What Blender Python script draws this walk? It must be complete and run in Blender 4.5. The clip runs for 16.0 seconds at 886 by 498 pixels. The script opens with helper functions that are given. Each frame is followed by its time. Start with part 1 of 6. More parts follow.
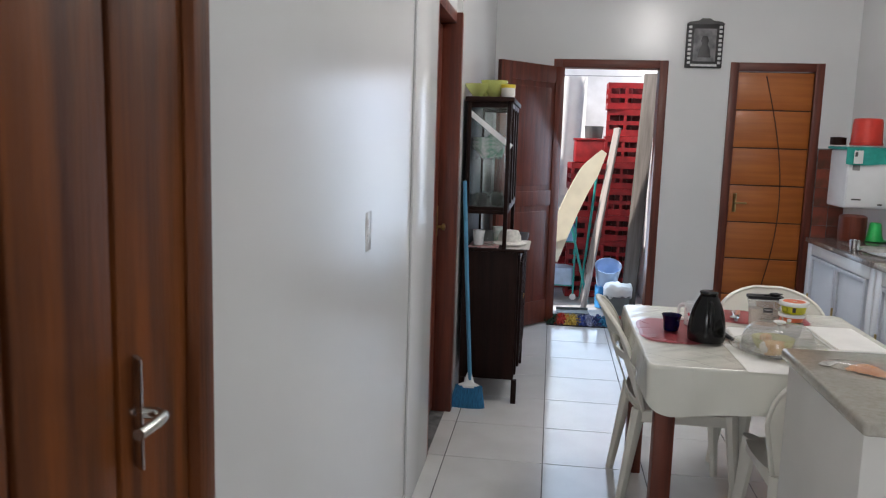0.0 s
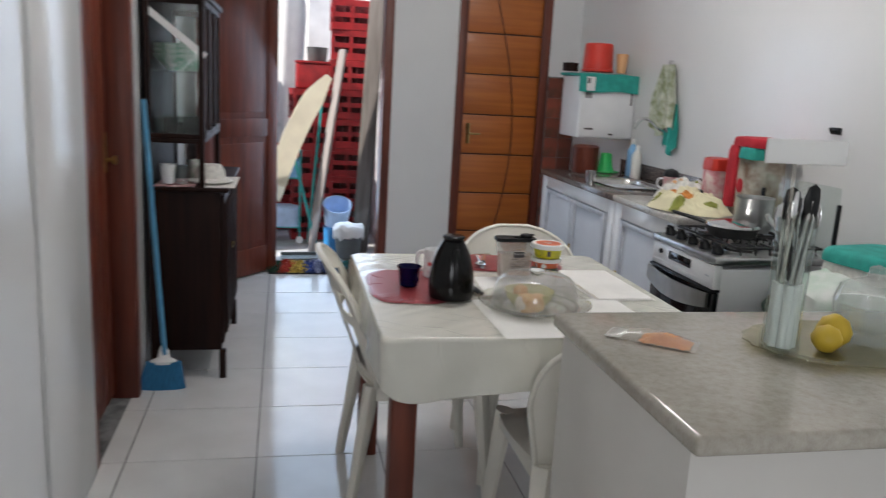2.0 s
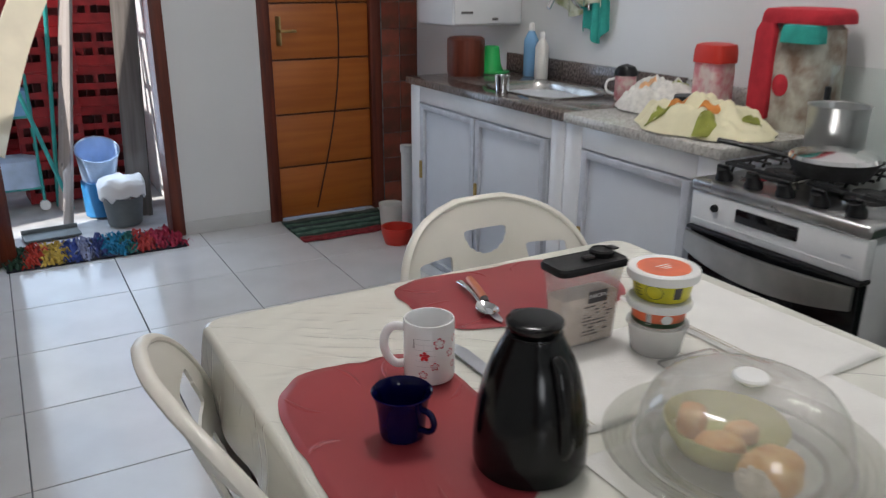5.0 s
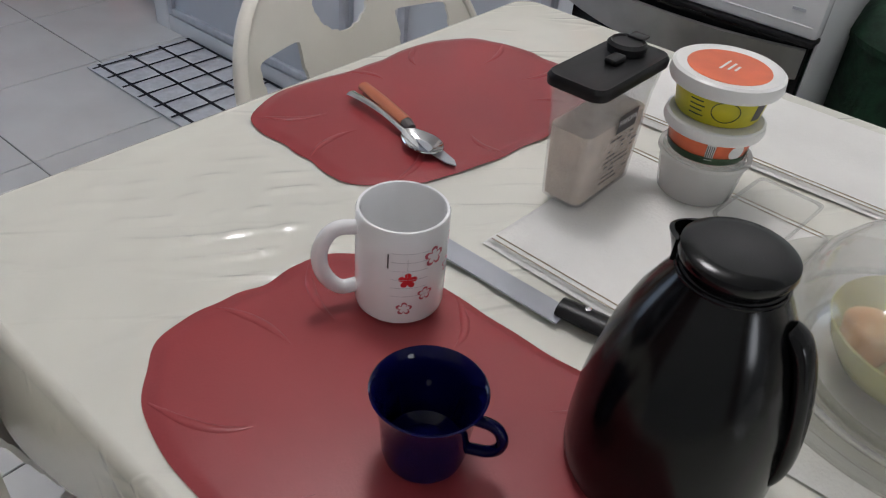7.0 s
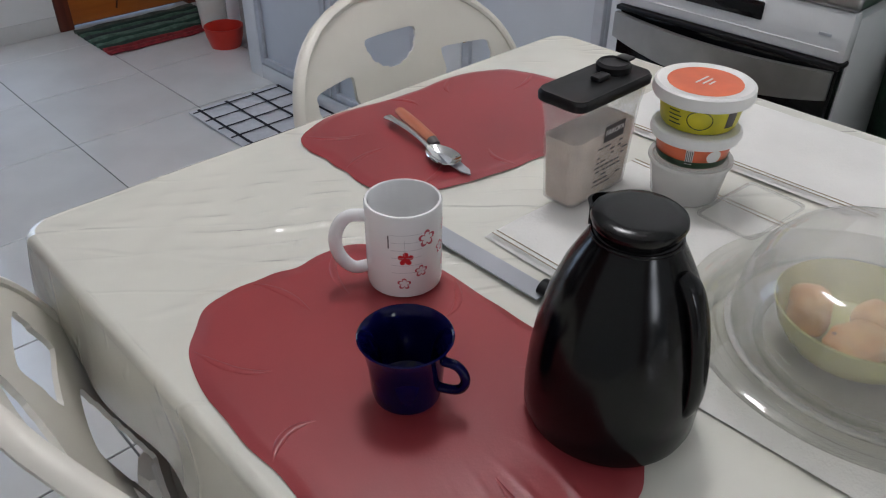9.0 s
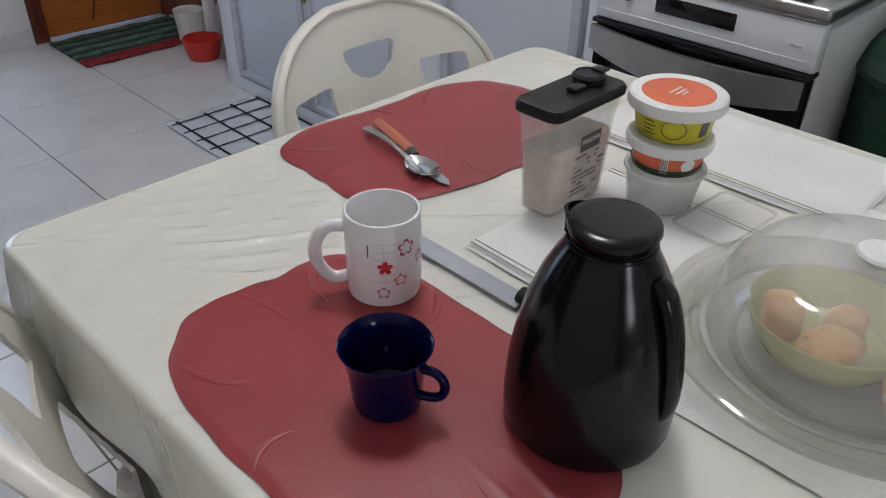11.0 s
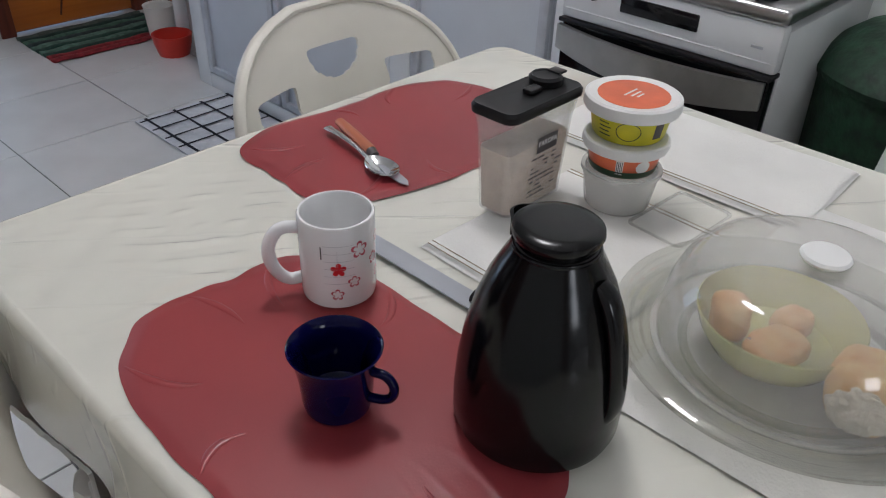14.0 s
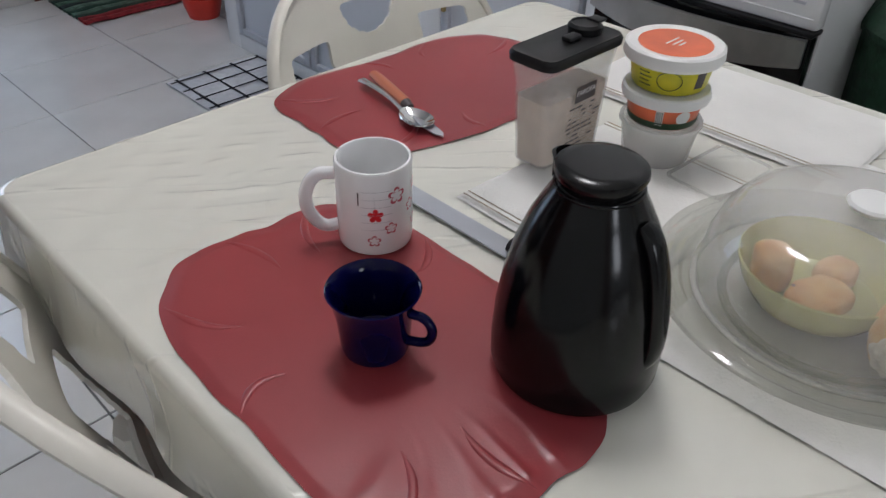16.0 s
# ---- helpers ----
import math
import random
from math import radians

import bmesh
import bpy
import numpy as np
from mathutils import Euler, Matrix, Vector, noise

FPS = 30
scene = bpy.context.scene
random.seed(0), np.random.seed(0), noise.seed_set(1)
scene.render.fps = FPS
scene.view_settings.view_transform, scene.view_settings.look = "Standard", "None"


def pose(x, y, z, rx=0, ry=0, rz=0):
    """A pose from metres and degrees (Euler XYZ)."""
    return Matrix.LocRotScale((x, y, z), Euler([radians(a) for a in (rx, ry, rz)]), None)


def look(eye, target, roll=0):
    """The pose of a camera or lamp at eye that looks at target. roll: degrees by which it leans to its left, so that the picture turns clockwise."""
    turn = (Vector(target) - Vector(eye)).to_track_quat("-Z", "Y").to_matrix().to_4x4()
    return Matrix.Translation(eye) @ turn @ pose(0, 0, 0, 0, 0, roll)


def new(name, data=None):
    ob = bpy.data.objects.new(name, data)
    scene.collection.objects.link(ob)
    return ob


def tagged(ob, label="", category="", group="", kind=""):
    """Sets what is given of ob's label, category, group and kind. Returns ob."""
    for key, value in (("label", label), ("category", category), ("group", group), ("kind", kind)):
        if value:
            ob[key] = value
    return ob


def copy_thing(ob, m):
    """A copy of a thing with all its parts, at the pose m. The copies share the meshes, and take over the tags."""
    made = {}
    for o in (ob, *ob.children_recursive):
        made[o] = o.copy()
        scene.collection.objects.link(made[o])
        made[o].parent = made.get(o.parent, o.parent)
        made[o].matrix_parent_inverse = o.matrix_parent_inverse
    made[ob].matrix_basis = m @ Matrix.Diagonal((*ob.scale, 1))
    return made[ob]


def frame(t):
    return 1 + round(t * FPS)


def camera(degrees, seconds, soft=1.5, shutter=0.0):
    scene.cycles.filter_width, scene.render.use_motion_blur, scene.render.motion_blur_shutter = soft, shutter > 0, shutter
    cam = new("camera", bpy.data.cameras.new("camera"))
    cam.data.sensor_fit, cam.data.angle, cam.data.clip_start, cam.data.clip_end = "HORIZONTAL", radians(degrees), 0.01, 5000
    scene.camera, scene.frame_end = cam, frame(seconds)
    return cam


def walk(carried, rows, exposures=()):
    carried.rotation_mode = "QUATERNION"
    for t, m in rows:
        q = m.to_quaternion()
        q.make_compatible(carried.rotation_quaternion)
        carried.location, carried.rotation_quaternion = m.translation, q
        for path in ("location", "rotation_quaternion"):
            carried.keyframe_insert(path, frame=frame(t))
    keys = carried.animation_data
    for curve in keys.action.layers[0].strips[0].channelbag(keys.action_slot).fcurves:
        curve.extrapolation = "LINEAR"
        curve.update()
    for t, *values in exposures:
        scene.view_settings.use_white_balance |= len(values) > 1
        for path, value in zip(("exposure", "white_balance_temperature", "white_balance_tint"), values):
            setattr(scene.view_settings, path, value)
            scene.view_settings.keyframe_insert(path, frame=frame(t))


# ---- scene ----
cam = camera(59.0, 16.0, soft=1.15, shutter=0.5)
PATH = [
    (0, (0.009, 0.053, 1.502), (-0.257, 2.016, 1.219), 1.7),
    (0.5, (0.042, 0.219, 1.437), (-0.19, 2.182, 1.146), 3.2),
    (1, (0.078, 0.44, 1.416), (0.153, 2.41, 1.082), 5.9),
    (1.2, (0.049, 0.551, 1.414), (0.221, 2.521, 1.109), 5.5),
    (1.5, (0.05, 0.627, 1.426), (0.29, 2.579, 1.064), 5.7),
    (2, (0.112, 0.815, 1.398), (0.516, 2.731, 0.987), 3.2),
    (2.5, (0.157, 1.058, 1.387), (0.728, 2.929, 0.973), 3.2),
    (2.8, (0.12, 1.242, 1.369), (0.77, 3.097, 1.002), 4.5),
    (3, (0.085, 1.375, 1.386), (0.773, 3.201, 0.95), 5.5),
    (3.1, (0.071, 1.418, 1.397), (0.728, 3.262, 0.987), 4.0),
    (5.3, (0.141, 2.54, 1.305), (1.073, 4.159, 0.59), 0.4),
    (5.5, (0.161, 2.629, 1.291), (1.076, 4.239, 0.537), -0.2),
    (5.8, (0.235, 2.792, 1.28), (1.221, 4.333, 0.472), -1.2),
    (6, (0.265, 2.848, 1.295), (1.293, 4.319, 0.413), -1.4),
    (6.4, (0.277, 2.937, 1.233), (1.486, 4.132, 0.179), 4.0),
    (6.5, (0.267, 2.937, 1.253), (1.47, 4.08, 0.136), 4.0),
    (7, (0.235, 2.983, 1.210), (1.487, 3.942, -0.003), 5.6),
    (7.5, (0.208, 2.94, 1.233), (1.438, 3.978, 0.045), 3.1),
    (8, (0.204, 2.859, 1.237), (1.362, 3.983, 0.056), 2.0),
    (8.5, (0.203, 2.833, 1.241), (1.333, 4.017, 0.092), 0.6),
    (11, (0.198, 2.824, 1.245), (1.382, 3.989, 0.131), 1.0),
    (11.5, (0.199, 2.816, 1.241), (1.382, 3.958, 0.102), 1.7),
    (12, (0.201, 2.822, 1.241), (1.371, 3.973, 0.098), 1.2),
    (12.5, (0.195, 2.827, 1.242), (1.356, 3.969, 0.081), 1.1),
    (13, (0.208, 2.815, 1.252), (1.423, 3.938, 0.128), 1.9),
    (13.5, (0.203, 2.811, 1.26), (1.421, 3.953, 0.158), 1.7),
    (14, (0.215, 2.808, 1.251), (1.434, 3.929, 0.131), 2.0),
    (14.5, (0.217, 2.823, 1.258), (1.402, 4.004, 0.161), 1.1),
    (15, (0.22, 2.811, 1.235), (1.383, 3.961, 0.084), 0.8),
    (15.5, (0.202, 2.816, 1.223), (1.308, 3.957, 0.009), 1.4),
    (16, (0.201, 2.809, 1.231), (1.344, 3.944, 0.046), 1.3),
]
walk(cam, [(t, look(eye, target, roll)) for t, eye, target, roll in PATH], [(0, 0.27, 6550, 12), (3.0, 0.20, 6500, 12), (5.5, 0.20, 6500, 12), (7.0, 0.16, 6350, 13), (9.0, 0.18, 6250, 13), (16.0, 0.18, 6250, 13)])

# ---- world, sun, lamps ----
world = bpy.data.worlds.new("world")
scene.world = world
world.use_nodes = True
wn = world.node_tree
sky = wn.nodes.new("ShaderNodeTexSky")
sky.sky_type = "NISHITA"
sky.sun_disc = False
sky.sun_elevation, sky.sun_rotation = radians(42), radians(-109)
wn.links.new(sky.outputs[0], wn.nodes["Background"].inputs[0])
wn.nodes["Background"].inputs[1].default_value = 0.15

sun_data = bpy.data.lights.new("sun", "SUN")
sun_data.energy, sun_data.angle, sun_data.color = 5.0, radians(0.5), (1.0, 0.96, 0.9)
sun = new("sun", sun_data)
sun.matrix_world = look((-12.0, 4.0, 12.0), (0.5, 8.3, 0))


def area_lamp(name, eye, target, w, h, power, color):
    data = bpy.data.lights.new(name, "AREA")
    data.shape, data.size, data.size_y, data.energy, data.color = "RECTANGLE", w, h, power, color
    ob = new(name, data)
    ob.matrix_world = look(eye, target)
    return ob


# added fill light in an invented window behind the start; daylight in the back doorway
XW = -0.52
area_lamp("side_fill_light", (XW + 0.01, -1.15, 1.62), (2.0, 1.6, 1.3), 1.25, 1.15, 30, (0.93, 0.965, 1.0))
area_lamp("doorway_daylight", (0.43, 6.78, 1.05), (0.62, 4.6, 0.0), 0.74, 2.0, 10, (0.60, 0.78, 1.0))
LAMP = (1.05, 3.74, 2.95)
bulb = bpy.data.lights.new("bulb_light", "POINT")
bulb.energy, bulb.color, bulb.shadow_soft_size = 40, (1.0, 0.985, 0.97), 0.22
bulb_ob = new("bulb_light", bulb)
bulb_ob.location = (LAMP[0], LAMP[1], LAMP[2] - 0.15)


# ---- materials ----
def mat(name, color, rough=0.5, metal=0.0, vary=0.12, scale=8.0, bump=0.0, bscale=60.0, color2=None, stretch=(1, 1, 1),
        coat=0.0, trans=0.0, ior=1.5, spec=0.5, random_vary=0.0, sheen=0.0, thin=0.0, rvary=0.1):
    m = bpy.data.materials.new(name)
    m.use_nodes = True
    nt = m.node_tree
    n, l = nt.nodes, nt.links
    b = n["Principled BSDF"]
    tc = n.new("ShaderNodeTexCoord")
    mp = n.new("ShaderNodeMapping")
    mp.inputs["Scale"].default_value = stretch
    l.new(tc.outputs["Object"], mp.inputs[0])
    big = n.new("ShaderNodeTexNoise")
    big.inputs["Scale"].default_value, big.inputs["Detail"].default_value = scale, 6
    l.new(mp.outputs[0], big.inputs["Vector"])
    mix = n.new("ShaderNodeMix")
    mix.data_type = "RGBA"
    c2 = color2 or tuple(c * (1 - vary * 1.6) for c in color)
    mix.inputs[6].default_value = (*color, 1)
    mix.inputs[7].default_value = (*c2, 1)
    ramp = n.new("ShaderNodeMapRange")
    ramp.inputs[1].default_value, ramp.inputs[2].default_value = 0.35, 0.65
    l.new(big.outputs["Fac"], ramp.inputs[0])
    l.new(ramp.outputs[0], mix.inputs[0])
    out = mix.outputs[2]
    if random_vary:
        info = n.new("ShaderNodeObjectInfo")
        hsv = n.new("ShaderNodeHueSaturation")
        mr = n.new("ShaderNodeMapRange")
        mr.inputs[3].default_value, mr.inputs[4].default_value = 1 - random_vary, 1 + random_vary
        l.new(info.outputs["Random"], mr.inputs[0])
        l.new(mr.outputs[0], hsv.inputs["Value"])
        l.new(out, hsv.inputs["Color"])
        out = hsv.outputs[0]
    l.new(out, b.inputs["Base Color"])
    rr = n.new("ShaderNodeMapRange")
    rr.inputs[3].default_value, rr.inputs[4].default_value = max(0.0, rough - rvary * rough), min(1, rough + rvary * rough)
    l.new(big.outputs["Fac"], rr.inputs[0])
    l.new(rr.outputs[0], b.inputs["Roughness"])
    b.inputs["Metallic"].default_value = metal
    b.inputs["IOR"].default_value = ior
    b.inputs["Coat Weight"].default_value = coat
    b.inputs["Coat Roughness"].default_value = 0.08
    b.inputs["Transmission Weight"].default_value = trans
    b.inputs["Specular IOR Level"].default_value = spec
    b.inputs["Sheen Weight"].default_value = sheen
    if thin:
        b.inputs["Alpha"].default_value = thin
    if bump:
        fine = n.new("ShaderNodeTexNoise")
        fine.inputs["Scale"].default_value, fine.inputs["Detail"].default_value = bscale, 4
        l.new(mp.outputs[0], fine.inputs["Vector"])
        bp = n.new("ShaderNodeBump")
        bp.inputs["Strength"].default_value, bp.inputs["Distance"].default_value = bump, 0.004
        l.new(fine.outputs["Fac"], bp.inputs["Height"])
        l.new(bp.outputs[0], b.inputs["Normal"])
    return m


def wood(name, a, b_, rough=0.35, along="z", coat=0.25):
    st = {"z": (14, 14, 0.9), "y": (14, 0.9, 14), "x": (0.9, 14, 14)}[along]
    return mat(name, a, rough, color2=b_, scale=2.2, stretch=st, bump=0.25, bscale=14, coat=coat)


def clear(name, tint, rough, ior, haze, haze_color):
    """Thin clear glass or plastic: sees through, mirrors by Fresnel, with a little milky haze."""
    m = bpy.data.materials.new(name)
    m.use_nodes = True
    n, l = m.node_tree.nodes, m.node_tree.links
    n.remove(n["Principled BSDF"])
    out = n["Material Output"]
    tr, gl, df = n.new("ShaderNodeBsdfTransparent"), n.new("ShaderNodeBsdfGlossy"), n.new("ShaderNodeBsdfDiffuse")
    tr.inputs[0].default_value = (*tint, 1)
    gl.inputs["Roughness"].default_value = rough
    nz = n.new("ShaderNodeTexNoise")
    nz.inputs["Scale"].default_value = 14
    mr = n.new("ShaderNodeMapRange")
    mr.inputs[3].default_value, mr.inputs[4].default_value = haze * 0.7, haze * 1.3
    l.new(nz.outputs["Fac"], mr.inputs[0])
    df.inputs[0].default_value = (*haze_color, 1)
    lw, pw, fr = n.new("ShaderNodeLayerWeight"), n.new("ShaderNodeMath"), n.new("ShaderNodeMapRange")
    lw.inputs["Blend"].default_value = 0.5
    pw.operation = "POWER"
    pw.inputs[1].default_value = 3.5
    l.new(lw.outputs["Facing"], pw.inputs[0])
    l.new(pw.outputs[0], fr.inputs[0])
    fr.inputs[3].default_value, fr.inputs[4].default_value = (ior - 1) ** 2 / (ior + 1) ** 2, 0.55
    a, b = n.new("ShaderNodeMixShader"), n.new("ShaderNodeMixShader")
    l.new(mr.outputs[0], a.inputs[0])
    l.new(tr.outputs[0], a.inputs[1])
    l.new(df.outputs[0], a.inputs[2])
    l.new(fr.outputs[0], b.inputs[0])
    l.new(a.outputs[0], b.inputs[1])
    l.new(gl.outputs[0], b.inputs[2])
    l.new(b.outputs[0], out.inputs["Surface"])
    return m


def creases(m, scale, stretch, width, height, rare, turn=0.35):
    """Adds fine sharp fold lines, in patches, to the relief of a vinyl sheet and gives it a shinier coat."""
    n, l = m.node_tree.nodes, m.node_tree.links
    b = n["Principled BSDF"]
    tc, mp, vo, nz, mr, mk, mul, bp = (n.new("ShaderNode" + k) for k in ("TexCoord", "Mapping", "TexVoronoi", "TexNoise", "MapRange", "MapRange", "Math", "Bump"))
    m2 = n.new("ShaderNodeMapping")
    m2.inputs["Rotation"].default_value = (0, 0, turn)
    mp.inputs["Scale"].default_value = stretch
    vo.feature = "DISTANCE_TO_EDGE"
    vo.inputs["Scale"].default_value = scale
    mr.inputs[1].default_value, mr.inputs[2].default_value, mr.inputs[3].default_value, mr.inputs[4].default_value = 0, width, 1, 0
    mr.interpolation_type = "SMOOTHSTEP"
    nz.inputs["Scale"].default_value = 5.5
    mk.inputs[1].default_value, mk.inputs[2].default_value = rare, rare + 0.1
    mul.operation = "MULTIPLY"
    bp.inputs["Distance"].default_value, bp.inputs["Strength"].default_value = height, 1.0
    l.new(tc.outputs["Object"], m2.inputs[0])
    l.new(m2.outputs[0], mp.inputs[0])
    l.new(mp.outputs[0], vo.inputs["Vector"])
    l.new(mp.outputs[0], nz.inputs["Vector"])
    l.new(vo.outputs["Distance"], mr.inputs[0])
    l.new(nz.outputs["Fac"], mk.inputs[0])
    l.new(mr.outputs[0], mul.inputs[0])
    l.new(mk.outputs[0], mul.inputs[1])
    l.new(mul.outputs[0], bp.inputs["Height"])
    for k in list(b.inputs["Normal"].links):
        l.new(k.from_socket, bp.inputs["Normal"])
    l.new(bp.outputs[0], b.inputs["Normal"])
    l.new(bp.outputs[0], b.inputs["Coat Normal"])
    b.inputs["Coat Weight"].default_value, b.inputs["Coat Roughness"].default_value = 0.5, 0.08


M = {}
M["wall"] = mat("glazed_white_tile", (0.76, 0.765, 0.76), 0.22, vary=0.03, scale=1.2, bump=0.05, bscale=4)
M["wall_paint"] = mat("white_wall_paint", (0.76, 0.77, 0.78), 0.45, vary=0.04, scale=2.5, bump=0.08, bscale=40)
M["ceiling"] = mat("white_ceiling_paint", (0.8, 0.8, 0.79), 0.9, vary=0.04, scale=2)
M["tile"] = mat("white_floor_tile", (0.70, 0.70, 0.69), 0.16, vary=0.05, scale=5, bump=0.03, bscale=9, random_vary=0.03, coat=0.2)
M["grout"] = mat("dark_grout", (0.20, 0.20, 0.20), 0.9, vary=0.4, scale=14)
M["yard"] = mat("pale_concrete", (0.55, 0.55, 0.55), 0.8, vary=0.2, scale=5, bump=0.3, bscale=50)
M["mahogany"] = wood("dark_mahogany", (0.165, 0.031, 0.012), (0.085, 0.016, 0.007), 0.45, coat=0.05)
M["mahogany_h"] = wood("dark_mahogany_cross", (0.165, 0.031, 0.012), (0.085, 0.016, 0.007), 0.45, "x", 0.05)
M["brown_door"] = wood("reddish_brown_wood", (0.175, 0.048, 0.008), (0.07, 0.019, 0.005), 0.5, coat=0.0)
M["brown_door"].node_tree.nodes["Principled BSDF"].inputs["Specular IOR Level"].default_value = 0.22
M["orange_door"] = wood("orange_varnished_wood", (0.46, 0.135, 0.018), (0.37, 0.10, 0.013), 0.42, "x", 0.1)
M["groove"] = mat("dark_groove", (0.07, 0.02, 0.01), 0.6)
M["espresso"] = wood("espresso_wood", (0.020, 0.0065, 0.004), (0.010, 0.0035, 0.0025), 0.5, coat=0.0)
M["espresso"].node_tree.nodes["Principled BSDF"].inputs["Specular IOR Level"].default_value = 0.15
M["vinyl"] = mat("cream_vinyl_tablecloth", (0.735, 0.725, 0.645), 0.22, vary=0.04, scale=4, bump=0.08, bscale=18, coat=0.35)
creases(M["vinyl"], 9.0, (0.45, 2.6, 1.0), 0.09, 0.0009, 0.50, 0.66)
M["plastic_white"] = mat("ivory_plastic", (0.76, 0.73, 0.65), 0.35, vary=0.06, scale=6, bump=0.05, bscale=120)
M["white_enamel"] = mat("white_enamel", (0.8, 0.81, 0.82), 0.22, vary=0.04, scale=6)
M["alu_white"] = mat("white_cabinet_panel", (0.66, 0.69, 0.74), 0.42, vary=0.05, scale=3)
M["alu"] = mat("satin_aluminium", (0.56, 0.58, 0.63), 0.4, metal=0.1, vary=0.1, scale=20)


def granite(name, base, dark, light, rough=0.16, grain=90):
    m = bpy.data.materials.new(name)
    m.use_nodes = True
    n, l = m.node_tree.nodes, m.node_tree.links
    b = n["Principled BSDF"]
    tc = n.new("ShaderNodeTexCoord")
    nz = n.new("ShaderNodeTexNoise")
    nz.inputs["Scale"].default_value, nz.inputs["Detail"].default_value, nz.inputs["Roughness"].default_value = grain, 6, 0.75
    l.new(tc.outputs["Object"], nz.inputs["Vector"])
    cr = n.new("ShaderNodeValToRGB")
    e = cr.color_ramp.elements
    e[0].position, e[0].color = 0.36, (*dark, 1)
    e[1].position, e[1].color = 0.66, (*light, 1)
    mid = cr.color_ramp.elements.new(0.5)
    mid.color = (*base, 1)
    l.new(nz.outputs["Fac"], cr.inputs[0])
    n2 = n.new("ShaderNodeTexNoise")
    n2.inputs["Scale"].default_value, n2.inputs["Detail"].default_value = 7, 4
    l.new(tc.outputs["Object"], n2.inputs["Vector"])
    hs = n.new("ShaderNodeHueSaturation")
    mr = n.new("ShaderNodeMapRange")
    mr.inputs[3].default_value, mr.inputs[4].default_value = 0.75, 1.2
    l.new(n2.outputs["Fac"], mr.inputs[0])
    l.new(mr.outputs[0], hs.inputs["Value"])
    l.new(cr.outputs[0], hs.inputs["Color"])
    l.new(hs.outputs[0], b.inputs["Base Color"])
    b.inputs["Roughness"].default_value = rough
    return m


M["granite"] = granite("grey_granite", (0.40, 0.37, 0.315), (0.35, 0.32, 0.268), (0.44, 0.41, 0.355), 0.10, 60)
M["granite_dark"] = granite("dark_brown_granite", (0.14, 0.11, 0.10), (0.04, 0.035, 0.03), (0.28, 0.24, 0.22))
M["granite_pale"] = granite("pale_beige_granite", (0.52, 0.50, 0.46), (0.32, 0.30, 0.27), (0.64, 0.62, 0.58), 0.22)


# ---- shape helpers ----
def mesh_of(bm, name, material, smooth=False):
    me = bpy.data.meshes.new(name)
    bmesh.ops.recalc_face_normals(bm, faces=bm.faces[:])
    bm.to_mesh(me)
    bm.free()
    if smooth:
        me.polygons.foreach_set("use_smooth", [True] * len(me.polygons))
        me.set_sharp_from_angle(angle=radians(40))
    for m in material if isinstance(material, (list, tuple)) else [material]:
        me.materials.append(m)
    return me


def part(name, bm, material, parent=None, label="", smooth=True):
    ob = new(name, mesh_of(bm, name, material, smooth))
    if parent is not None:
        ob.parent = parent
    if label:
        ob["label"] = label
    return ob


def thing(name, at, label, category, rz=0.0, group="", kind=""):
    ob = new(name)
    ob.empty_display_size = 0.05
    ob.matrix_basis = pose(*at, 0, 0, rz)
    return tagged(ob, label, category, group, kind)


def box(x0, y0, z0, x1, y1, z1, bevel=0.0, seg=2, bm=None):
    b = bmesh.new()
    bmesh.ops.create_cube(b, size=1.0)
    for v in b.verts:
        v.co = Vector(((x0 + x1) / 2 + v.co.x * (x1 - x0), (y0 + y1) / 2 + v.co.y * (y1 - y0), (z0 + z1) / 2 + v.co.z * (z1 - z0)))
    if bevel:
        bmesh.ops.bevel(b, geom=b.edges[:], offset=bevel, segments=seg, affect="EDGES", clamp_overlap=True, profile=0.5)
    return join(bm, b)


def join(bm, b):
    if bm is None:
        return b
    me = bpy.data.meshes.new("tmp")
    b.to_mesh(me)
    b.free()
    bm.from_mesh(me)
    bpy.data.meshes.remove(me)
    return bm


def lathe(profile, seg=40, bm=None, at=(0, 0, 0), sx=1.0, sy=1.0, close=False):
    """Turns (radius, height) pairs round z."""
    b = bmesh.new()
    rings = []
    for r, z in profile:
        if r < 1e-6:
            rings.append([b.verts.new((at[0], at[1], at[2] + z))])
        else:
            rings.append([b.verts.new((at[0] + r * sx * math.cos(2 * math.pi * i / seg), at[1] + r * sy * math.sin(2 * math.pi * i / seg), at[2] + z)) for i in range(seg)])
    pairs = list(zip(rings, rings[1:]))
    if close:
        pairs.append((rings[-1], rings[0]))
    for a, c in pairs:
        for i in range(seg):
            j = (i + 1) % seg
            if len(a) == 1 and len(c) == 1:
                continue
            if len(a) == 1:
                b.faces.new((a[0], c[i], c[j]))
            elif len(c) == 1:
                b.faces.new((a[i], a[j], c[0]))
            else:
                b.faces.new((a[i], a[j], c[j], c[i]))
    return join(bm, b)


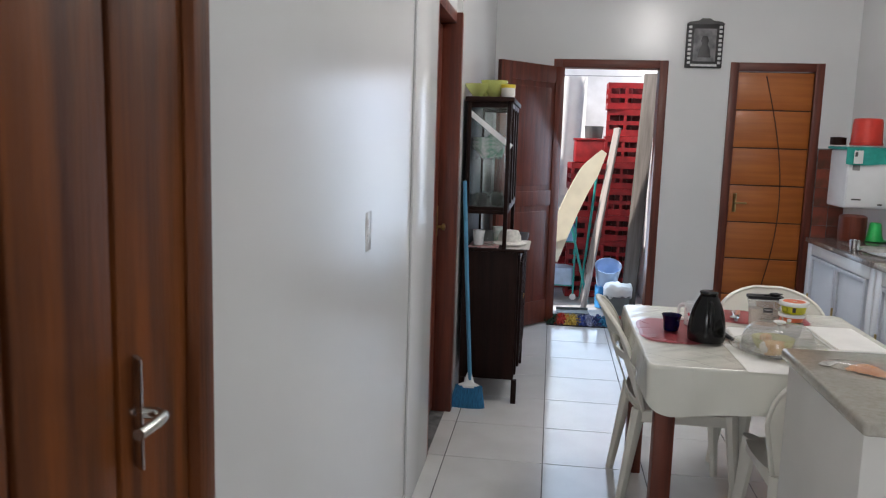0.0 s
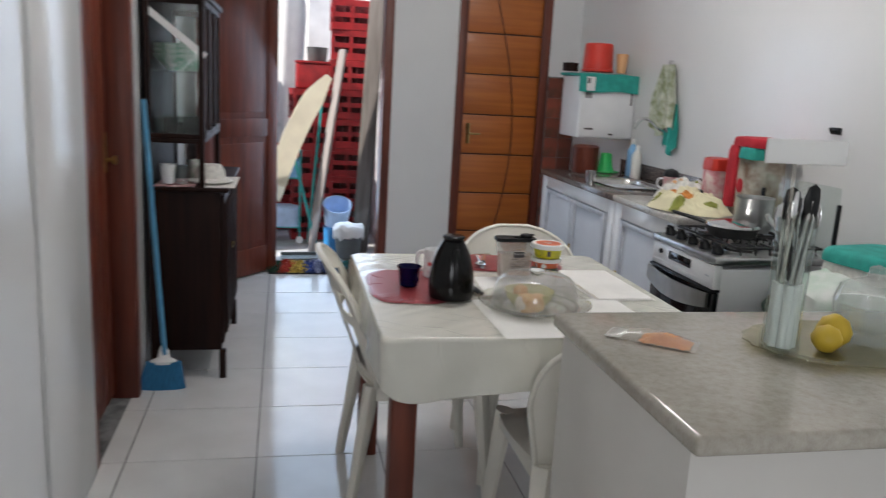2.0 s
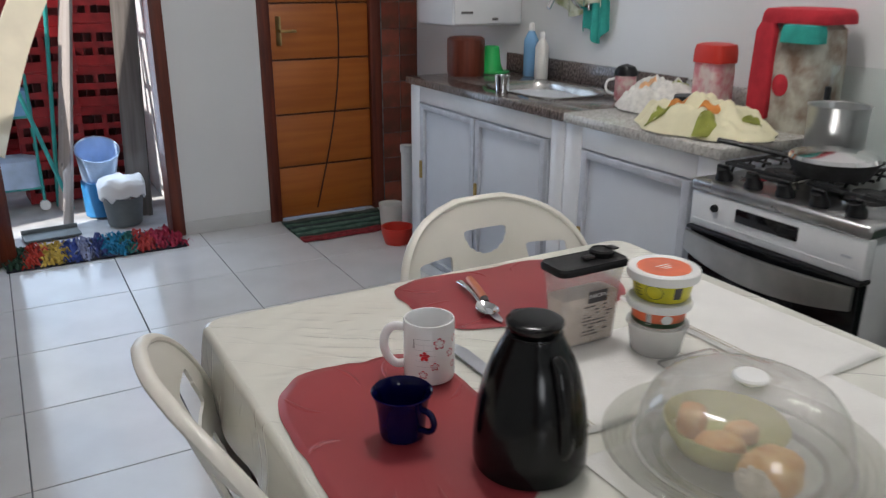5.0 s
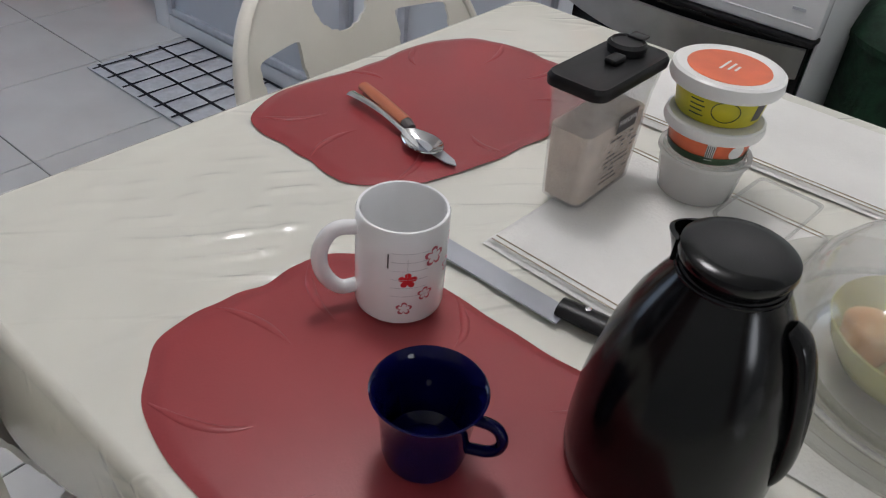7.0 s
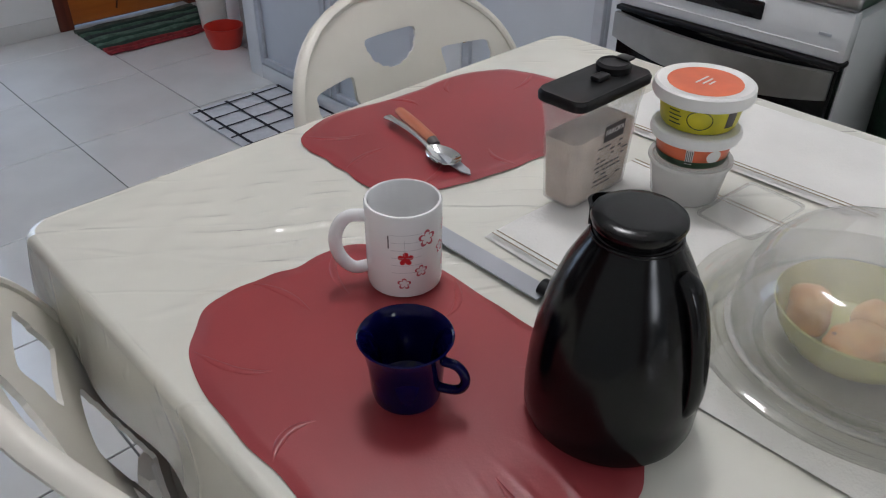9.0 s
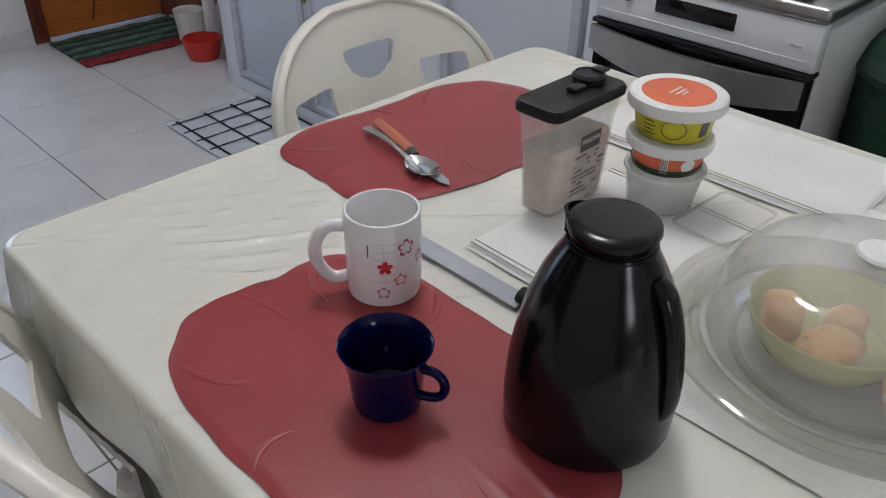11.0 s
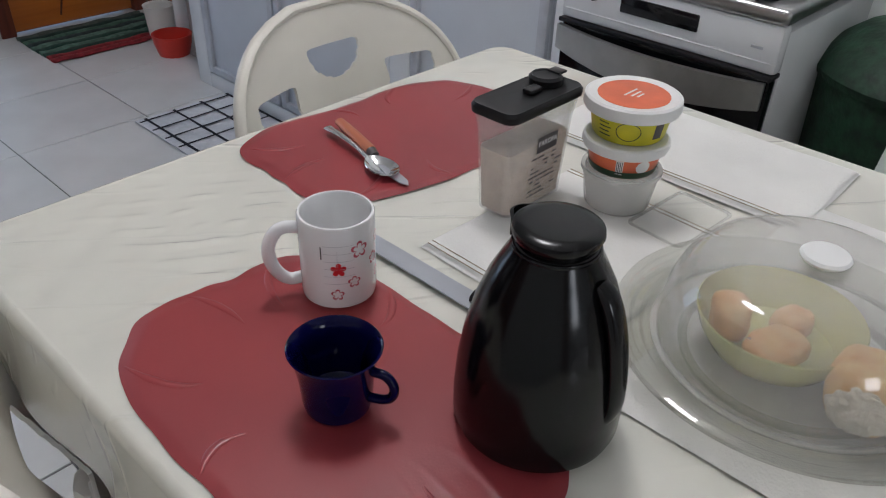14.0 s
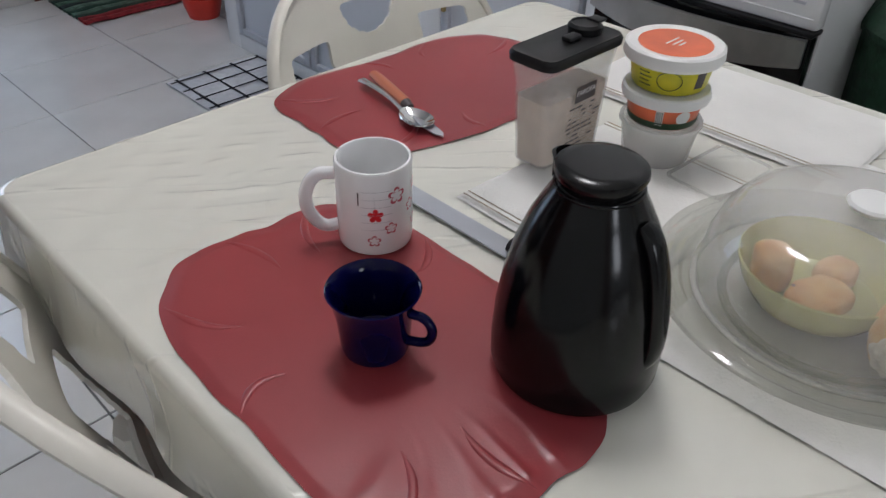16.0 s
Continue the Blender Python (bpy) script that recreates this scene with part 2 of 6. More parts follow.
def tube(points, radius, seg=10, bm=None, closed=False, flat=1.0, smooth_path=0):
    """A round bar along points; radius may be a list; flat squeezes it across."""
    pts = [Vector(p) for p in points]
    for _ in range(smooth_path):
        out = [pts[0]]
        for a, c in zip(pts, pts[1:]):
            out += [a.lerp(c, 0.25), a.lerp(c, 0.75)]
        pts = out + [pts[-1]]
    b = bmesh.new()
    n = len(pts)
    rings = []
    up = None
    for i, p in enumerate(pts):
        a = pts[i - 1] if (i or closed) else pts[i]
        c = pts[(i + 1) % n] if (i < n - 1 or closed) else pts[i]
        d = (c - a).normalized()
        if up is None:
            up = d.orthogonal().normalized() if abs(d.z) > 0.95 else Vector((0, 0, 1))
        side = d.cross(up).normalized()
        top = side.cross(d).normalized()
        if not isinstance(radius, (list, tuple)):
            r = radius
        else:
            f = i / max(1, n - 1) * (len(radius) - 1)
            k = min(int(f), len(radius) - 2)
            r = radius[k] + (radius[k + 1] - radius[k]) * (f - k)
        rings.append([b.verts.new(p + side * r * math.cos(2 * math.pi * k / seg) + top * r * flat * math.sin(2 * math.pi * k / seg)) for k in range(seg)])
        up = top
    for i in range(n if closed else n - 1):
        a, c = rings[i], rings[(i + 1) % n]
        for k in range(seg):
            b.faces.new((a[k], a[(k + 1) % seg], c[(k + 1) % seg], c[k]))
    if not closed:
        b.faces.new(rings[0])
        b.faces.new(rings[-1])
    return join(bm, b)


def sheet(fn, nu, nv, thick=0.0, bm=None, closed_u=False):
    """A surface fn(u, v) -> point for u, v in 0..1, with a thickness."""
    b = bmesh.new()
    g = [[b.verts.new(fn(i / nu, j / nv)) for j in range(nv + 1)] for i in range(nu if closed_u else nu + 1)]
    for i in range(nu):
        for j in range(nv):
            a, c = g[i], g[(i + 1) % len(g)]
            b.faces.new((a[j], c[j], c[j + 1], a[j + 1]))
    if thick:
        bmesh.ops.recalc_face_normals(b, faces=b.faces[:])
        bmesh.ops.solidify(b, geom=b.faces[:], thickness=thick)
    return join(bm, b)


def loft_plate(outline, y0, y1):
    """An upright plate with an (x, z) outline, from y0 to y1."""
    b = bmesh.new()
    a, c = ([b.verts.new((x, y, z)) for x, z in outline] for y in (y0, y1))
    n = len(outline)
    for i in range(n):
        b.faces.new((a[i], a[(i + 1) % n], c[(i + 1) % n], c[i]))
    b.faces.new(a)
    b.faces.new(c)
    return b


def move(bm, m):
    bmesh.ops.transform(bm, matrix=m, verts=bm.verts[:])
    return bm


# ---- the room ----
XL, XR, YB, YF, ZC = -0.52, 2.30, 6.60, -2.20, 2.95      # left, right, back, front walls; ceiling
TH = 0.15


def wall(name, pieces, label, material="wall"):
    bm = bmesh.new()
    for p in pieces:
        box(*p, bm=bm)
    return tagged(part(name, bm, M[material], smooth=False), label, "wall", kind="structure")


# left wall with a closed door near the start and a second one in a recess
D1 = (0.30, 1.19)
D2 = (3.515, 4.235)
DH = 2.14
wall("wall_west", [
    (XL - TH, YF - TH, 0, XL, -1.8, ZC), (XL - TH, -1.8, 0, XL, -0.5, 1.0), (XL - TH, -1.8, 2.2, XL, -0.5, ZC), (XL - TH, -0.5, 0, XL, D1[0], ZC), (XL - TH, D1[0], DH, XL, D1[1], ZC), (XL - TH, D1[1], 0, XL, D2[0], ZC),
    (XL - TH, D2[0], DH, XL, D2[1], ZC), (XL - TH, D2[1], 0, XL + 0.03, YB, ZC)], "white glazed tiled wall with two wooden doors")
# back wall: doorway to the yard, closed orange door
A0, A1, B0, B1 = -0.015, 0.885, 1.36, 2.065
wall("wall_north", [
    (XL - TH, YB, 0, A0, YB + TH, ZC), (A0, YB, 2.155, A1, YB + TH, ZC), (A1, YB, 0, B0, YB + TH, ZC),
    (B0, YB, 2.15, B1, YB + TH, ZC), (B1, YB, 0, XR + TH, YB + TH, ZC)], "white wall with an open yard doorway and a closed door")
wall("wall_east", [(XR, YF - TH, 0, XR + TH, YB, ZC)], "white glazed tiled kitchen wall")
# front wall behind the start
wall("wall_south", [
    (XL, YF - TH, 0, XR, YF, ZC)], "plain white wall", "wall_paint")
tagged(part("ceiling", box(XL - TH, YF - TH, ZC, XR + TH, YB + TH, ZC + 0.12), M["ceiling"], smooth=False), "plain white ceiling", "ceiling", kind="structure")

floor = tagged(part("floor", box(XL - TH, YF - TH, -0.12, XR + TH, YB + TH, -0.004), M["grout"], smooth=False), "white ceramic tiled floor with dark joints", "floor", kind="structure")
ground = tagged(part("ground", box(-40, YB + TH, -0.12, 40, 60, -0.01), M["yard"], smooth=False), "pale concrete yard ground", "ground", kind="structure")


def frame_door(name, x0, x1, top, w, proud, material, label):
    """A casing round an opening in the back wall; local origin at the floor."""
    d = thing(name, (0, 0, 0), label, "door", kind="structure")
    part("jamb", box(x0, YB - proud, 0, x0 + w, YB + TH, top, 0.004), M[material], d)
    part("jamb", box(x1 - w, YB - proud, 0, x1, YB + TH, top, 0.004), M[material], d)
    part("lintel", box(x0 + w, YB - proud, top - w, x1 - w, YB + TH, top, 0.004), M[material + "_h"] if material + "_h" in M else M[material], d)
    return d


door_1 = frame_door("door_1", A0, A1, 2.155, 0.065, 0.012, "mahogany", "dark mahogany door standing open to the yard")
door_2 = frame_door("door_2", B0, B1, 2.15, 0.065, 0.012, "mahogany", "closed orange varnished door with horizontal grooves")


# unseen opening and frame, added behind the start to hold the fill light
window = thing("window_1", (0, 0, 0), "added unseen window with a white frame, holding the side fill light", "window", kind="structure")
for b in ((-1.8, 1.0, -1.76, 2.2), (-0.54, 1.0, -0.5, 2.2), (-1.76, 1.0, -0.54, 1.04), (-1.76, 2.16, -0.54, 2.2)):
    part("window_frame", box(XL - 0.1, b[0], b[1], XL - 0.05, b[2], b[3], 0.003), M["white_enamel"], window)


# casing details of the two north doors
def slab(x0, x1, z0, z1, y0, y1, bevel=0.003):
    return box(x0, y0, z0, x1, y1, z1, bevel)


# orange door leaf: seven horizontal boards parted by dark grooves, one bowed inlay line
lx0, lx1, lz1 = B0 + 0.067, B1 - 0.067, 2.08
leaf2 = part("leaf", slab(lx0, lx1, 0.008, lz1, YB + 0.022, YB + 0.05), M["groove"], door_2, "orange varnished boards with dark grooves")
step = (lz1 - 0.008) / 7
for i in range(7):
    part("panel", slab(lx0 + 0.002, lx1 - 0.002, 0.008 + i * step + 0.005, 0.008 + (i + 1) * step - 0.005, YB + 0.012, YB + 0.026, 0.004), M["orange_door"], leaf2)
arc = [(lx0 + 0.205 + 0.185 * math.sin(math.pi * z / 2.08), YB + 0.012, z) for z in [0.05 + 2.0 * k / 24 for k in range(25)]]
part("inlay", tube(arc, 0.005, 6), M["groove"], leaf2, "dark bowed inlay line")


def lever(parent, at, out, along, material, reach=0.11):
    """A lever handle on a back plate. out: the way off the leaf; along: the way of the lever."""
    o, a, p = Vector(out), Vector(along), Vector(at)
    h = part("door_handle", tube([p + o * 0.008 - Vector((0, 0, 0.075)), p + o * 0.008 + Vector((0, 0, 0.075))], 0.018, 12, flat=0.25), material, parent, "steel lever handle")
    part("lever", tube([p, p + o * 0.045, p + o * 0.05 + a * 0.02, p + o * 0.05 + a * reach], 0.008, 10, smooth_path=1), material, h)
    return h


M["steel"] = mat("worn_steel", (0.62, 0.61, 0.58), 0.25, metal=1.0, vary=0.15, scale=20)
M["chrome"] = mat("polished_steel", (0.75, 0.75, 0.75), 0.12, metal=1.0, vary=0.06, scale=10)
M["brass"] = mat("dull_brass", (0.5, 0.36, 0.15), 0.35, metal=1.0, vary=0.2, scale=20)
lever(door_2, (lx0 + 0.045, YB + 0.012, 1.05), (0, -1, 0), (1, 0, 0), M["brass"], 0.085)

# mahogany leaf standing open into the room, hinged on the doorway's west jamb
ang = math.atan2(6.261 - 6.558, -0.13 - 0.102)
leaf1 = thing("leaf", (A0 + 0.075, YB - 0.03, 0), "", "", math.degrees(ang))
leaf1.parent = door_1
for k in ("label", "category"):
    if k in leaf1:
        del leaf1[k]
W1, HH = 0.76, 2.085
part("leaf_core", box(0, -0.012, 0.012, W1, 0.012, HH, 0.002), M["mahogany"], leaf1)
for x0, x1, z0, z1 in ((0, 0.11, 0.012, HH), (W1 - 0.11, W1, 0.012, HH), (0.11, W1 - 0.11, 0.012, 0.2), (0.11, W1 - 0.11, HH - 0.13, HH), (0.11, W1 - 0.11, 0.98, 1.1)):
    part("rail", box(x0, -0.019, z0, x1, 0.019, z1, 0.003), M["mahogany"], leaf1)
for z0, z1 in ((0.24, 0.94), (1.14, HH - 0.17)):
    part("panel", box(0.15, -0.017, z0, W1 - 0.15, 0.017, z1, 0.012), M["mahogany"], leaf1)


def west_door(name, y0, y1, depth, label, grooves):
    """A closed door in the west wall, set back by depth."""
    d = thing(name, (0, 0, 0), label, "door", kind="structure")
    m = M["brown_door"] if grooves else M["mahogany"]
    xw = XL
    w = 0.055
    part("jamb", box(xw - TH, y0, 0, xw + 0.008, y0 + w, DH, 0.004), m, d)
    part("jamb", box(xw - TH, y1 - w, 0, xw + 0.008 + (0 if grooves else 0.03), y1, DH, 0.004), m, d)
    part("lintel", box(xw - TH, y0 + w, DH - w, xw + 0.008, y1 - w, DH, 0.004), m, d)
    lf = part("leaf", box(xw - depth - 0.035, y0 + w, 0.008, xw - depth, y1 - w, DH - w, 0.002), m, d)
    n = 4
    sw = (y1 - y0 - 2 * w) / n
    for i in range(n):
        part("plank", box(xw - depth - 0.005, y0 + w + i * sw + 0.006, 0.02, xw - depth + 0.012, y0 + w + (i + 1) * sw - 0.006, DH - w - 0.01, 0.006), m, lf)
    return d, lf


door_3, leaf3 = west_door("door_3", D1[0], D1[1] + 0.02, 0.02, "closed reddish-brown plank door with a steel lever", True)
lever(leaf3, (XL - 0.006, 0.985, 1.13), (1, 0, 0), (0, -1, 0), M["steel"], 0.075)
door_4, leaf4 = west_door("door_4", D2[0], D2[1], 0.075, "closed dark wooden door set back in the wall", False)
part("lock_plate", box(XL - 0.064, D2[1] - 0.10, 0.98, XL - 0.06, D2[1] - 0.07, 1.14, 0.001), M["brass"], leaf4, "small brass lock plate")
part("knob", lathe([(0, 0), (0.008, 0.0), (0.008, 0.02), (0.018, 0.028), (0.018, 0.04), (0, 0.045)], 16), M["brass"], leaf4).matrix_basis = pose(XL - 0.06, D2[1] - 0.085, 1.03, 0, 90, 0)

# white corner strip at the end of the near tiled wall, and a socket on it
tagged(part("trim", box(XL, 2.99, 0, XL + 0.012, D2[0] - 0.001, ZC, 0.005), M["wall"]), "white glazed pilaster strip beside a door", "trim", kind="structure")
sw = thing("wall_switch", (XL, 2.30, 1.22), "flush white two-button switch on the tiled wall", "switch")
part("plate", box(0.0, -0.035, -0.058, 0.0012, 0.035, 0.058, 0.0005), M["wall"], sw)
for dz in (-0.022, 0.022):
    part("button", box(0.0012, -0.013, dz - 0.013, 0.003, 0.013, dz + 0.013, 0.0006), M["white_enamel"], sw)

# low baseboard line along the west and north walls
M["base"] = mat("white_baseboard_tile", (0.66, 0.66, 0.65), 0.2, vary=0.05, scale=4)
for nm, b in (("baseboard", (A1 + 0.002, YB - 0.008, 0, B0 - 0.002, YB, 0.075)), ("baseboard", (XL, D1[1] + 0.022, 0, XL + 0.008, 2.988, 0.075))):
    tagged(part(nm, box(*b, 0.002), M["base"]), "white tile baseboard", "baseboard", kind="structure")

# brown and red patterned tiles filling the wall between the orange door and the corner
M["brick"] = mat("red_brown_tile", (0.28, 0.06, 0.035), 0.3, color2=(0.13, 0.05, 0.03), scale=9, random_vary=0.35, bump=0.15, bscale=30)
back = tagged(part("backsplash", box(B1 + 0.002, YB - 0.008, 0, XR - 0.001, YB, 1.5), M["grout"], smooth=False), "red and brown patterned tile strip in the corner", "wall tiles", kind="structure")
tile_me = mesh_of(box(-0.055, -0.005, -0.073, 0.055, 0.0, 0.073, 0.002, 1), "brick", M["brick"])
for r in range(10):
    for c in range(2):
        t_ = new("brick", tile_me)
        t_.parent = back
        t_.location = (B1 + 0.062 + c * 0.114, YB - 0.008, 0.076 + r * 0.149)

# framed picture above the doors
M["frame_black"] = mat("black_frame", (0.03, 0.028, 0.028), 0.4, vary=0.2, scale=20)
M["paper"] = mat("grey_print", (0.30, 0.29, 0.29), 0.5, color2=(0.10, 0.10, 0.11), scale=14)
M["paper_white"] = mat("white_paper", (0.8, 0.8, 0.79), 0.7, vary=0.04, scale=10)
pic = thing("picture", (1.145, YB - 0.002, 2.10), "small framed grey picture with white dotted border", "picture")
part("frame", box(-0.14, -0.03, 0.0, 0.14, 0.0, 0.345, 0.006), M["frame_black"], pic)
part("crest", loft_plate([(-0.145, 0.335), (0.145, 0.335), (0.125, 0.352), (0.06, 0.36), (0.03, 0.378), (-0.03, 0.378), (-0.06, 0.36), (-0.125, 0.352)], -0.032, 0.0), M["frame_black"], pic, "black scalloped top")
part("strip", box(-0.10, -0.0345, 0.012, 0.10, -0.029, 0.030, 0.001), M["paper_white"], pic, "pale strip along the bottom")
part("print", box(-0.085, -0.034, 0.05, 0.085, -0.028, 0.30, 0.001), M["paper"], pic)
part("figure_shape", lathe([(0, 0), (0.05, 0.0), (0.04, 0.06), (0.022, 0.1), (0.03, 0.13), (0.018, 0.16), (0, 0.165)], 20, sy=0.06), M["frame_black"], pic).location = (0.0, -0.034, 0.08)
for sx in (-1, 1):
    for k in range(9):
        part("bead", box(sx * 0.115 - 0.012, -0.036, 0.03 + k * 0.034, sx * 0.115 + 0.012, -0.029, 0.05 + k * 0.034, 0.003), M["paper_white"], pic)

# ceiling lamp
lamp = thing("ceiling_lamp", (LAMP[0], LAMP[1], ZC), "white ceiling lamp with a glowing bulb", "lamp")
part("rose", lathe([(0, 0), (0.06, 0), (0.055, -0.03), (0.02, -0.04), (0.02, -0.09), (0, -0.09)], 24), M["white_enamel"], lamp)
M["glow"] = bpy.data.materials.new("bulb_glass")
M["glow"].use_nodes = True
M["glow"].node_tree.nodes["Principled BSDF"].inputs["Emission Color"].default_value = (1, 0.97, 0.9, 1)
M["glow"].node_tree.nodes["Principled BSDF"].inputs["Emission Strength"].default_value = 25
part("bulb", lathe([(0.014, -0.09), (0.022, -0.11), (0.028, -0.15), (0.022, -0.19), (0, -0.205)], 20), M["glow"], lamp).visible_shadow = False


# ---- table, cloth, chairs ----
TX0, TX1, TY0, TY1, TZ = 0.365, 1.31, 2.69, 3.69, 0.7625

table = thing("dining_table", (0, 0, 0), "dark mahogany dining table under a cream cloth", "table")
part("tabletop", box(TX0 + 0.02, TY0 + 0.02, 0.72, TX1 - 0.02, TY1 - 0.02, 0.747, 0.008), M["mahogany"], table)
for x in (TX0 + 0.04, TX1 - 0.11):
    for y in (TY0 + 0.06, TY1 - 0.13):
        part("leg", box(x, y, 0, x + 0.07, y + 0.07, 0.72, 0.006), M["mahogany"], table)
for b in ((TX0 + 0.11, TY0 + 0.075, TX1 - 0.11, TY0 + 0.1), (TX0 + 0.11, TY1 - 0.1, TX1 - 0.11, TY1 - 0.075), (TX0 + 0.055, TY0 + 0.13, TX0 + 0.08, TY1 - 0.13), (TX1 - 0.08, TY0 + 0.13, TX1 - 0.055, TY1 - 0.13)):
    part("apron", box(b[0], b[1], 0.63, b[2], b[3], 0.72, 0.003), M["mahogany"], table)


def cloth_point(u, v):
    """u runs round the cloth, v from the middle to the hem."""
    a = 2 * math.pi * u
    c, s = math.cos(a), math.sin(a)
    hx, hy, r = (TX1 - TX0) / 2, (TY1 - TY0) / 2, 0.035
    k = 1 / max(abs(c) / hx, abs(s) / hy)
    ex, ey = c * k, s * k
    px, py = abs(ex) - (hx - r), abs(ey) - (hy - r)
    corner = 0.0
    if px > 0 and py > 0:
        d = math.hypot(px, py)
        ex, ey = math.copysign(hx - r + px / d * r, ex), math.copysign(hy - r + py / d * r, ey)
        corner = 1.0
    near = max(0.0, 1 - math.hypot(hx - abs(ex), hy - abs(ey)) / 0.16)
    cx, cy = (TX0 + TX1) / 2, (TY0 + TY1) / 2
    if v < 0.62:
        f = v / 0.62 * 0.985
        x, y = cx + ex * f, cy + ey * f
        w = noise.noise((x * 6 + 3, y * 22 - x * 14, 0.3)) * 0.0018 + noise.noise((x * 25, y * 30, 2.0)) * 0.0004
        q_ = ((y + 0.72 * x + 0.012 * noise.noise((x * 9, y * 9, 5))) * 25) % 1.0
        zone = math.exp(-((x - 0.60) ** 2) / 0.012 - ((y - 3.48) ** 2) / 0.010) + 0.22 * math.exp(-((x - 0.48) ** 2) / 0.02 - ((y - 3.63) ** 2) / 0.008)
        fold = 0.011 * zone * max(0.0, 1 - abs(q_ - 0.5) * 4.5) * max(0.0, 0.16 + noise.noise((x * 16 - y * 12, y * 30, 9)))
        return Vector((x, y, TZ + (w - 0.001) * min(1, (1 - f) * 12 + 0.2) + fold))
    g = (v - 0.62) / 0.38
    drop = 0.152 + 0.016 * math.sin(a * 5 + 1) + 0.02 * near
    drop *= 1 - 0.30 * max(0.0, -ex / hx) ** 8
    if g < 0.2:
        q = g / 0.2 * math.pi / 2
        out, z = 0.985 + 0.022 * math.sin(q), TZ - 0.014 * (1 - math.cos(q))
    else:
        h = (g - 0.2) / 0.8
        out, z = 1.007 + h * (0.012 * math.sin(a * 17 + 2 * h) + 0.012) + near * h * 0.035 * math.sin(a * 9), TZ - 0.014 - h * drop
    return Vector((cx + ex * out, cy + ey * out, z))


cloth = tagged(part("tablecloth", sheet(lambda u, v: cloth_point(u, v ** 0.8), 640, 240, 0.0, closed_u=True), M["vinyl"]), "cream vinyl tablecloth hanging over the table's edges", "tablecloth")
mod = cloth.modifiers.new("thick", "SOLIDIFY")
mod.thickness, mod.offset = 0.0015, -1


def chair(at, rz, label):
    """A moulded plastic chair that faces +y, its origin on the floor under the seat."""
    ch = thing("plastic_chair", at, label, "chair", rz, group="plastic chairs round the table")
    P = M["plastic_white"]

    def seat_pt(u, v):
        x, y = (u - 0.5) * 2, (v - 0.5) * 2
        sx = x * math.sqrt(1 - y * y * 0.22) * (0.215 + 0.02 * v)
        sy = y * math.sqrt(1 - x * x * 0.22) * 0.215
        return Vector((sx, sy, 0.44 - 0.018 * (1 - x * x) * (1 - y * y) - 0.03 * max(0, y - 0.6) - 0.03 * max(0, abs(x) - 0.85)))
    part("seat", sheet(seat_pt, 24, 24, 0.006), P, ch)

    def half(h):      # half width of the back at height h in 0..1
        if h < 0.45:
            return 0.205 + 0.045 * (h / 0.45)
        q = (h - 0.45) / 0.55
        return 0.25 * max(0.0, 1 - q ** 3.0) ** 0.45

    def back_pt(x, h):
        w = 0.25
        return Vector((x, -0.205 - 0.15 * h + 0.06 * (x / w) ** 2, 0.43 + 0.415 * h))

    b = bmesh.new()
    nu, nv = 96, 84
    g = {}
    for j in range(nv + 1):
        h = j / nv
        for i in range(nu + 1):
            s = (i / nu - 0.5) * 2
            g[i, j] = b.verts.new(back_pt(s * max(half(h), 0.004), h))

    def hole(x, h):
        if 0.715 < h < 0.835 and abs(x) < 0.055 * math.sqrt(1 - ((0.835 - h) / 0.12) ** 2):
            return True
        if 0.10 < h < 0.46 and 0.062 < abs(x) < 0.165:
            return True
        if 0.57 < h < 0.73 and 0.105 < abs(x) < 0.195:
            return True
        return 0.08 < h < 0.36 and abs(x) < 0.04
    for j in range(nv):
        for i in range(nu):
            h = (j + 0.5) / nv
            x = ((i + 0.5) / nu - 0.5) * 2 * half(h)
            if not hole(x, h):
                b.faces.new((g[i, j], g[i + 1, j], g[i + 1, j + 1], g[i, j + 1]))
    loose = [v for v in b.verts if not v.link_faces]
    bmesh.ops.delete(b, geom=loose, context="VERTS")
    rim_v = [v for v in b.verts if v.is_boundary]
    for _ in range(5):
        bmesh.ops.smooth_vert(b, verts=rim_v, factor=0.5, use_axis_x=True, use_axis_y=True, use_axis_z=True)
    bmesh.ops.recalc_face_normals(b, faces=b.faces[:])
    bmesh.ops.solidify(b, geom=b.faces[:], thickness=0.006)
    part("backrest", b, P, ch)
    rim = [back_pt(-half(k / 30), k / 30) for k in range(30)] + [back_pt(0.25 * math.cos(math.pi - math.pi * q / 12) * 0.26, 0.995) for q in range(1, 12)] + [back_pt(half(k / 30), k / 30) for k in range(29, -1, -1)]
    part("rim", tube(rim, 0.008, 10, flat=1.4), P, ch)
    for sx in (-1, 1):
        for sy in (-1, 1):
            top = Vector((sx * 0.19, sy * 0.18, 0.435))
            foot = Vector((sx * 0.225, sy * 0.225 - (0.02 if sy < 0 else 0), 0.0))
            part("leg", tube([foot, foot.lerp(top, 0.5), top], [0.02, 0.026, 0.034], 8, flat=0.75), P, ch)
    for sx in (-1, 1):
        part("side_rail", box(sx * 0.205 - 0.006, -0.17, 0.385, sx * 0.205 + 0.006, 0.17, 0.432, 0.003), P, ch)
    return ch


chair((0.585, 3.385, 0), -90, "ivory plastic chair tucked in beside the mahogany table's long edge")
chair((1.048, 3.53, 0), 180, "ivory plastic chair with cut-out back, facing the oven side")
chair((0.98, 2.79, 0), 0, "ivory plastic chair between the table and granite counter")

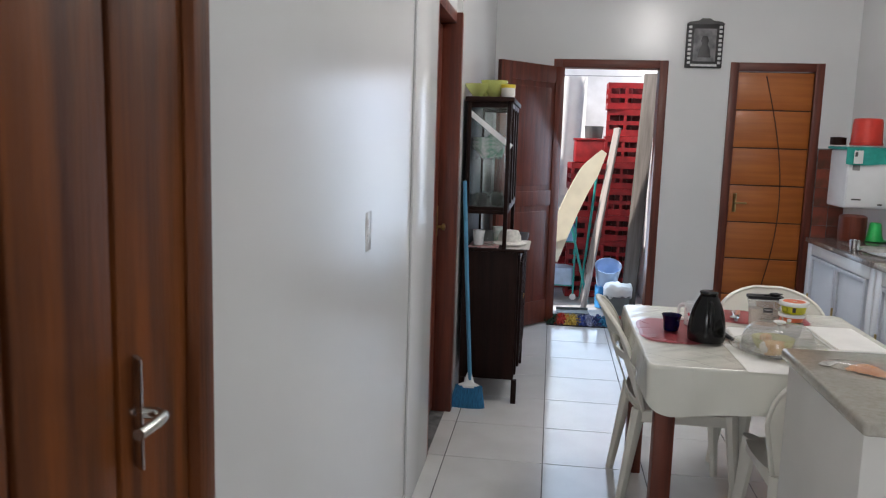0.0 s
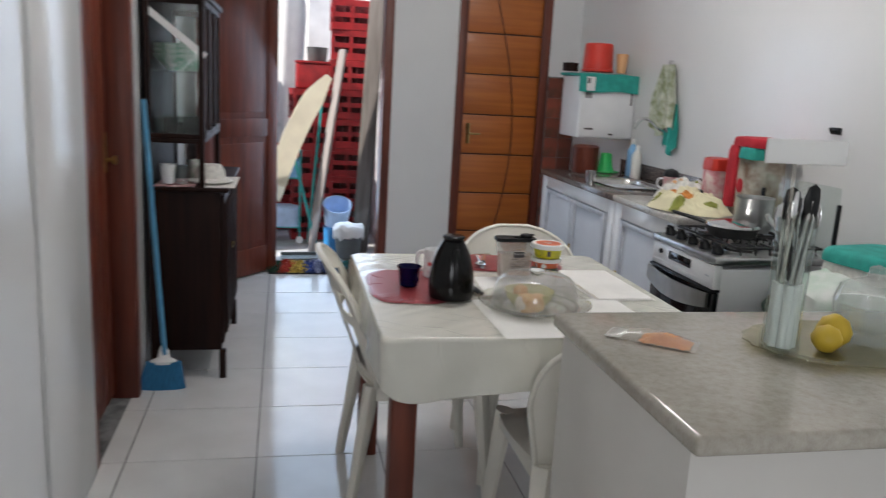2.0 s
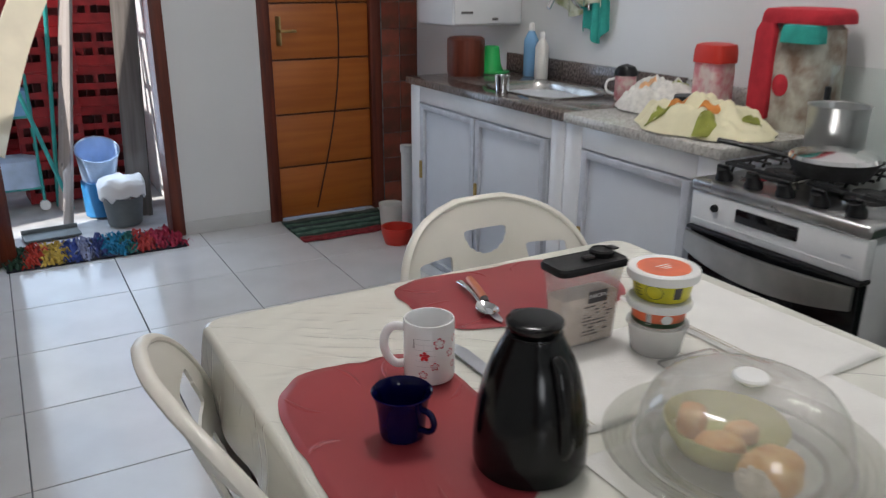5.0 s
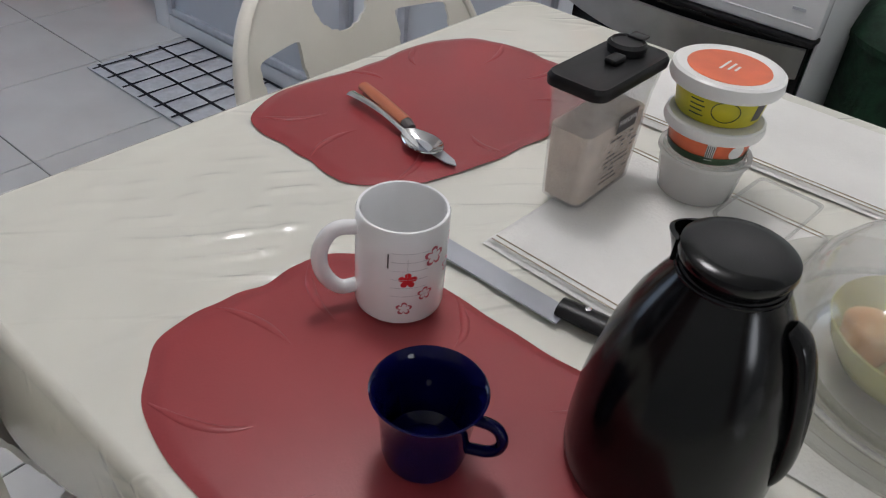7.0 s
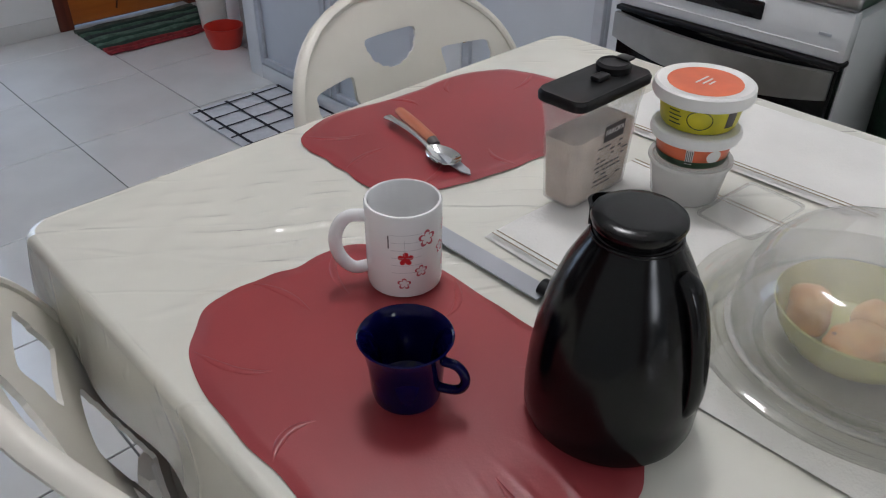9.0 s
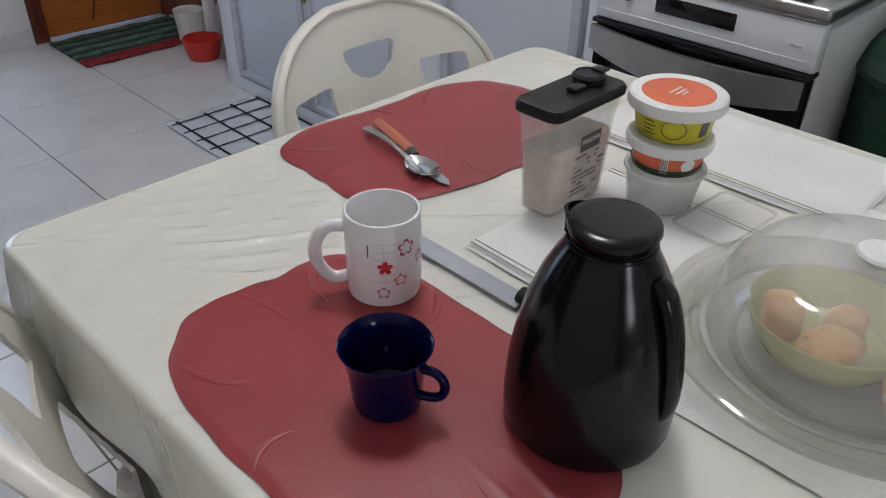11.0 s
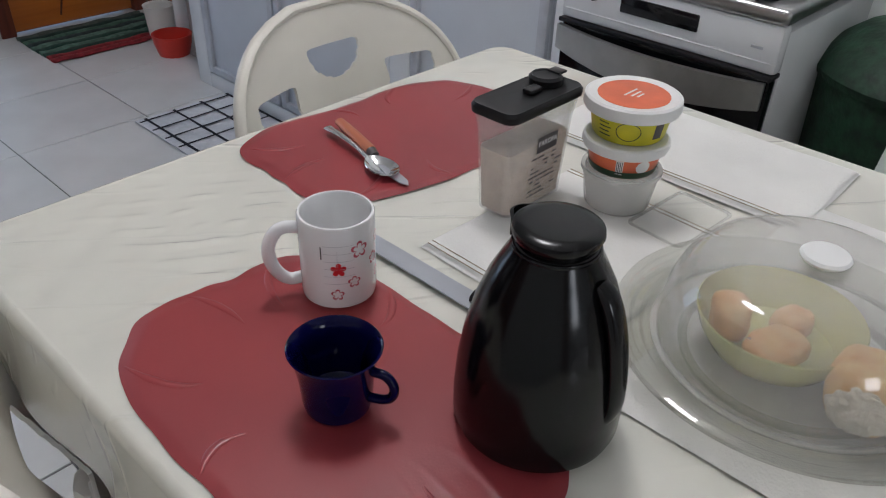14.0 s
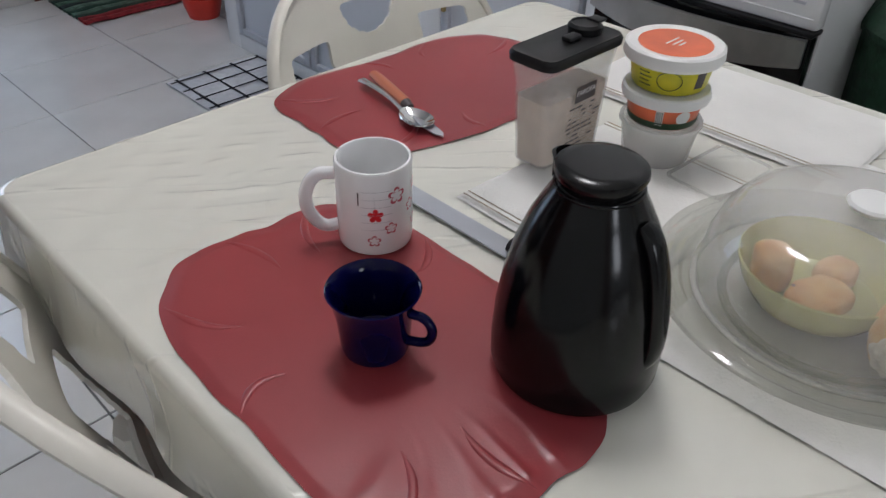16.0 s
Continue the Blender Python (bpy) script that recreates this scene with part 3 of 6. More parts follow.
# ---- peninsula with granite top ----
M["pen_paint"] = mat("warm_white_paint", (0.62, 0.60, 0.56), 0.5, vary=0.05, scale=3, bump=0.06, bscale=40)
pen = thing("peninsula_counter", (0, 0, 0), "white counter block with a grey granite top", "counter")
part("body", box(0.70, 1.775, 0.0, XR - 0.002, 2.32, 0.905, 0.004), M["pen_paint"], pen)
part("plinth", box(0.695, 1.77, 0.0, 0.70, 2.32, 0.08, 0.001), M["base"], pen)
part("granite_top", box(0.68, 1.73, 0.905, XR - 0.002, 2.34, 0.938, 0.011, 4), M["granite"], pen, "polished grey granite slab with rounded edge")

# ---- sink counter, cabinet units, stove ----
SX = 1.735
M["inner"] = mat("shadowed_interior", (0.25, 0.25, 0.26), 0.8)


def cab_unit(name, y0, y1, doors, label):
    u = thing(name, (0, 0, 0), label, "cabinet", group="white kitchen base cabinets")
    part("body", box(SX + 0.045, y0, 0.0, XR - 0.003, y1, 0.872, 0.002), M["alu_white"], u)
    n = len(doors)
    # frame posts and rails
    part("post", box(SX + 0.015, y0, 0.0, SX + 0.045, y0 + 0.075, 0.872, 0.003), M["white_enamel"], u)
    part("post", box(SX + 0.015, y1 - 0.085, 0.0, SX + 0.045, y1, 0.872, 0.003), M["white_enamel"], u)
    part("rail", box(SX + 0.015, y0 + 0.075, 0.80, SX + 0.045, y1 - 0.085, 0.872, 0.003), M["white_enamel"], u)
    part("rail", box(SX + 0.015, y0 + 0.075, 0.0, SX + 0.045, y1 - 0.085, 0.06, 0.003), M["white_enamel"], u)
    for d0, d1 in doors:
        d = part("door", box(SX + 0.022, d0, 0.07, SX + 0.040, d1, 0.795, 0.002), M["alu_white"], u, "pale panel in an aluminium frame")
        for b in ((d0, 0.07, d0 + 0.028, 0.795), (d1 - 0.028, 0.07, d1, 0.795), (d0 + 0.028, 0.07, d1 - 0.028, 0.095), (d0 + 0.028, 0.77, d1 - 0.028, 0.795)):
            part("frame", box(SX + 0.008, b[0], b[1], SX + 0.024, b[2], b[3], 0.002), M["alu"], d)
        part("handle", box(SX - 0.002, d1 - 0.02, 0.46, SX + 0.010, d1 - 0.008, 0.54, 0.002), M["brass"], d, "small brass latch")
    return u


cab_unit("base_cabinet", 4.47, 5.60, [(4.57, 5.03), (5.04, 5.50)], "white two-door sink cabinet under dark granite")
cab_unit("base_cabinet", 3.81, 4.465, [(3.90, 4.37)], "white one-door cabinet beside the white stove")
sink = thing("sink_worktop", (0, 0, 0), "dark brown granite worktop with steel sink", "worktop")
KX0, KX1, KY0, KY1 = 1.86, 2.19, 4.72, 5.20
for b in ((SX, 4.47, KX0, 5.62), (KX1, 4.47, XR - 0.002, 5.62), (KX0, 4.47, KX1, KY0), (KX0, KY1, KX1, 5.62)):
    part("slab", box(b[0], b[1], 0.873, b[2], b[3], 0.903, 0.002), M["granite_dark"], sink)
part("upstand", box(XR - 0.022, 4.47, 0.903, XR - 0.002, 5.62, 0.985, 0.003), M["granite_dark"], sink)


def basin(u, v):
    a = 2 * math.pi * u
    c, s = math.cos(a), math.sin(a)
    k = (abs(c) ** 5 + abs(s) ** 5) ** (-1 / 5)
    prof = ((1.04, 0.0), (1.0, 0.001), (0.96, -0.01), (0.9, -0.13), (0.75, -0.15), (0.0, -0.155))
    f = v * 5
    i = min(4, int(f))
    r = prof[i][0] + (prof[i + 1][0] - prof[i][0]) * (f - i)
    z = prof[i][1] + (prof[i + 1][1] - prof[i][1]) * (f - i)
    return Vector(((KX0 + KX1) / 2 + c * k * r * (KX1 - KX0) / 2, (KY0 + KY1) / 2 + s * k * r * (KY1 - KY0) / 2, 0.906 + z))


part("basin", sheet(basin, 48, 15, closed_u=True), M["steel"], sink, "brushed steel sink basin")
part("drain", lathe([(0, 0.004), (0.025, 0.004), (0.03, 0)], 20), M["chrome"], sink).location = (2.02, 4.96, 0.752)
wt = thing("worktop", (0, 0, 0), "pale beige granite worktop on the small cabinet", "worktop")
part("slab", box(SX, 3.80, 0.873, XR - 0.002, 4.465, 0.905, 0.006), M["granite_pale"], wt)
part("upstand", box(XR - 0.02, 3.80, 0.905, XR - 0.002, 4.465, 0.98, 0.003), M["granite_pale"], wt)

# stove
M["black_gloss"] = mat("black_glass_panel", (0.010, 0.010, 0.012), 0.1, vary=0.2, scale=5)
M["black_plastic"] = mat("black_plastic", (0.012, 0.012, 0.013), 0.35, vary=0.25, scale=12, spec=0.3)
M["black_iron"] = mat("black_cast_iron", (0.02, 0.02, 0.02), 0.6, vary=0.3, scale=30, bump=0.3, bscale=90)
M["satin_silver"] = mat("satin_silver", (0.50, 0.49, 0.47), 0.34, metal=0.9, vary=0.12, scale=14)
M["steel_top"] = mat("brushed_steel_top", (0.5, 0.5, 0.5), 0.28, metal=1.0, vary=0.2, scale=9)
FX, FY0, FY1, FZ, BX = 1.637, 3.305, 3.79, 0.845, 2.115
stove = thing("stove", (0, 0, 0), "white four-burner gas stove with a dark oven door", "stove")
part("body", box(FX + 0.03, FY0, 0.09, BX, FY1, 0.80, 0.006), M["white_enamel"], stove)
for y in (FY0 + 0.03, FY1 - 0.06):
    for x in (FX + 0.06, BX - 0.08):
        part("foot", box(x, y, 0, x + 0.03, y + 0.03, 0.09, 0.004), M["black_plastic"], stove)


part("control_panel", box(FX, FY0, 0.722, FX + 0.035, FY1, 0.815, 0.008), M["white_enamel"], stove)
part("display", box(FX - 0.004, 3.470, 0.764, FX + 0.002, 3.645, 0.798, 0.003), M["black_gloss"], stove, "black glossy display strip")
part("button", lathe([(0, 0.008), (0.009, 0.008), (0.010, 0)], 18), M["black_plastic"], stove).matrix_basis = pose(FX, 3.71, 0.782, 0, -90, 0)
part("maker_mark", box(FX - 0.002, 3.337, 0.766, FX + 0.001, 3.360, 0.771, 0.0), M["alu"], stove)
oven = part("oven_door", box(FX + 0.002, FY0 + 0.004, 0.15, FX + 0.034, FY1 - 0.004, 0.712, 0.006), M["black_gloss"], stove, "dark glass oven door with a silver band")
part("trim_line", box(FX - 0.008, FY0, 0.712, FX + 0.034, FY1, 0.722, 0.003), M["black_plastic"], oven)
part("crease", box(FX - 0.0015, FY0 + 0.012, 0.742, FX + 0.002, FY1 - 0.012, 0.7445, 0.001), M["white_enamel"], stove)


def band(u, v):
    s = 1 - (2 * u - 1) ** 2
    return Vector((FX - 0.022 * s - 0.006, FY0 + 0.008 + (FY1 - FY0 - 0.016) * u, 0.710 - 0.052 * v - 0.020 * s * v - 0.006 * s))


part("handle_band", sheet(band, 28, 6, 0.012), M["satin_silver"], oven, "curved silver handle band")
part("lower_drawer", box(FX + 0.004, FY0 + 0.004, 0.092, FX + 0.034, FY1 - 0.004, 0.145, 0.004), M["white_enamel"], stove)
top = part("hob", box(FX - 0.005, FY0 - 0.004, 0.815, BX, FY1 + 0.004, FZ, 0.01, 3), M["steel_top"], stove, "stained steel hob")
for y in (3.37, 3.46, 3.55, 3.64, 3.73):
    k = part("knob", lathe([(0.022, 0), (0.022, 0.012), (0.017, 0.02), (0.016, 0.034), (0, 0.036)], 20), M["black_plastic"], stove)
    k.matrix_basis = pose(FX + 0.045, y, FZ, 0, -18, 0)
    part("grip", box(-0.004, -0.016, 0.03, 0.004, 0.016, 0.042, 0.002), M["black_plastic"], k)
for x in (1.81, 2.0):
    for y in (3.43, 3.67):
        br = part("burner", lathe([(0.05, 0), (0.05, 0.01), (0.036, 0.014), (0.036, 0.022), (0, 0.024)], 24), M["black_iron"], stove)
        br.location = (x, y, FZ)
        part("burner_ring", lathe([(0.062, 0), (0.062, 0.004), (0.05, 0.006)], 24), M["chrome"], br)
for y in (3.43, 3.67):
    gr = part("pan_support", tube([(1.73, y - 0.1, FZ + 0.03), (2.08, y - 0.1, FZ + 0.03), (2.08, y + 0.1, FZ + 0.03), (1.73, y + 0.1, FZ + 0.03)], 0.005, 6, closed=True), M["black_iron"], stove)
    for x in (1.75, 1.81, 1.87, 1.94, 2.0, 2.06):
        part("bar", tube([(x, y - 0.1, FZ + 0.003), (x, y - 0.09, FZ + 0.033), (x, y - 0.03, FZ + 0.033)], 0.004, 6), M["black_iron"], gr)
        part("bar", tube([(x, y + 0.1, FZ + 0.003), (x, y + 0.09, FZ + 0.033), (x, y + 0.03, FZ + 0.033)], 0.004, 6), M["black_iron"], gr)


# ---- display cabinet, broom, what stands on them ----
M["glass"] = clear("clear_glass", (0.93, 0.96, 0.95), 0.04, 1.45, 0.012, (0.7, 0.74, 0.74))
M["lime_glass"] = mat("lime_glass", (0.68, 0.74, 0.24), 0.12, vary=0.1, thin=0.6)
M["lace"] = mat("white_lace", (0.75, 0.73, 0.68), 0.85, vary=0.12, scale=60, bump=0.3, bscale=200)
M["pink_cloth"] = mat("pink_print_cloth", (0.6, 0.22, 0.25), 0.85, color2=(0.72, 0.6, 0.55), scale=30)
CX0, CX1, CY0, CY1 = -0.465, -0.135, 4.39, 5.25
cab = thing("display_cabinet", (0, 0, 0), "espresso wood china cabinet with glass upper case", "cabinet")
E_ = M["espresso"]
for x in (CX0, CX1 - 0.03):
    for y in (CY0, CY1 - 0.03):
        part("leg", box(x, y, 0, x + 0.03, y + 0.03, 0.14, 0.003), E_, cab)
lower = part("lower_case", box(CX0, CY0, 0.14, CX1 - 0.02, CY1, 0.875, 0.004), E_, cab)
for y0, y1 in ((CY0 + 0.01, CY0 + 0.42), (CY0 + 0.44, CY1 - 0.01)):
    d = part("door", box(CX1 - 0.02, y0, 0.17, CX1 - 0.008, y1, 0.86, 0.003), E_, cab)
    for k in range(6):
        yy = y0 + 0.04 + k * (y1 - y0 - 0.08) / 5
        part("slat", box(CX1 - 0.008, yy - 0.008, 0.21, CX1 + 0.006, yy + 0.008, 0.82, 0.003), E_, d)
    part("knob", lathe([(0, 0.02), (0.009, 0.018), (0.006, 0), (0, 0)], 12), M["brass"], d).matrix_basis = pose(CX1 - 0.008, y0 + 0.03 if y0 > 4.6 else y1 - 0.03, 0.55, 0, 90, 0)
part("counter", box(CX0, CY0 - 0.01, 0.875, CX1 + 0.015, CY1 + 0.01, 0.893, 0.004), E_, cab)
UX1 = -0.225
for x in (CX0, UX1 - 0.022):
    for y in (CY0, CY1 - 0.022):
        part("post", box(x, y, 0.893, x + 0.022, y + 0.022, 1.70, 0.002), E_, cab)
part("shelf", box(CX0, CY0 + 0.002, 1.085, UX1, CY1 - 0.002, 1.105, 0.003), E_, cab)
part("glass_shelf", box(CX0 + 0.02, CY0 + 0.024, 1.385, UX1 - 0.024, CY1 - 0.024, 1.393, 0.001), M["glass"], cab)
part("cornice", box(CX0 - 0.012, CY0 - 0.014, 1.70, UX1 + 0.016, CY1 + 0.014, 1.728, 0.006), E_, cab)
part("back_panel", box(CX0, CY0 + 0.022, 0.893, CX0 + 0.008, CY1 - 0.022, 1.70, 0.001), E_, cab)
for y in (CY0 + 0.004, CY1 - 0.012):
    part("side_rail", box(CX0 + 0.022, y, 1.105, UX1 - 0.022, y + 0.012, 1.125, 0.002), E_, cab)
    part("side_rail", box(CX0 + 0.022, y, 1.67, UX1 - 0.022, y + 0.012, 1.70, 0.002), E_, cab)
    part("side_pane", box(CX0 + 0.022, y + 0.004, 1.125, UX1 - 0.022, y + 0.007, 1.67), M["glass"], cab)
for k in range(3):
    y0 = CY0 + 0.022 + k * 0.272
    d = part("glass_door", box(UX1 - 0.008, y0 + 0.02, 1.13, UX1 - 0.004, y0 + 0.25, 1.67), M["glass"], cab)
    for b in ((y0 + 0.002, 1.108, y0 + 0.02, 1.698), (y0 + 0.25, 1.108, y0 + 0.268, 1.698), (y0 + 0.02, 1.108, y0 + 0.25, 1.13), (y0 + 0.02, 1.672, y0 + 0.25, 1.698)):
        part("frame", box(UX1 - 0.014, b[0], b[1], UX1 + 0.004, b[2], b[3], 0.002), E_, d)
tape = part("tape_strip", box(-0.15, -0.002, -0.014, 0.15, 0.0, 0.014), M["paper_white"], cab, "white paper strip stuck on the glass")
tape.matrix_basis = pose(-0.335, CY0 + 0.004, 1.55, 0, 38, 0)

M["green_print"] = mat("green_print_porcelain", (0.7, 0.72, 0.68), 0.2, color2=(0.12, 0.32, 0.2), scale=18)


def vessel(name, profile, material, at, label, category="dish", group="", seg=28):
    ob = part(name, lathe(profile, seg), material)
    ob.location = at
    return tagged(ob, label, category, group)


CUP = [(0, 0.002), (0.026, 0), (0.030, 0.03), (0.036, 0.085), (0.034, 0.085), (0.028, 0.03), (0.022, 0.006), (0, 0.006)]
for i, (x, y) in enumerate(((-0.41, 4.47), (-0.33, 4.49), (-0.28, 4.46), (-0.39, 4.58), (-0.31, 4.62), (-0.4, 4.72), (-0.31, 4.78))):
    vessel("drinking_glass", CUP, M["glass"], (x, y, 1.105), "clear drinking glass in the china cabinet", "glass", "glasses in the cabinet")
BOWL = [(0, 0.002), (0.035, 0), (0.04, 0.01), (0.085, 0.055), (0.09, 0.07), (0.086, 0.07), (0.078, 0.055), (0.03, 0.012), (0, 0.01)]
for i in range(3):
    vessel("porcelain_bowl", BOWL, M["green_print"], (-0.36, 4.54, 1.394 + i * 0.022), "white porcelain bowl with green print, stacked", "bowl", "stacked bowls in the cabinet")
vessel("porcelain_jar", [(0, 0), (0.05, 0), (0.065, 0.04), (0.06, 0.1), (0.03, 0.13), (0.01, 0.14), (0, 0.15)], M["green_print"], (-0.34, 4.76, 1.394), "white lidded jar with green print", "jar")
vessel("glass_bowl", [(r * 0.8, z) for r, z in BOWL], M["lime_glass"], (-0.42, 4.46, 1.729), "lime green glass bowl on the cabinet", "bowl")
vessel("glass_bowl", [(r * 0.85, z * 1.3) for r, z in BOWL], M["lime_glass"], (-0.33, 4.49, 1.729), "lime green glass bowl on the cabinet", "bowl")
vessel("glass_bowl", [(r * 0.8, z * 1.1) for r, z in BOWL], M["lime_glass"], (-0.41, 4.62, 1.729), "lime green glass bowl on the cabinet", "bowl")
M["yellow_plastic"] = mat("yellow_plastic", (0.78, 0.62, 0.05), 0.4, vary=0.1, scale=10)
M["milky"] = mat("milky_plastic", (0.78, 0.77, 0.72), 0.35, vary=0.05, scale=8)
jar = thing("lidded_jar", (-0.25, 4.45, 1.729), "milky jar with a yellow lid on the cabinet", "jar")
part("body", lathe([(0, 0), (0.035, 0), (0.038, 0.01), (0.038, 0.05), (0, 0.05)], 24), M["milky"], jar)
part("lid", lathe([(0.041, 0.05), (0.041, 0.068), (0, 0.071)], 24), M["yellow_plastic"], jar, "yellow screw lid")
doily = tagged(part("lace_doily", sheet(lambda u, v: Vector((-0.245 + 0.15 * u, CY0 + 0.01 + 0.4 * v, 0.8945 + 0.004 * abs(noise.noise((u * 8, v * 20, 1))))), 14, 30, 0.0015), M["lace"]), "white lace runner on the cabinet counter", "doily")
tagged(part("pink_cloth", sheet(lambda u, v: Vector((-0.44 + 0.17 * u, CY0 + 0.01 + 0.28 * v, 0.8945 + 0.008 * abs(noise.noise((u * 6, v * 9, 4))))), 14, 22, 0.002), M["pink_cloth"]), "crumpled pink printed cloth on the cabinet", "cloth")
vessel("straw_hat", [(0, 0.085), (0.05, 0.08), (0.066, 0.05), (0.07, 0.02), (0.1, 0.008), (0.1, 0.004), (0.07, 0.012), (0.0, 0.014)], M["lace"], (-0.215, 4.56, 0.900), "cream woven basket lying upside down", "basket")
vessel("glass_jar", [(0, 0), (0.032, 0), (0.034, 0.06), (0.024, 0.085), (0.02, 0.085), (0.03, 0.06), (0.028, 0.006), (0, 0.006)], M["glass"], (-0.33, 4.45, 0.903), "small clear glass jar", "jar")
vessel("porcelain_cup", CUP, M["white_enamel"], (-0.385, 4.45, 0.903), "white porcelain cup on the cabinet counter", "cup")
vessel("porcelain_cup", CUP, M["green_print"], (-0.29, 4.68, 0.9), "printed porcelain cup on the cabinet counter", "cup")

M["blue_plastic"] = mat("blue_plastic", (0.03, 0.22, 0.50), 0.4, vary=0.12, scale=10)
M["blue_tape"] = mat("blue_handle", (0.10, 0.34, 0.55), 0.45, vary=0.15, scale=12)
broom = thing("broom", (-0.395, 4.285, 0), "blue broom with a white clip leaning upright", "broom")
part("handle", tube([(0.005, 0.0, 0.16), (-0.03, 0.01, 0.7), (-0.063, 0.015, 1.27)], 0.0115, 12), M["blue_tape"], broom)
part("socket", lathe([(0.012, 0.2), (0.016, 0.19), (0.028, 0.145), (0.06, 0.13), (0.06, 0.118), (0, 0.118)], 24, sy=0.4), M["paper_white"], broom, "white plastic clip")


def bristles(u, v):
    a = 2 * math.pi * u
    w = 0.075 + 0.028 * v
    z = 0.125 * (1 - v)
    return Vector((w * math.cos(a) - 0.01 * v, (0.022 + 0.008 * v) * math.sin(a), z + 0.001 + 0.004 * math.sin(a * 20) * (1 - v)))


bb = sheet(bristles, 60, 8, closed_u=True)
bmesh.ops.holes_fill(bb, edges=[e for e in bb.edges if e.is_boundary])
part("bristles", bb, mat("blue_bristles", (0.02, 0.20, 0.42), 0.7, vary=0.3, scale=6, stretch=(60, 60, 2), bump=0.6, bscale=20), broom)

# ---- on the table ----
TT = 0.7638
M["burgundy"] = mat("burgundy_vinyl", (0.33, 0.046, 0.050), 0.34, color2=(0.27, 0.036, 0.042), scale=3, bump=0.04, bscale=420, coat=0.12)


def placemat(name, at, hx, hy, wave, ripple, label):
    """A leaf-shaped placemat: a soft rectangle whose edge swings by a few waves, with pressed veins and ripples that run to its edge."""
    def pt(u, v):
        a = 2 * math.pi * u
        r = wave[0] + sum(wave[2 * j - 1] * math.cos(j * a) + wave[2 * j] * math.sin(j * a) for j in range(1, 7))
        r += 0.006 * math.sin(13 * a) + 0.004 * math.sin(21 * a + 1)
        n = 3.0
        k = (abs(math.cos(a)) ** n + abs(math.sin(a)) ** n) ** (-1 / n)
        x, y = hx * r * k * math.cos(a) * v, hy * r * k * math.sin(a) * v
        out = max(0.0, -y / hy - 0.25) * ripple
        fold = (0.5 + 0.5 * math.sin(u * 128 + 7.0 * noise.noise((x * 11, y * 9, 1.7)) + 3.5 * v)) ** 5 * out * max(0.0, v - 0.45)
        swell = out * 0.006 * max(0.0, noise.noise((x * 15, y * 15, 4.0)))
        edge = min(1.0, (1 - v) * 14)
        return Vector((x, y, 0.0012 + 0.0016 * edge + 0.0042 * fold * (0.35 + 0.65 * edge) + swell * edge - 0.0012 * (1 - edge)))
    th = thing(name, at, label, "placemat", group="burgundy placemats")
    part("sheet", sheet(pt, 504, 60, closed_u=True), M["burgundy"], th)
    for q in range(9):
        u0, bend = q / 9 + 0.055, 0.020 if q % 2 else -0.016
        line = [pt(u0 + bend * math.sin(k / 14 * 2.2), 0.975 - 0.36 * k / 14) + Vector((0, 0, 0.0001)) for k in range(15)]
        part("vein", tube(line, [0.0008, 0.0042, 0.0036, 0.0006], 10, flat=0.32), M["burgundy"], th)
    return th


placemat("placemat", (0.520, 3.208, TT), 0.14, 0.22, (0.98, -0.018, 0.0, 0.019, 0.011, -0.001, 0.002, -0.021, 0.01, -0.002, -0.007, -0.009, -0.015), 1.0, "burgundy vinyl leaf placemat under a mug and cup")
placemat("placemat", (0.915, 3.540, TT), 0.21, 0.14, (1.004, 0.005, -0.028, 0.018, -0.039, 0.005, 0.025, -0.02, 0.02, 0.01, -0.018, 0.004, 0.007), 0.0, "burgundy vinyl leaf placemat under spoon and knife")
MT = TT + 0.0035

# white mug with red flowers
M["porcelain"] = mat("white_porcelain", (0.88, 0.88, 0.88), 0.12, vary=0.02, scale=5, coat=0.3)
M["red_ink"] = mat("red_print", (0.70, 0.02, 0.03), 0.35, vary=0.1, scale=40)
M["pink_ink"] = mat("pink_print", (0.55, 0.10, 0.14), 0.4, vary=0.1, scale=40)
M["grey_ink"] = mat("grey_print_lines", (0.5, 0.5, 0.52), 0.4, vary=0.1)
M["dark_ink"] = mat("dark_print", (0.09, 0.08, 0.08), 0.45, vary=0.1)
mug = thing("mug", (0.614, 3.316, MT), "white porcelain mug printed with small red flowers", "mug")
R_, H_ = 0.0375, 0.094
part("body", lathe([(0, 0.002), (R_ - 0.005, 0.0), (R_ - 0.001, 0.003), (R_, 0.008), (R_, H_ - 0.002), (R_ - 0.001, H_), (R_ - 0.003, H_), (R_ - 0.004, H_ - 0.003), (R_ - 0.004, 0.008), (0, 0.006)], 64), M["porcelain"], mug)
hd = Vector((-0.83, 0.56, 0))
part("handle", tube([hd * (R_ - 0.002) + Vector((0, 0, 0.078)), hd * (R_ + 0.018) + Vector((0, 0, 0.080)), hd * (R_ + 0.030) + Vector((0, 0, 0.06)), hd * (R_ + 0.028) + Vector((0, 0, 0.036)), hd * (R_ + 0.014) + Vector((0, 0, 0.017)), hd * (R_ - 0.002) + Vector((0, 0, 0.02))], 0.0052, 14, smooth_path=3, flat=1.3), M["porcelain"], mug)


def on_cyl(ang, z, r=R_ + 0.0003):
    return Vector((r * math.cos(ang), r * math.sin(ang), z))


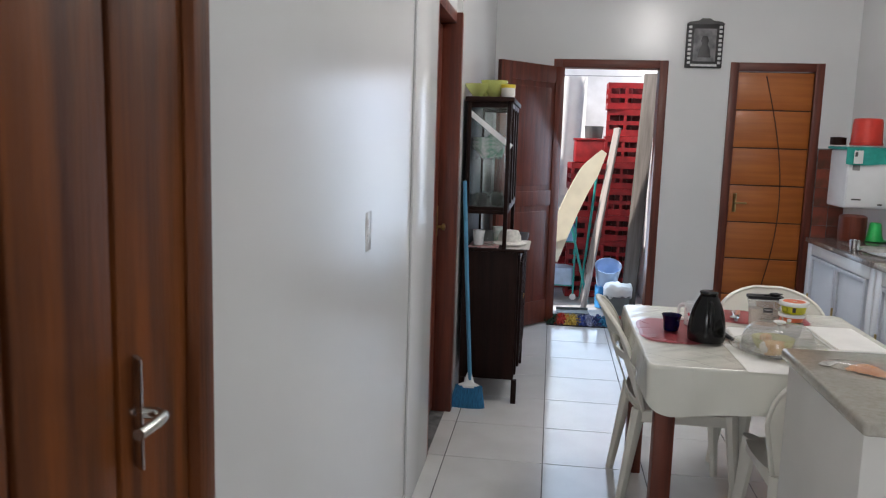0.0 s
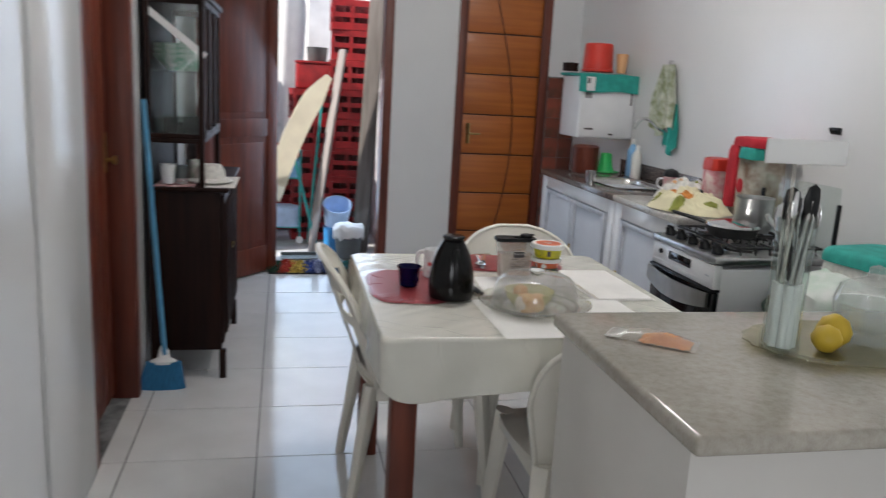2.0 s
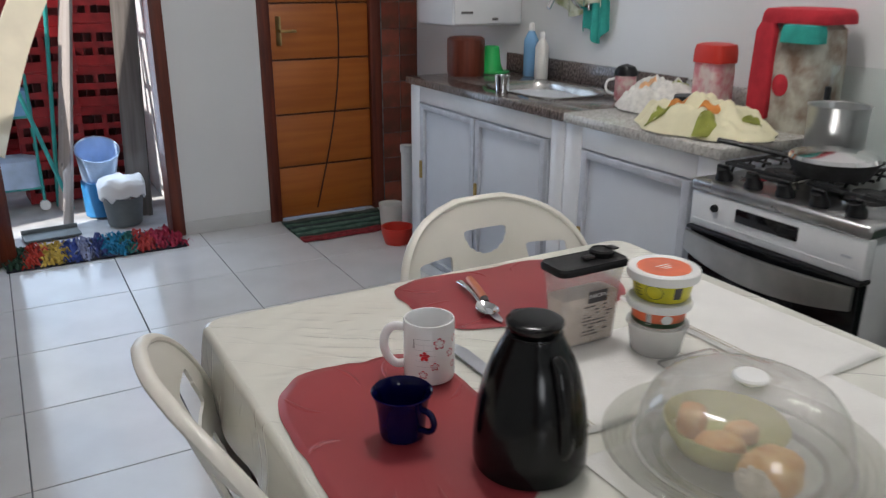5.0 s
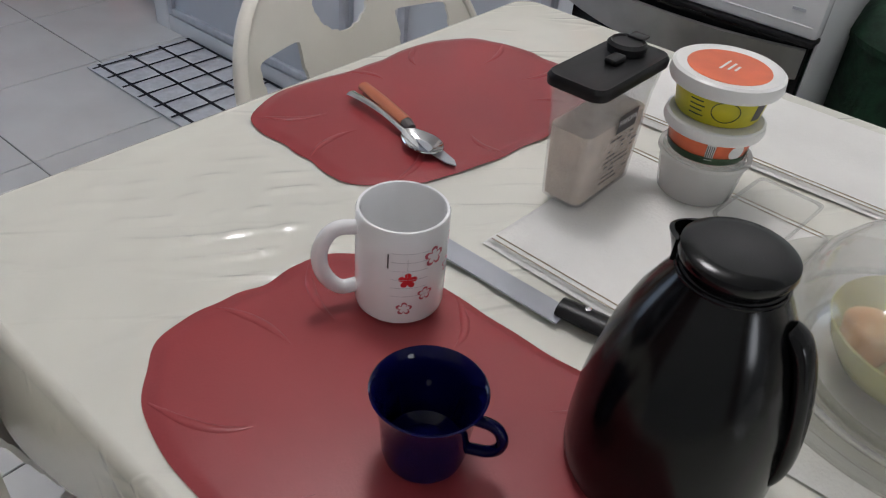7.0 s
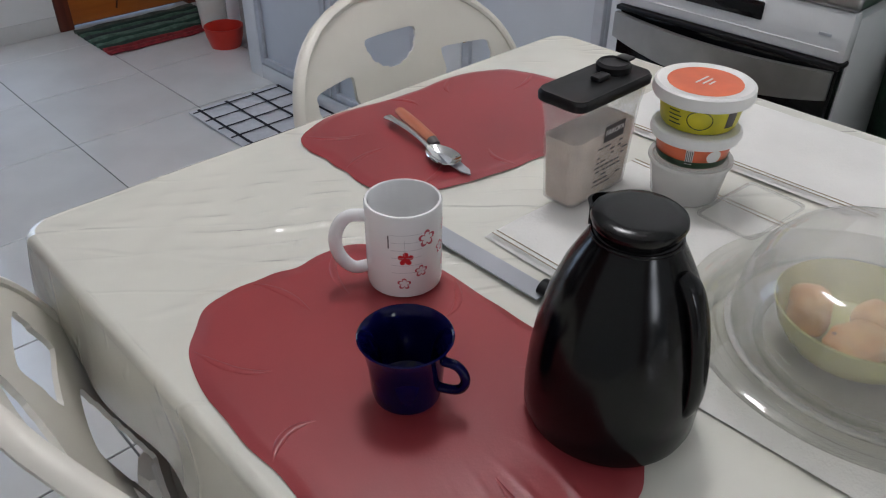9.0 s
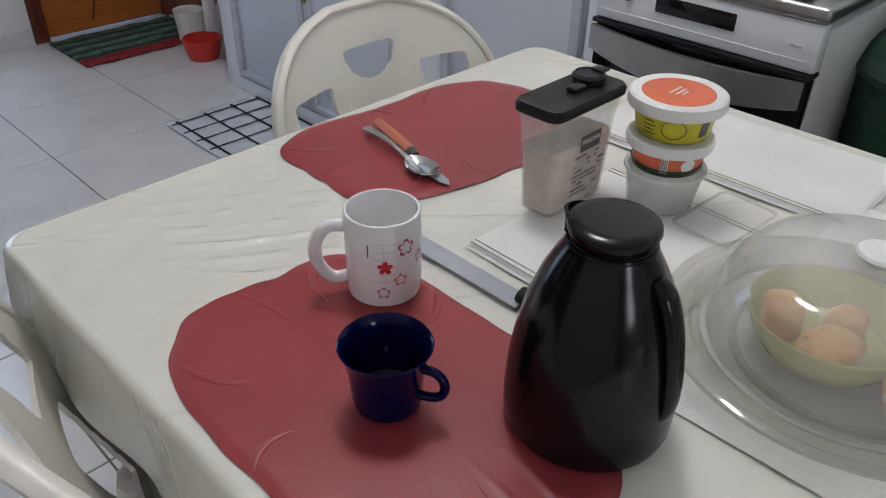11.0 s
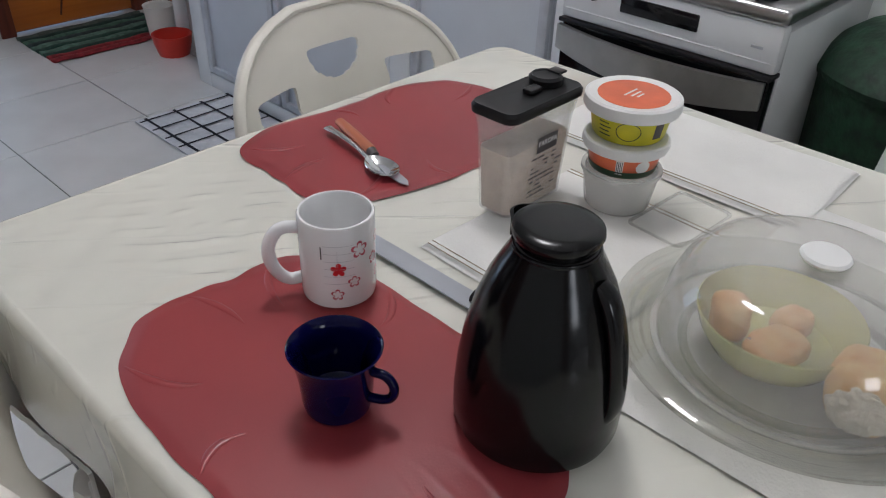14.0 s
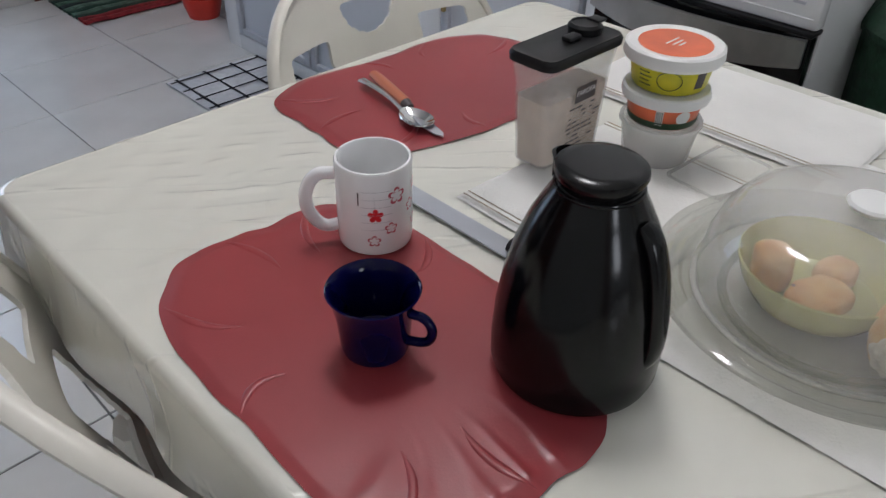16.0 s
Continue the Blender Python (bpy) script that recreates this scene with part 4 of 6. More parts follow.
def wrapped(fn, material, parent, label=""):
    """A flat motif fn -> list of polygons in (arc, height), wrapped on the mug."""
    b = bmesh.new()
    for poly in fn:
        b.faces.new([b.verts.new(on_cyl(a, z)) for a, z in poly])
    return part("printed_motif", b, material, parent, label, smooth=False)


def blossom(a0, z0, size, hollow=0.0):
    polys = []
    n = 30

    def rim(k):
        a = 2 * math.pi * k / n
        r = size * (0.52 + 0.48 * abs(math.cos(2.5 * a)) ** 0.7)
        return r * math.cos(a + 0.3), r * math.sin(a + 0.3)
    for k in range(n):
        p, q = rim(k), rim(k + 1)
        i = hollow
        quad = [(a0 + p[0] / R_, z0 + p[1]), (a0 + q[0] / R_, z0 + q[1]), (a0 + q[0] * i / R_, z0 + q[1] * i), (a0 + p[0] * i / R_, z0 + p[1] * i)]
        if hollow == 0:
            quad = quad[:3]
        polys.append(quad)
    return polys


vw = math.atan2(2.83 - 3.316, 0.21 - 0.614)            # the side that faces the walk's end
wrapped(blossom(vw + 0.02, 0.049, 0.0078), M["red_ink"], mug, "filled red flower")
for a, z, s in ((0.60, 0.068, 0.0095), (0.42, 0.033, 0.0068), (-0.03, 0.020, 0.0068), (1.1, 0.05, 0.007), (1.35, 0.07, 0.006), (1.3, 0.03, 0.006)):
    wrapped(blossom(vw + a, z, s, 0.72), M["pink_ink"], mug, "outlined flower")
for k in range(6):
    z = 0.075 - k * 0.0085
    wrapped([[(vw - 0.35 + 0.1 * j, z), (vw - 0.25 + 0.1 * j, z), (vw - 0.25 + 0.1 * j, z + 0.0004), (vw - 0.35 + 0.1 * j, z + 0.0004)] for j in range(8)], M["grey_ink"], mug, "fine ruled line")
wrapped([[(vw - 0.43, 0.06), (vw - 0.395, 0.06), (vw - 0.395, 0.074), (vw - 0.43, 0.074)]], M["dark_ink"], mug, "small upright word bar")
wrapped([[(vw - 0.004, 0.052), (vw + 0.004, 0.052), (vw + 0.004, 0.07), (vw - 0.004, 0.07)]], M["grey_ink"], mug)

# cobalt glass cup
M["cobalt"] = mat("cobalt_glass", (0.002, 0.0024, 0.036), 0.05, vary=0.05, rvary=0.0)
M["cobalt"].node_tree.nodes["Principled BSDF"].inputs["Specular IOR Level"].default_value = 0.22
cup = thing("glass_cup", (0.508, 3.192, MT), "cobalt blue glass cup on the burgundy placemat", "cup")
part("body", lathe([(0, 0.001), (0.024, 0.0), (0.028, 0.003), (0.030, 0.012), (0.0315, 0.035), (0.035, 0.055), (0.0395, 0.0645), (0.0385, 0.0655), (0.037, 0.0645), (0.0325, 0.054), (0.029, 0.035), (0.027, 0.012), (0.02, 0.006), (0, 0.006)], 56), M["cobalt"], cup)
cd = Vector((0.38, -0.925, 0))
part("handle", tube([cd * 0.033 + Vector((0, 0, 0.049)), cd * 0.047 + Vector((0, 0, 0.049)), cd * 0.054 + Vector((0, 0, 0.036)), cd * 0.048 + Vector((0, 0, 0.022)), cd * 0.029 + Vector((0, 0, 0.019))], 0.0042, 12, smooth_path=3), M["cobalt"], cup)

# black vacuum jug
M["jug_black"] = mat("glossy_black_plastic", (0.004, 0.004, 0.0045), 0.17, vary=0.2, scale=10, spec=0.28)
jug = thing("vacuum_jug", (0.619, 3.068, MT - 0.002), "glossy black plastic vacuum jug with screw lid", "jug")
part("body", lathe([(0, 0.001), (0.060, 0), (0.0665, 0.004), (0.069, 0.012), (0.0695, 0.03), (0.068, 0.06), (0.064, 0.09), (0.0575, 0.118), (0.049, 0.142), (0.040, 0.160), (0.0345, 0.170), (0.0325, 0.176), (0, 0.177)], 72), M["jug_black"], jug)
part("lid", lathe([(0, 0.1925), (0.024, 0.1924), (0.0305, 0.1915), (0.0335, 0.1895), (0.0342, 0.1860), (0.0325, 0.1815), (0.0305, 0.1775), (0, 0.177)], 56), M["jug_black"], jug, "glossy black screw lid")
sp = Vector((0.07, 0.997, 0))


def spout(u, v):
    a = (u - 0.5) * 0.9
    d = Matrix.Rotation(a, 3, "Z") @ sp
    reach = 0.0325 + (0.0085 * v) * (math.cos(a * 3.2) ** 2)
    return d * reach + Vector((0, 0, 0.172 + 0.0150 * v))


part("spout", sheet(spout, 16, 6, 0.003), M["jug_black"], jug, "pouring spout")
jh = Vector((0.02, -1.0, 0))
part("handle", tube([jh * 0.040 + Vector((0, 0, 0.158)), jh * 0.051 + Vector((0, 0, 0.150)), jh * 0.061 + Vector((0, 0, 0.122)), jh * 0.0675 + Vector((0, 0, 0.085)), jh * 0.069 + Vector((0, 0, 0.055)), jh * 0.061 + Vector((0, 0, 0.036))], [0.007, 0.010, 0.0105, 0.0105, 0.010, 0.008], 16, smooth_path=3, flat=0.62), M["jug_black"], jug, "black strap handle close to the body")
part("collar", lathe([(0.0300, 0.1705), (0.0330, 0.1715), (0.0335, 0.1745), (0.0300, 0.1770)], 56), M["jug_black"], jug)

# folded white cloths
M["linen"] = mat("white_linen", (0.80, 0.79, 0.755), 0.8, vary=0.05, scale=8, bump=0.25, bscale=300)
M["stitch"] = mat("beige_stitching", (0.45, 0.37, 0.26), 0.8)


def folded_cloth(at, w, d, rz, label, layers=2, seams=(True, False)):
    th = thing("folded_cloth", at, label, "cloth", rz, group="white cloths on the table")
    for k in range(layers):
        def pt(u, v, k=k):
            x, y = (u - 0.5) * 2, (v - 0.5) * 2
            hem = min(1.0, (1 - max(abs(x), abs(y))) * 30)
            wave = 0.0022 * noise.noise((u * 3 + k, v * 3, at[0] * 9)) * (1 - abs(x) ** 6)
            lift = abs(noise.noise((u * 4 + k, v * 5, at[0] * 9))) * 0.0014 * hem
            return Vector((x * (w / 2 - 0.004 * k) + wave, y * (d / 2 - 0.003 * k) + wave, 0.0002 + 0.0032 * k + 0.0017 * hem ** 0.5 + lift))
        part("layer", sheet(pt, 60, 60), M["linen"], th)
    for s, on in zip((-1, 1), seams):
        if on:
            zs = 0.0030 + 0.0032 * (layers - 1)
            for inset in (0.006, 0.013):
                part("stitching", tube([(s * (w / 2 - inset), -d / 2 + 0.006 + q * (d - 0.012) / 10, zs) for q in range(11)], 0.0006, 5), M["stitch"], th)
    return th


folded_cloth((0.862, 3.195, TT), 0.270, 0.235, -1.5, "folded white linen napkin under the plastic tubs", 2, (True, True))
folded_cloth((1.171, 3.225, TT), 0.205, 0.39, 1.0, "folded white linen cloth near the table's edge", 2)
folded_cloth((0.915, 2.862, TT), 0.47, 0.37, 1.2, "white linen placemat under the covered cake plate", 1, (False, False))

def rounded_rect(hx, hy, r, n=6):
    out = []
    for cx, cy, a0 in ((hx - r, hy - r, 0), (-hx + r, hy - r, 90), (-hx + r, -hy + r, 180), (hx - r, -hy + r, 270)):
        for k in range(n + 1):
            a = radians(a0 + 90 * k / n)
            out.append((cx + r * math.cos(a), cy + r * math.sin(a)))
    return out


def loft(sections, cap_low=True, cap_high=True, bm=None):
    """Skins outlines [(points, z)] of equal count."""
    b = bmesh.new()
    rings = [[b.verts.new((x, y, z)) for x, y in pts] for pts, z in sections]
    n = len(rings[0])
    for a, c in zip(rings, rings[1:]):
        for i in range(n):
            b.faces.new((a[i], a[(i + 1) % n], c[(i + 1) % n], c[i]))
    if cap_low:
        b.faces.new(rings[0])
    if cap_high:
        b.faces.new(rings[-1])
    return join(bm, b)


# long bread knife
M["blade"] = mat("knife_steel", (0.46, 0.48, 0.52), 0.3, metal=0.35, vary=0.08, scale=12)
kn = thing("bread_knife", (0.700, 3.27, TT), "long bread knife with a black plastic handle", "knife", 0)
kb = bmesh.new()
pts = [(-0.013, -0.07), (0.011, -0.07), (0.011, 0.09), (0.004, 0.118), (-0.013, 0.125)]
kb.free()
part("blade", loft([([(x - 0.004, y) for x, y in pts], 0.003), ([(x - 0.004, y) for x, y in pts], 0.0048)]), M["blade"], kn, smooth=False)
part("handle", tube([(0, -0.062, 0.008), (0.004, -0.10, 0.009), (0.012, -0.15, 0.009), (0.02, -0.185, 0.008)], [0.011, 0.012, 0.011, 0.009], 10, flat=0.65, smooth_path=2), M["black_plastic"], kn, "black riveted handle")
for q in (-0.085, -0.12):
    part("rivet", lathe([(0, 0.001), (0.003, 0)], 10), M["chrome"], kn).location = (0.006 if q > -0.1 else 0.009, q, 0.0165)

# table knife and spoon
M["orange_wood"] = wood("orange_wood_handle", (0.52, 0.17, 0.08), (0.38, 0.11, 0.05), 0.45, "y")
tk = thing("table_knife", (0.833, 3.512, MT), "table knife with an orange wooden handle", "knife", -15)
part("handle", tube([(0, 0.0, 0.008), (0, 0.05, 0.009), (0, 0.098, 0.009)], [0.008, 0.0085, 0.0075], 10, flat=0.7), M["orange_wood"], tk, "orange wood handle")
part("bolster", tube([(0, -0.012, 0.006), (0, 0.002, 0.008)], [0.006, 0.008], 10, flat=0.7), M["dark_ink"], tk)
blade_pts = [(0.006, -0.008), (-0.006, -0.008), (-0.010, -0.06), (-0.006, -0.088), (0.001, -0.1), (0.006, -0.09)]
part("blade", loft([(blade_pts, 0.003), (blade_pts, 0.0045)]), M["blade"], tk, smooth=False)
spn = thing("spoon", (0.822, 3.53, MT), "steel spoon lying beside the table knife", "spoon", -10)
part("handle", tube([(0, 0.075, 0.008), (0, 0.04, 0.012), (0, 0.0, 0.011), (0, -0.035, 0.006)], [0.0075, 0.0055, 0.0035, 0.004], 10, flat=0.35, smooth_path=2), M["chrome"], spn)


def spoon_bowl(u, v):
    a = 2 * math.pi * u
    r = v
    y = -0.062 + 0.030 * r * math.sin(a)
    x = 0.0195 * r * math.cos(a) * (1 - 0.15 * math.sin(a))
    return Vector((x, y, 0.010 - 0.009 * (1 - r * r)))


part("bowl", sheet(spoon_bowl, 32, 8, 0.0012, closed_u=True), M["chrome"], spn)

# flour container with black lid
M["clear_plastic"] = mat("frosted_clear_plastic", (0.84, 0.82, 0.80), 0.22, vary=0.03, thin=0.20)
M["pot_plastic"] = mat("translucent_pot_plastic", (0.84, 0.83, 0.81), 0.25, vary=0.03, thin=0.42)
M["meal"] = mat("cassava_meal", (0.80, 0.65, 0.53), 0.95, vary=0.12, scale=60, bump=0.6, bscale=220)
M["lid_black"] = mat("charcoal_lid_plastic", (0.012, 0.012, 0.013), 0.38, vary=0.2, scale=14, spec=0.3)


CT = TT + 0.0068
cont = thing("food_container", (0.884, 3.301, CT), "frosted plastic food container with black flip lid", "container")
part("body", loft([(rounded_rect(0.050, 0.021, 0.01), 0.0), (rounded_rect(0.053, 0.024, 0.011), 0.003), (rounded_rect(0.060, 0.027, 0.012), 0.1), (rounded_rect(0.0655, 0.030, 0.013), 0.126), (rounded_rect(0.0635, 0.028, 0.012), 0.126), (rounded_rect(0.058, 0.025, 0.011), 0.1), (rounded_rect(0.051, 0.022, 0.010), 0.003)], True, True), M["clear_plastic"], cont)
part("contents", loft([(rounded_rect(0.0505, 0.0215, 0.009), 0.0045), (rounded_rect(0.0565, 0.0235, 0.01), 0.083), (rounded_rect(0.05, 0.018, 0.009), 0.086)]), M["meal"], cont, "pale cassava meal filling the box")
lid = part("lid", loft([(rounded_rect(0.064, 0.0285, 0.012), 0.1265), (rounded_rect(0.068, 0.0325, 0.014), 0.1265), (rounded_rect(0.0685, 0.033, 0.014), 0.134), (rounded_rect(0.066, 0.0305, 0.013), 0.138), (rounded_rect(0.06, 0.026, 0.012), 0.1365)]), M["lid_black"], cont, "black plastic lid")
part("flip_cap", lathe([(0.019, 0), (0.02, 0.008), (0.017, 0.011), (0.015, 0.009), (0, 0.008)], 32), M["lid_black"], lid).location = (0.038, 0.006, 0.1365)
part("tab", box(0.05, -0.004, 0.1445, 0.066, 0.014, 0.148, 0.002), M["lid_black"], lid)
part("grip", box(-0.006, -0.008, 0.1365, 0.016, 0.006, 0.143, 0.003), M["lid_black"], lid)


def front_y(z):
    return -(0.024 + (0.027 - 0.024) * z / 0.1) - 0.0004


def label_bar(x, z, w, h, material, name="printed_bar"):
    b = bmesh.new()
    b.faces.new([b.verts.new((xx, front_y(zz), zz)) for xx, zz in ((x, z), (x + w, z), (x + w, z + h), (x, z + h))])
    return part(name, b, material, cont, smooth=False)


label_bar(-0.010, 0.073, 0.037, 0.020, M["dark_ink"], "label_block")


def lettering(text, size, m, material, parent, name="lettering"):
    cu = bpy.data.curves.new(name, "FONT")
    cu.body, cu.size, cu.align_x, cu.align_y, cu.extrude = text, size, "CENTER", "CENTER", 0.0001
    ob = new(name, cu)
    bpy.context.view_layer.update()
    me = bpy.data.meshes.new_from_object(ob.evaluated_get(bpy.context.evaluated_depsgraph_get()))
    bpy.data.objects.remove(ob)
    me.materials.clear()
    me.materials.append(material)
    o = new(name, me)
    o.parent, o.matrix_basis = parent, m
    return o


lettering("FAROFA", 0.0092, pose(0.0085, front_y(0.084) - 0.0005, 0.0845, 91.7, 0, 0), M["paper_white"], cont)
random.seed(5)
for k in range(9):
    zz = 0.066 - k * 0.006
    x = -0.020 + random.random() * 0.004
    while x < 0.030:
        w = 0.003 + random.random() * 0.009
        if random.random() > 0.3:
            label_bar(x, zz, w, 0.0022, M["dark_ink"])
        x += w + 0.002

# clear lid lying on the napkin
M["box_lid"] = clear("clear_lid_plastic", (0.96, 0.96, 0.95), 0.1, 1.5, 0.14, (0.8, 0.79, 0.77))
bl = thing("box_lid", (0.985, 3.138, CT), "clear plastic box lid lying on the linen napkin", "lid", -4)
part("panel", loft([(rounded_rect(0.054, 0.034, 0.008), 0.0004), (rounded_rect(0.055, 0.035, 0.008), 0.0035), (rounded_rect(0.052, 0.032, 0.007), 0.0042)], False, True), M["box_lid"], bl)
part("rim", loft([(rounded_rect(0.0535, 0.0335, 0.008), 0.0006), (rounded_rect(0.0575, 0.0375, 0.009), 0.0008), (rounded_rect(0.0575, 0.0375, 0.009), 0.0026), (rounded_rect(0.0550, 0.0350, 0.008), 0.0030)], False, False), M["box_lid"], bl)

# stacked margarine tubs
M["tub_white"] = mat("white_tub_plastic", (0.82, 0.82, 0.8), 0.3, vary=0.03, scale=8)
M["tub_yellow"] = mat("yellow_print", (0.70, 0.62, 0.02), 0.35, color2=(0.50, 0.48, 0.03), scale=25)
M["tub_orange"] = mat("orange_red_print", (0.80, 0.16, 0.06), 0.35, vary=0.15, scale=18)
M["tub_green"] = mat("dark_green_print", (0.03, 0.07, 0.03), 0.35)
tub3 = thing("plastic_pot", (0.965, 3.215, CT), "translucent white plastic pot under two tubs", "pot")
part("body", lathe([(0, 0), (0.036, 0), (0.039, 0.003), (0.045, 0.045), (0.048, 0.0465), (0.0475, 0.05), (0.043, 0.048), (0.037, 0.004), (0, 0.003)], 48), M["pot_plastic"], tub3)
part("lid", lathe([(0, 0.0475), (0.0425, 0.0475), (0.0425, 0.05), (0, 0.0505)], 48), M["clear_plastic"], tub3)
Z2 = CT + 0.0507
tub2 = thing("margarine_tub", (0.966, 3.216, Z2), "orange printed margarine tub with white lid", "tub", group="stacked margarine tubs")
part("body", lathe([(0, 0), (0.037, 0), (0.039, 0.003), (0.0435, 0.028), (0, 0.028)], 56), M["tub_orange"], tub2)
part("base_stripe", lathe([(0.0388, 0.0005), (0.0400, 0.003), (0.0412, 0.009), (0.0408, 0.009), (0.038, 0.0005)], 56), M["tub_green"], tub2, "dark green stripe")
part("lid", lathe([(0.044, 0.026), (0.049, 0.027), (0.0505, 0.031), (0.0495, 0.038), (0.047, 0.0395), (0.044, 0.0385), (0, 0.038)], 56), M["tub_white"], tub2)
va = math.atan2(2.83 - 3.215, 0.21 - 0.965)


def patch(parent, a0, a1, z0, z1, r0, r1, material, name, n=6, round_=False):
    b = bmesh.new()
    lo, hi = [], []
    for k in range(n + 1):
        a = a0 + (a1 - a0) * k / n
        s = math.sqrt(max(0.0, 1 - (2 * k / n - 1) ** 2)) if round_ else 1.0
        zm, zh = (z0 + z1) / 2, (z1 - z0) / 2 * s
        for row, z in ((lo, zm - zh - 1e-5), (hi, zm + zh + 1e-5)):
            r = r0 + (r1 - r0) * (z - z0) / (z1 - z0) + 0.0004
            row.append(b.verts.new((r * math.cos(a), r * math.sin(a), z)))
    for k in range(n):
        b.faces.new((lo[k], lo[k + 1], hi[k + 1], hi[k]))
    return part(name, b, material, parent)


patch(tub2, va - 0.12, va + 0.08, 0.006, 0.024, 0.0402, 0.0428, M["paper_white"], "barcode")
for k in range(4):
    patch(tub2, va - 0.10 + k * 0.045, va - 0.08 + k * 0.045, 0.007, 0.023, 0.0407, 0.0432, M["dark_ink"], "bar", 2)
patch(tub2, va + 0.42, va + 0.85, 0.008, 0.024, 0.0405, 0.0428, M["paper_white"], "round_badge", 12, True)
Z1 = Z2 + 0.0398
tub1 = thing("margarine_tub", (0.972, 3.219, Z1), "yellow printed margarine tub with orange-topped lid", "tub", group="stacked margarine tubs")
part("body", lathe([(0, 0), (0.040, 0), (0.042, 0.003), (0.0475, 0.034), (0, 0.034)], 56), M["tub_yellow"], tub1)
t1l = part("lid", lathe([(0.048, 0.030), (0.054, 0.031), (0.056, 0.035), (0.055, 0.045), (0.052, 0.047), (0.0475, 0.0455), (0, 0.0455)], 64), M["tub_white"], tub1)
part("sticker", lathe([(0, 0.0459), (0.041, 0.0459), (0.0412, 0.0456)], 48), M["tub_orange"], t1l, "orange printed sticker")
for k, (x, y, w) in enumerate(((-0.012, 0.004, 0.026), (-0.009, -0.003, 0.02), (-0.006, -0.009, 0.013))):
    part("printed_bar", box(x, y, 0.0459, x + w, y + 0.0022, 0.0463), M["paper_white"], t1l)
ringp = [(va + 0.05 + 0.30 * math.cos(2 * math.pi * k / 20), 0.018 + 0.011 * math.sin(2 * math.pi * k / 20)) for k in range(20)]
part("round_badge", tube([((0.042 + 0.0055 * z / 0.034 + 0.001) * math.cos(a), (0.042 + 0.0055 * z / 0.034 + 0.001) * math.sin(a), z) for a, z in ringp], 0.0005, 5, closed=True), M["tub_green"], tub1)
for k in range(5):
    patch(tub1, va - 0.75, va - 0.4 - 0.05 * (k % 2), 0.008 + k * 0.005, 0.0095 + k * 0.005, 0.0433 + 0.0008 * k, 0.0436 + 0.0008 * k, M["tub_green"], "printed_bar")
patch(tub1, va + 0.72, va + 1.0, 0.008, 0.027, 0.0432, 0.0463, M["dark_ink"], "label_block")

# covered cake plate
# the strong white haze paints in the ceiling's reflection on the dome
M["clear_dome"] = clear("clear_dome_plastic", (0.96, 0.965, 0.955), 0.06, 1.7, 0.27, (0.80, 0.77, 0.75))
M["plate_glass"] = clear("ridged_plate_glass", (0.89, 0.89, 0.865), 0.05, 1.75, 0.05, (0.7, 0.7, 0.68))
M["yellow_glass"] = mat("yellow_green_plastic", (0.80, 0.78, 0.30), 0.22, vary=0.05, thin=0.65)
PC = (0.846, 2.944, TT + 0.0035)
plate = thing("cake_plate", PC, "round clear glass plate on a white placemat", "plate")
part("dish", lathe([(0.1019, 0.0045), (0.1274, 0.0075), (0.1592, 0.015), (0.1677, 0.022), (0.1672, 0.0245), (0.1614, 0.0205), (0.1581, 0.0215), (0.1550, 0.0185), (0.1508, 0.0195), (0.1475, 0.0155), (0.1413, 0.0165), (0.1369, 0.0125), (0.1296, 0.0135), (0.1243, 0.0105), (0.1114, 0.0105), (0.1009, 0.0085), (0.0000, 0.0085)], 96), M["plate_glass"], plate)
part("foot_ring", lathe([(0.0956, 0), (0.1019, 0), (0.1030, 0.0045), (0.0944, 0.0045)], 64, close=True), M["plate_glass"], plate)
dome = thing("cake_dome", (PC[0], PC[1], PC[2] + 0.0125), "clear plastic dome with white knob over bread", "cake cover")
DP = [(0.1250, 0.0), (0.1252, 0.015), (0.1225, 0.040), (0.1150, 0.063), (0.1020, 0.080), (0.0900, 0.0865), (0.0780, 0.0885), (0.0, 0.0915)]
part("shell", lathe(DP, 96), M["clear_dome"], dome)
part("rim", lathe([(0.1240, 0.0), (0.1300, 0.0), (0.1305, 0.0025), (0.1245, 0.0035)], 96, close=True), M["clear_dome"], dome)
part("knob", lathe([(0.008, 0.0905), (0.009, 0.0955), (0.019, 0.098), (0.0215, 0.1015), (0.0195, 0.1040), (0.008, 0.1052), (0, 0.1048)], 36), M["tub_white"], dome, "white round knob")
bowl = vessel("plastic_bowl", [(0, 0.0), (0.050, 0.0), (0.0565, 0.004), (0.068, 0.022), (0.074, 0.040), (0.073, 0.0415), (0.066, 0.023), (0.054, 0.007), (0, 0.004)], M["yellow_glass"], (0.833, 2.960, PC[2] + 0.0090), "translucent yellow-green bowl under the dome", "bowl", seg=56)
M["bread_crust"] = mat("bread_crust", (0.66, 0.33, 0.08), 0.7, color2=(0.76, 0.50, 0.20), scale=40, bump=0.4, bscale=120)
M["bread_crumb"] = mat("bread_crumb", (0.80, 0.72, 0.56), 0.95, vary=0.12, scale=60, bump=1.0, bscale=160)


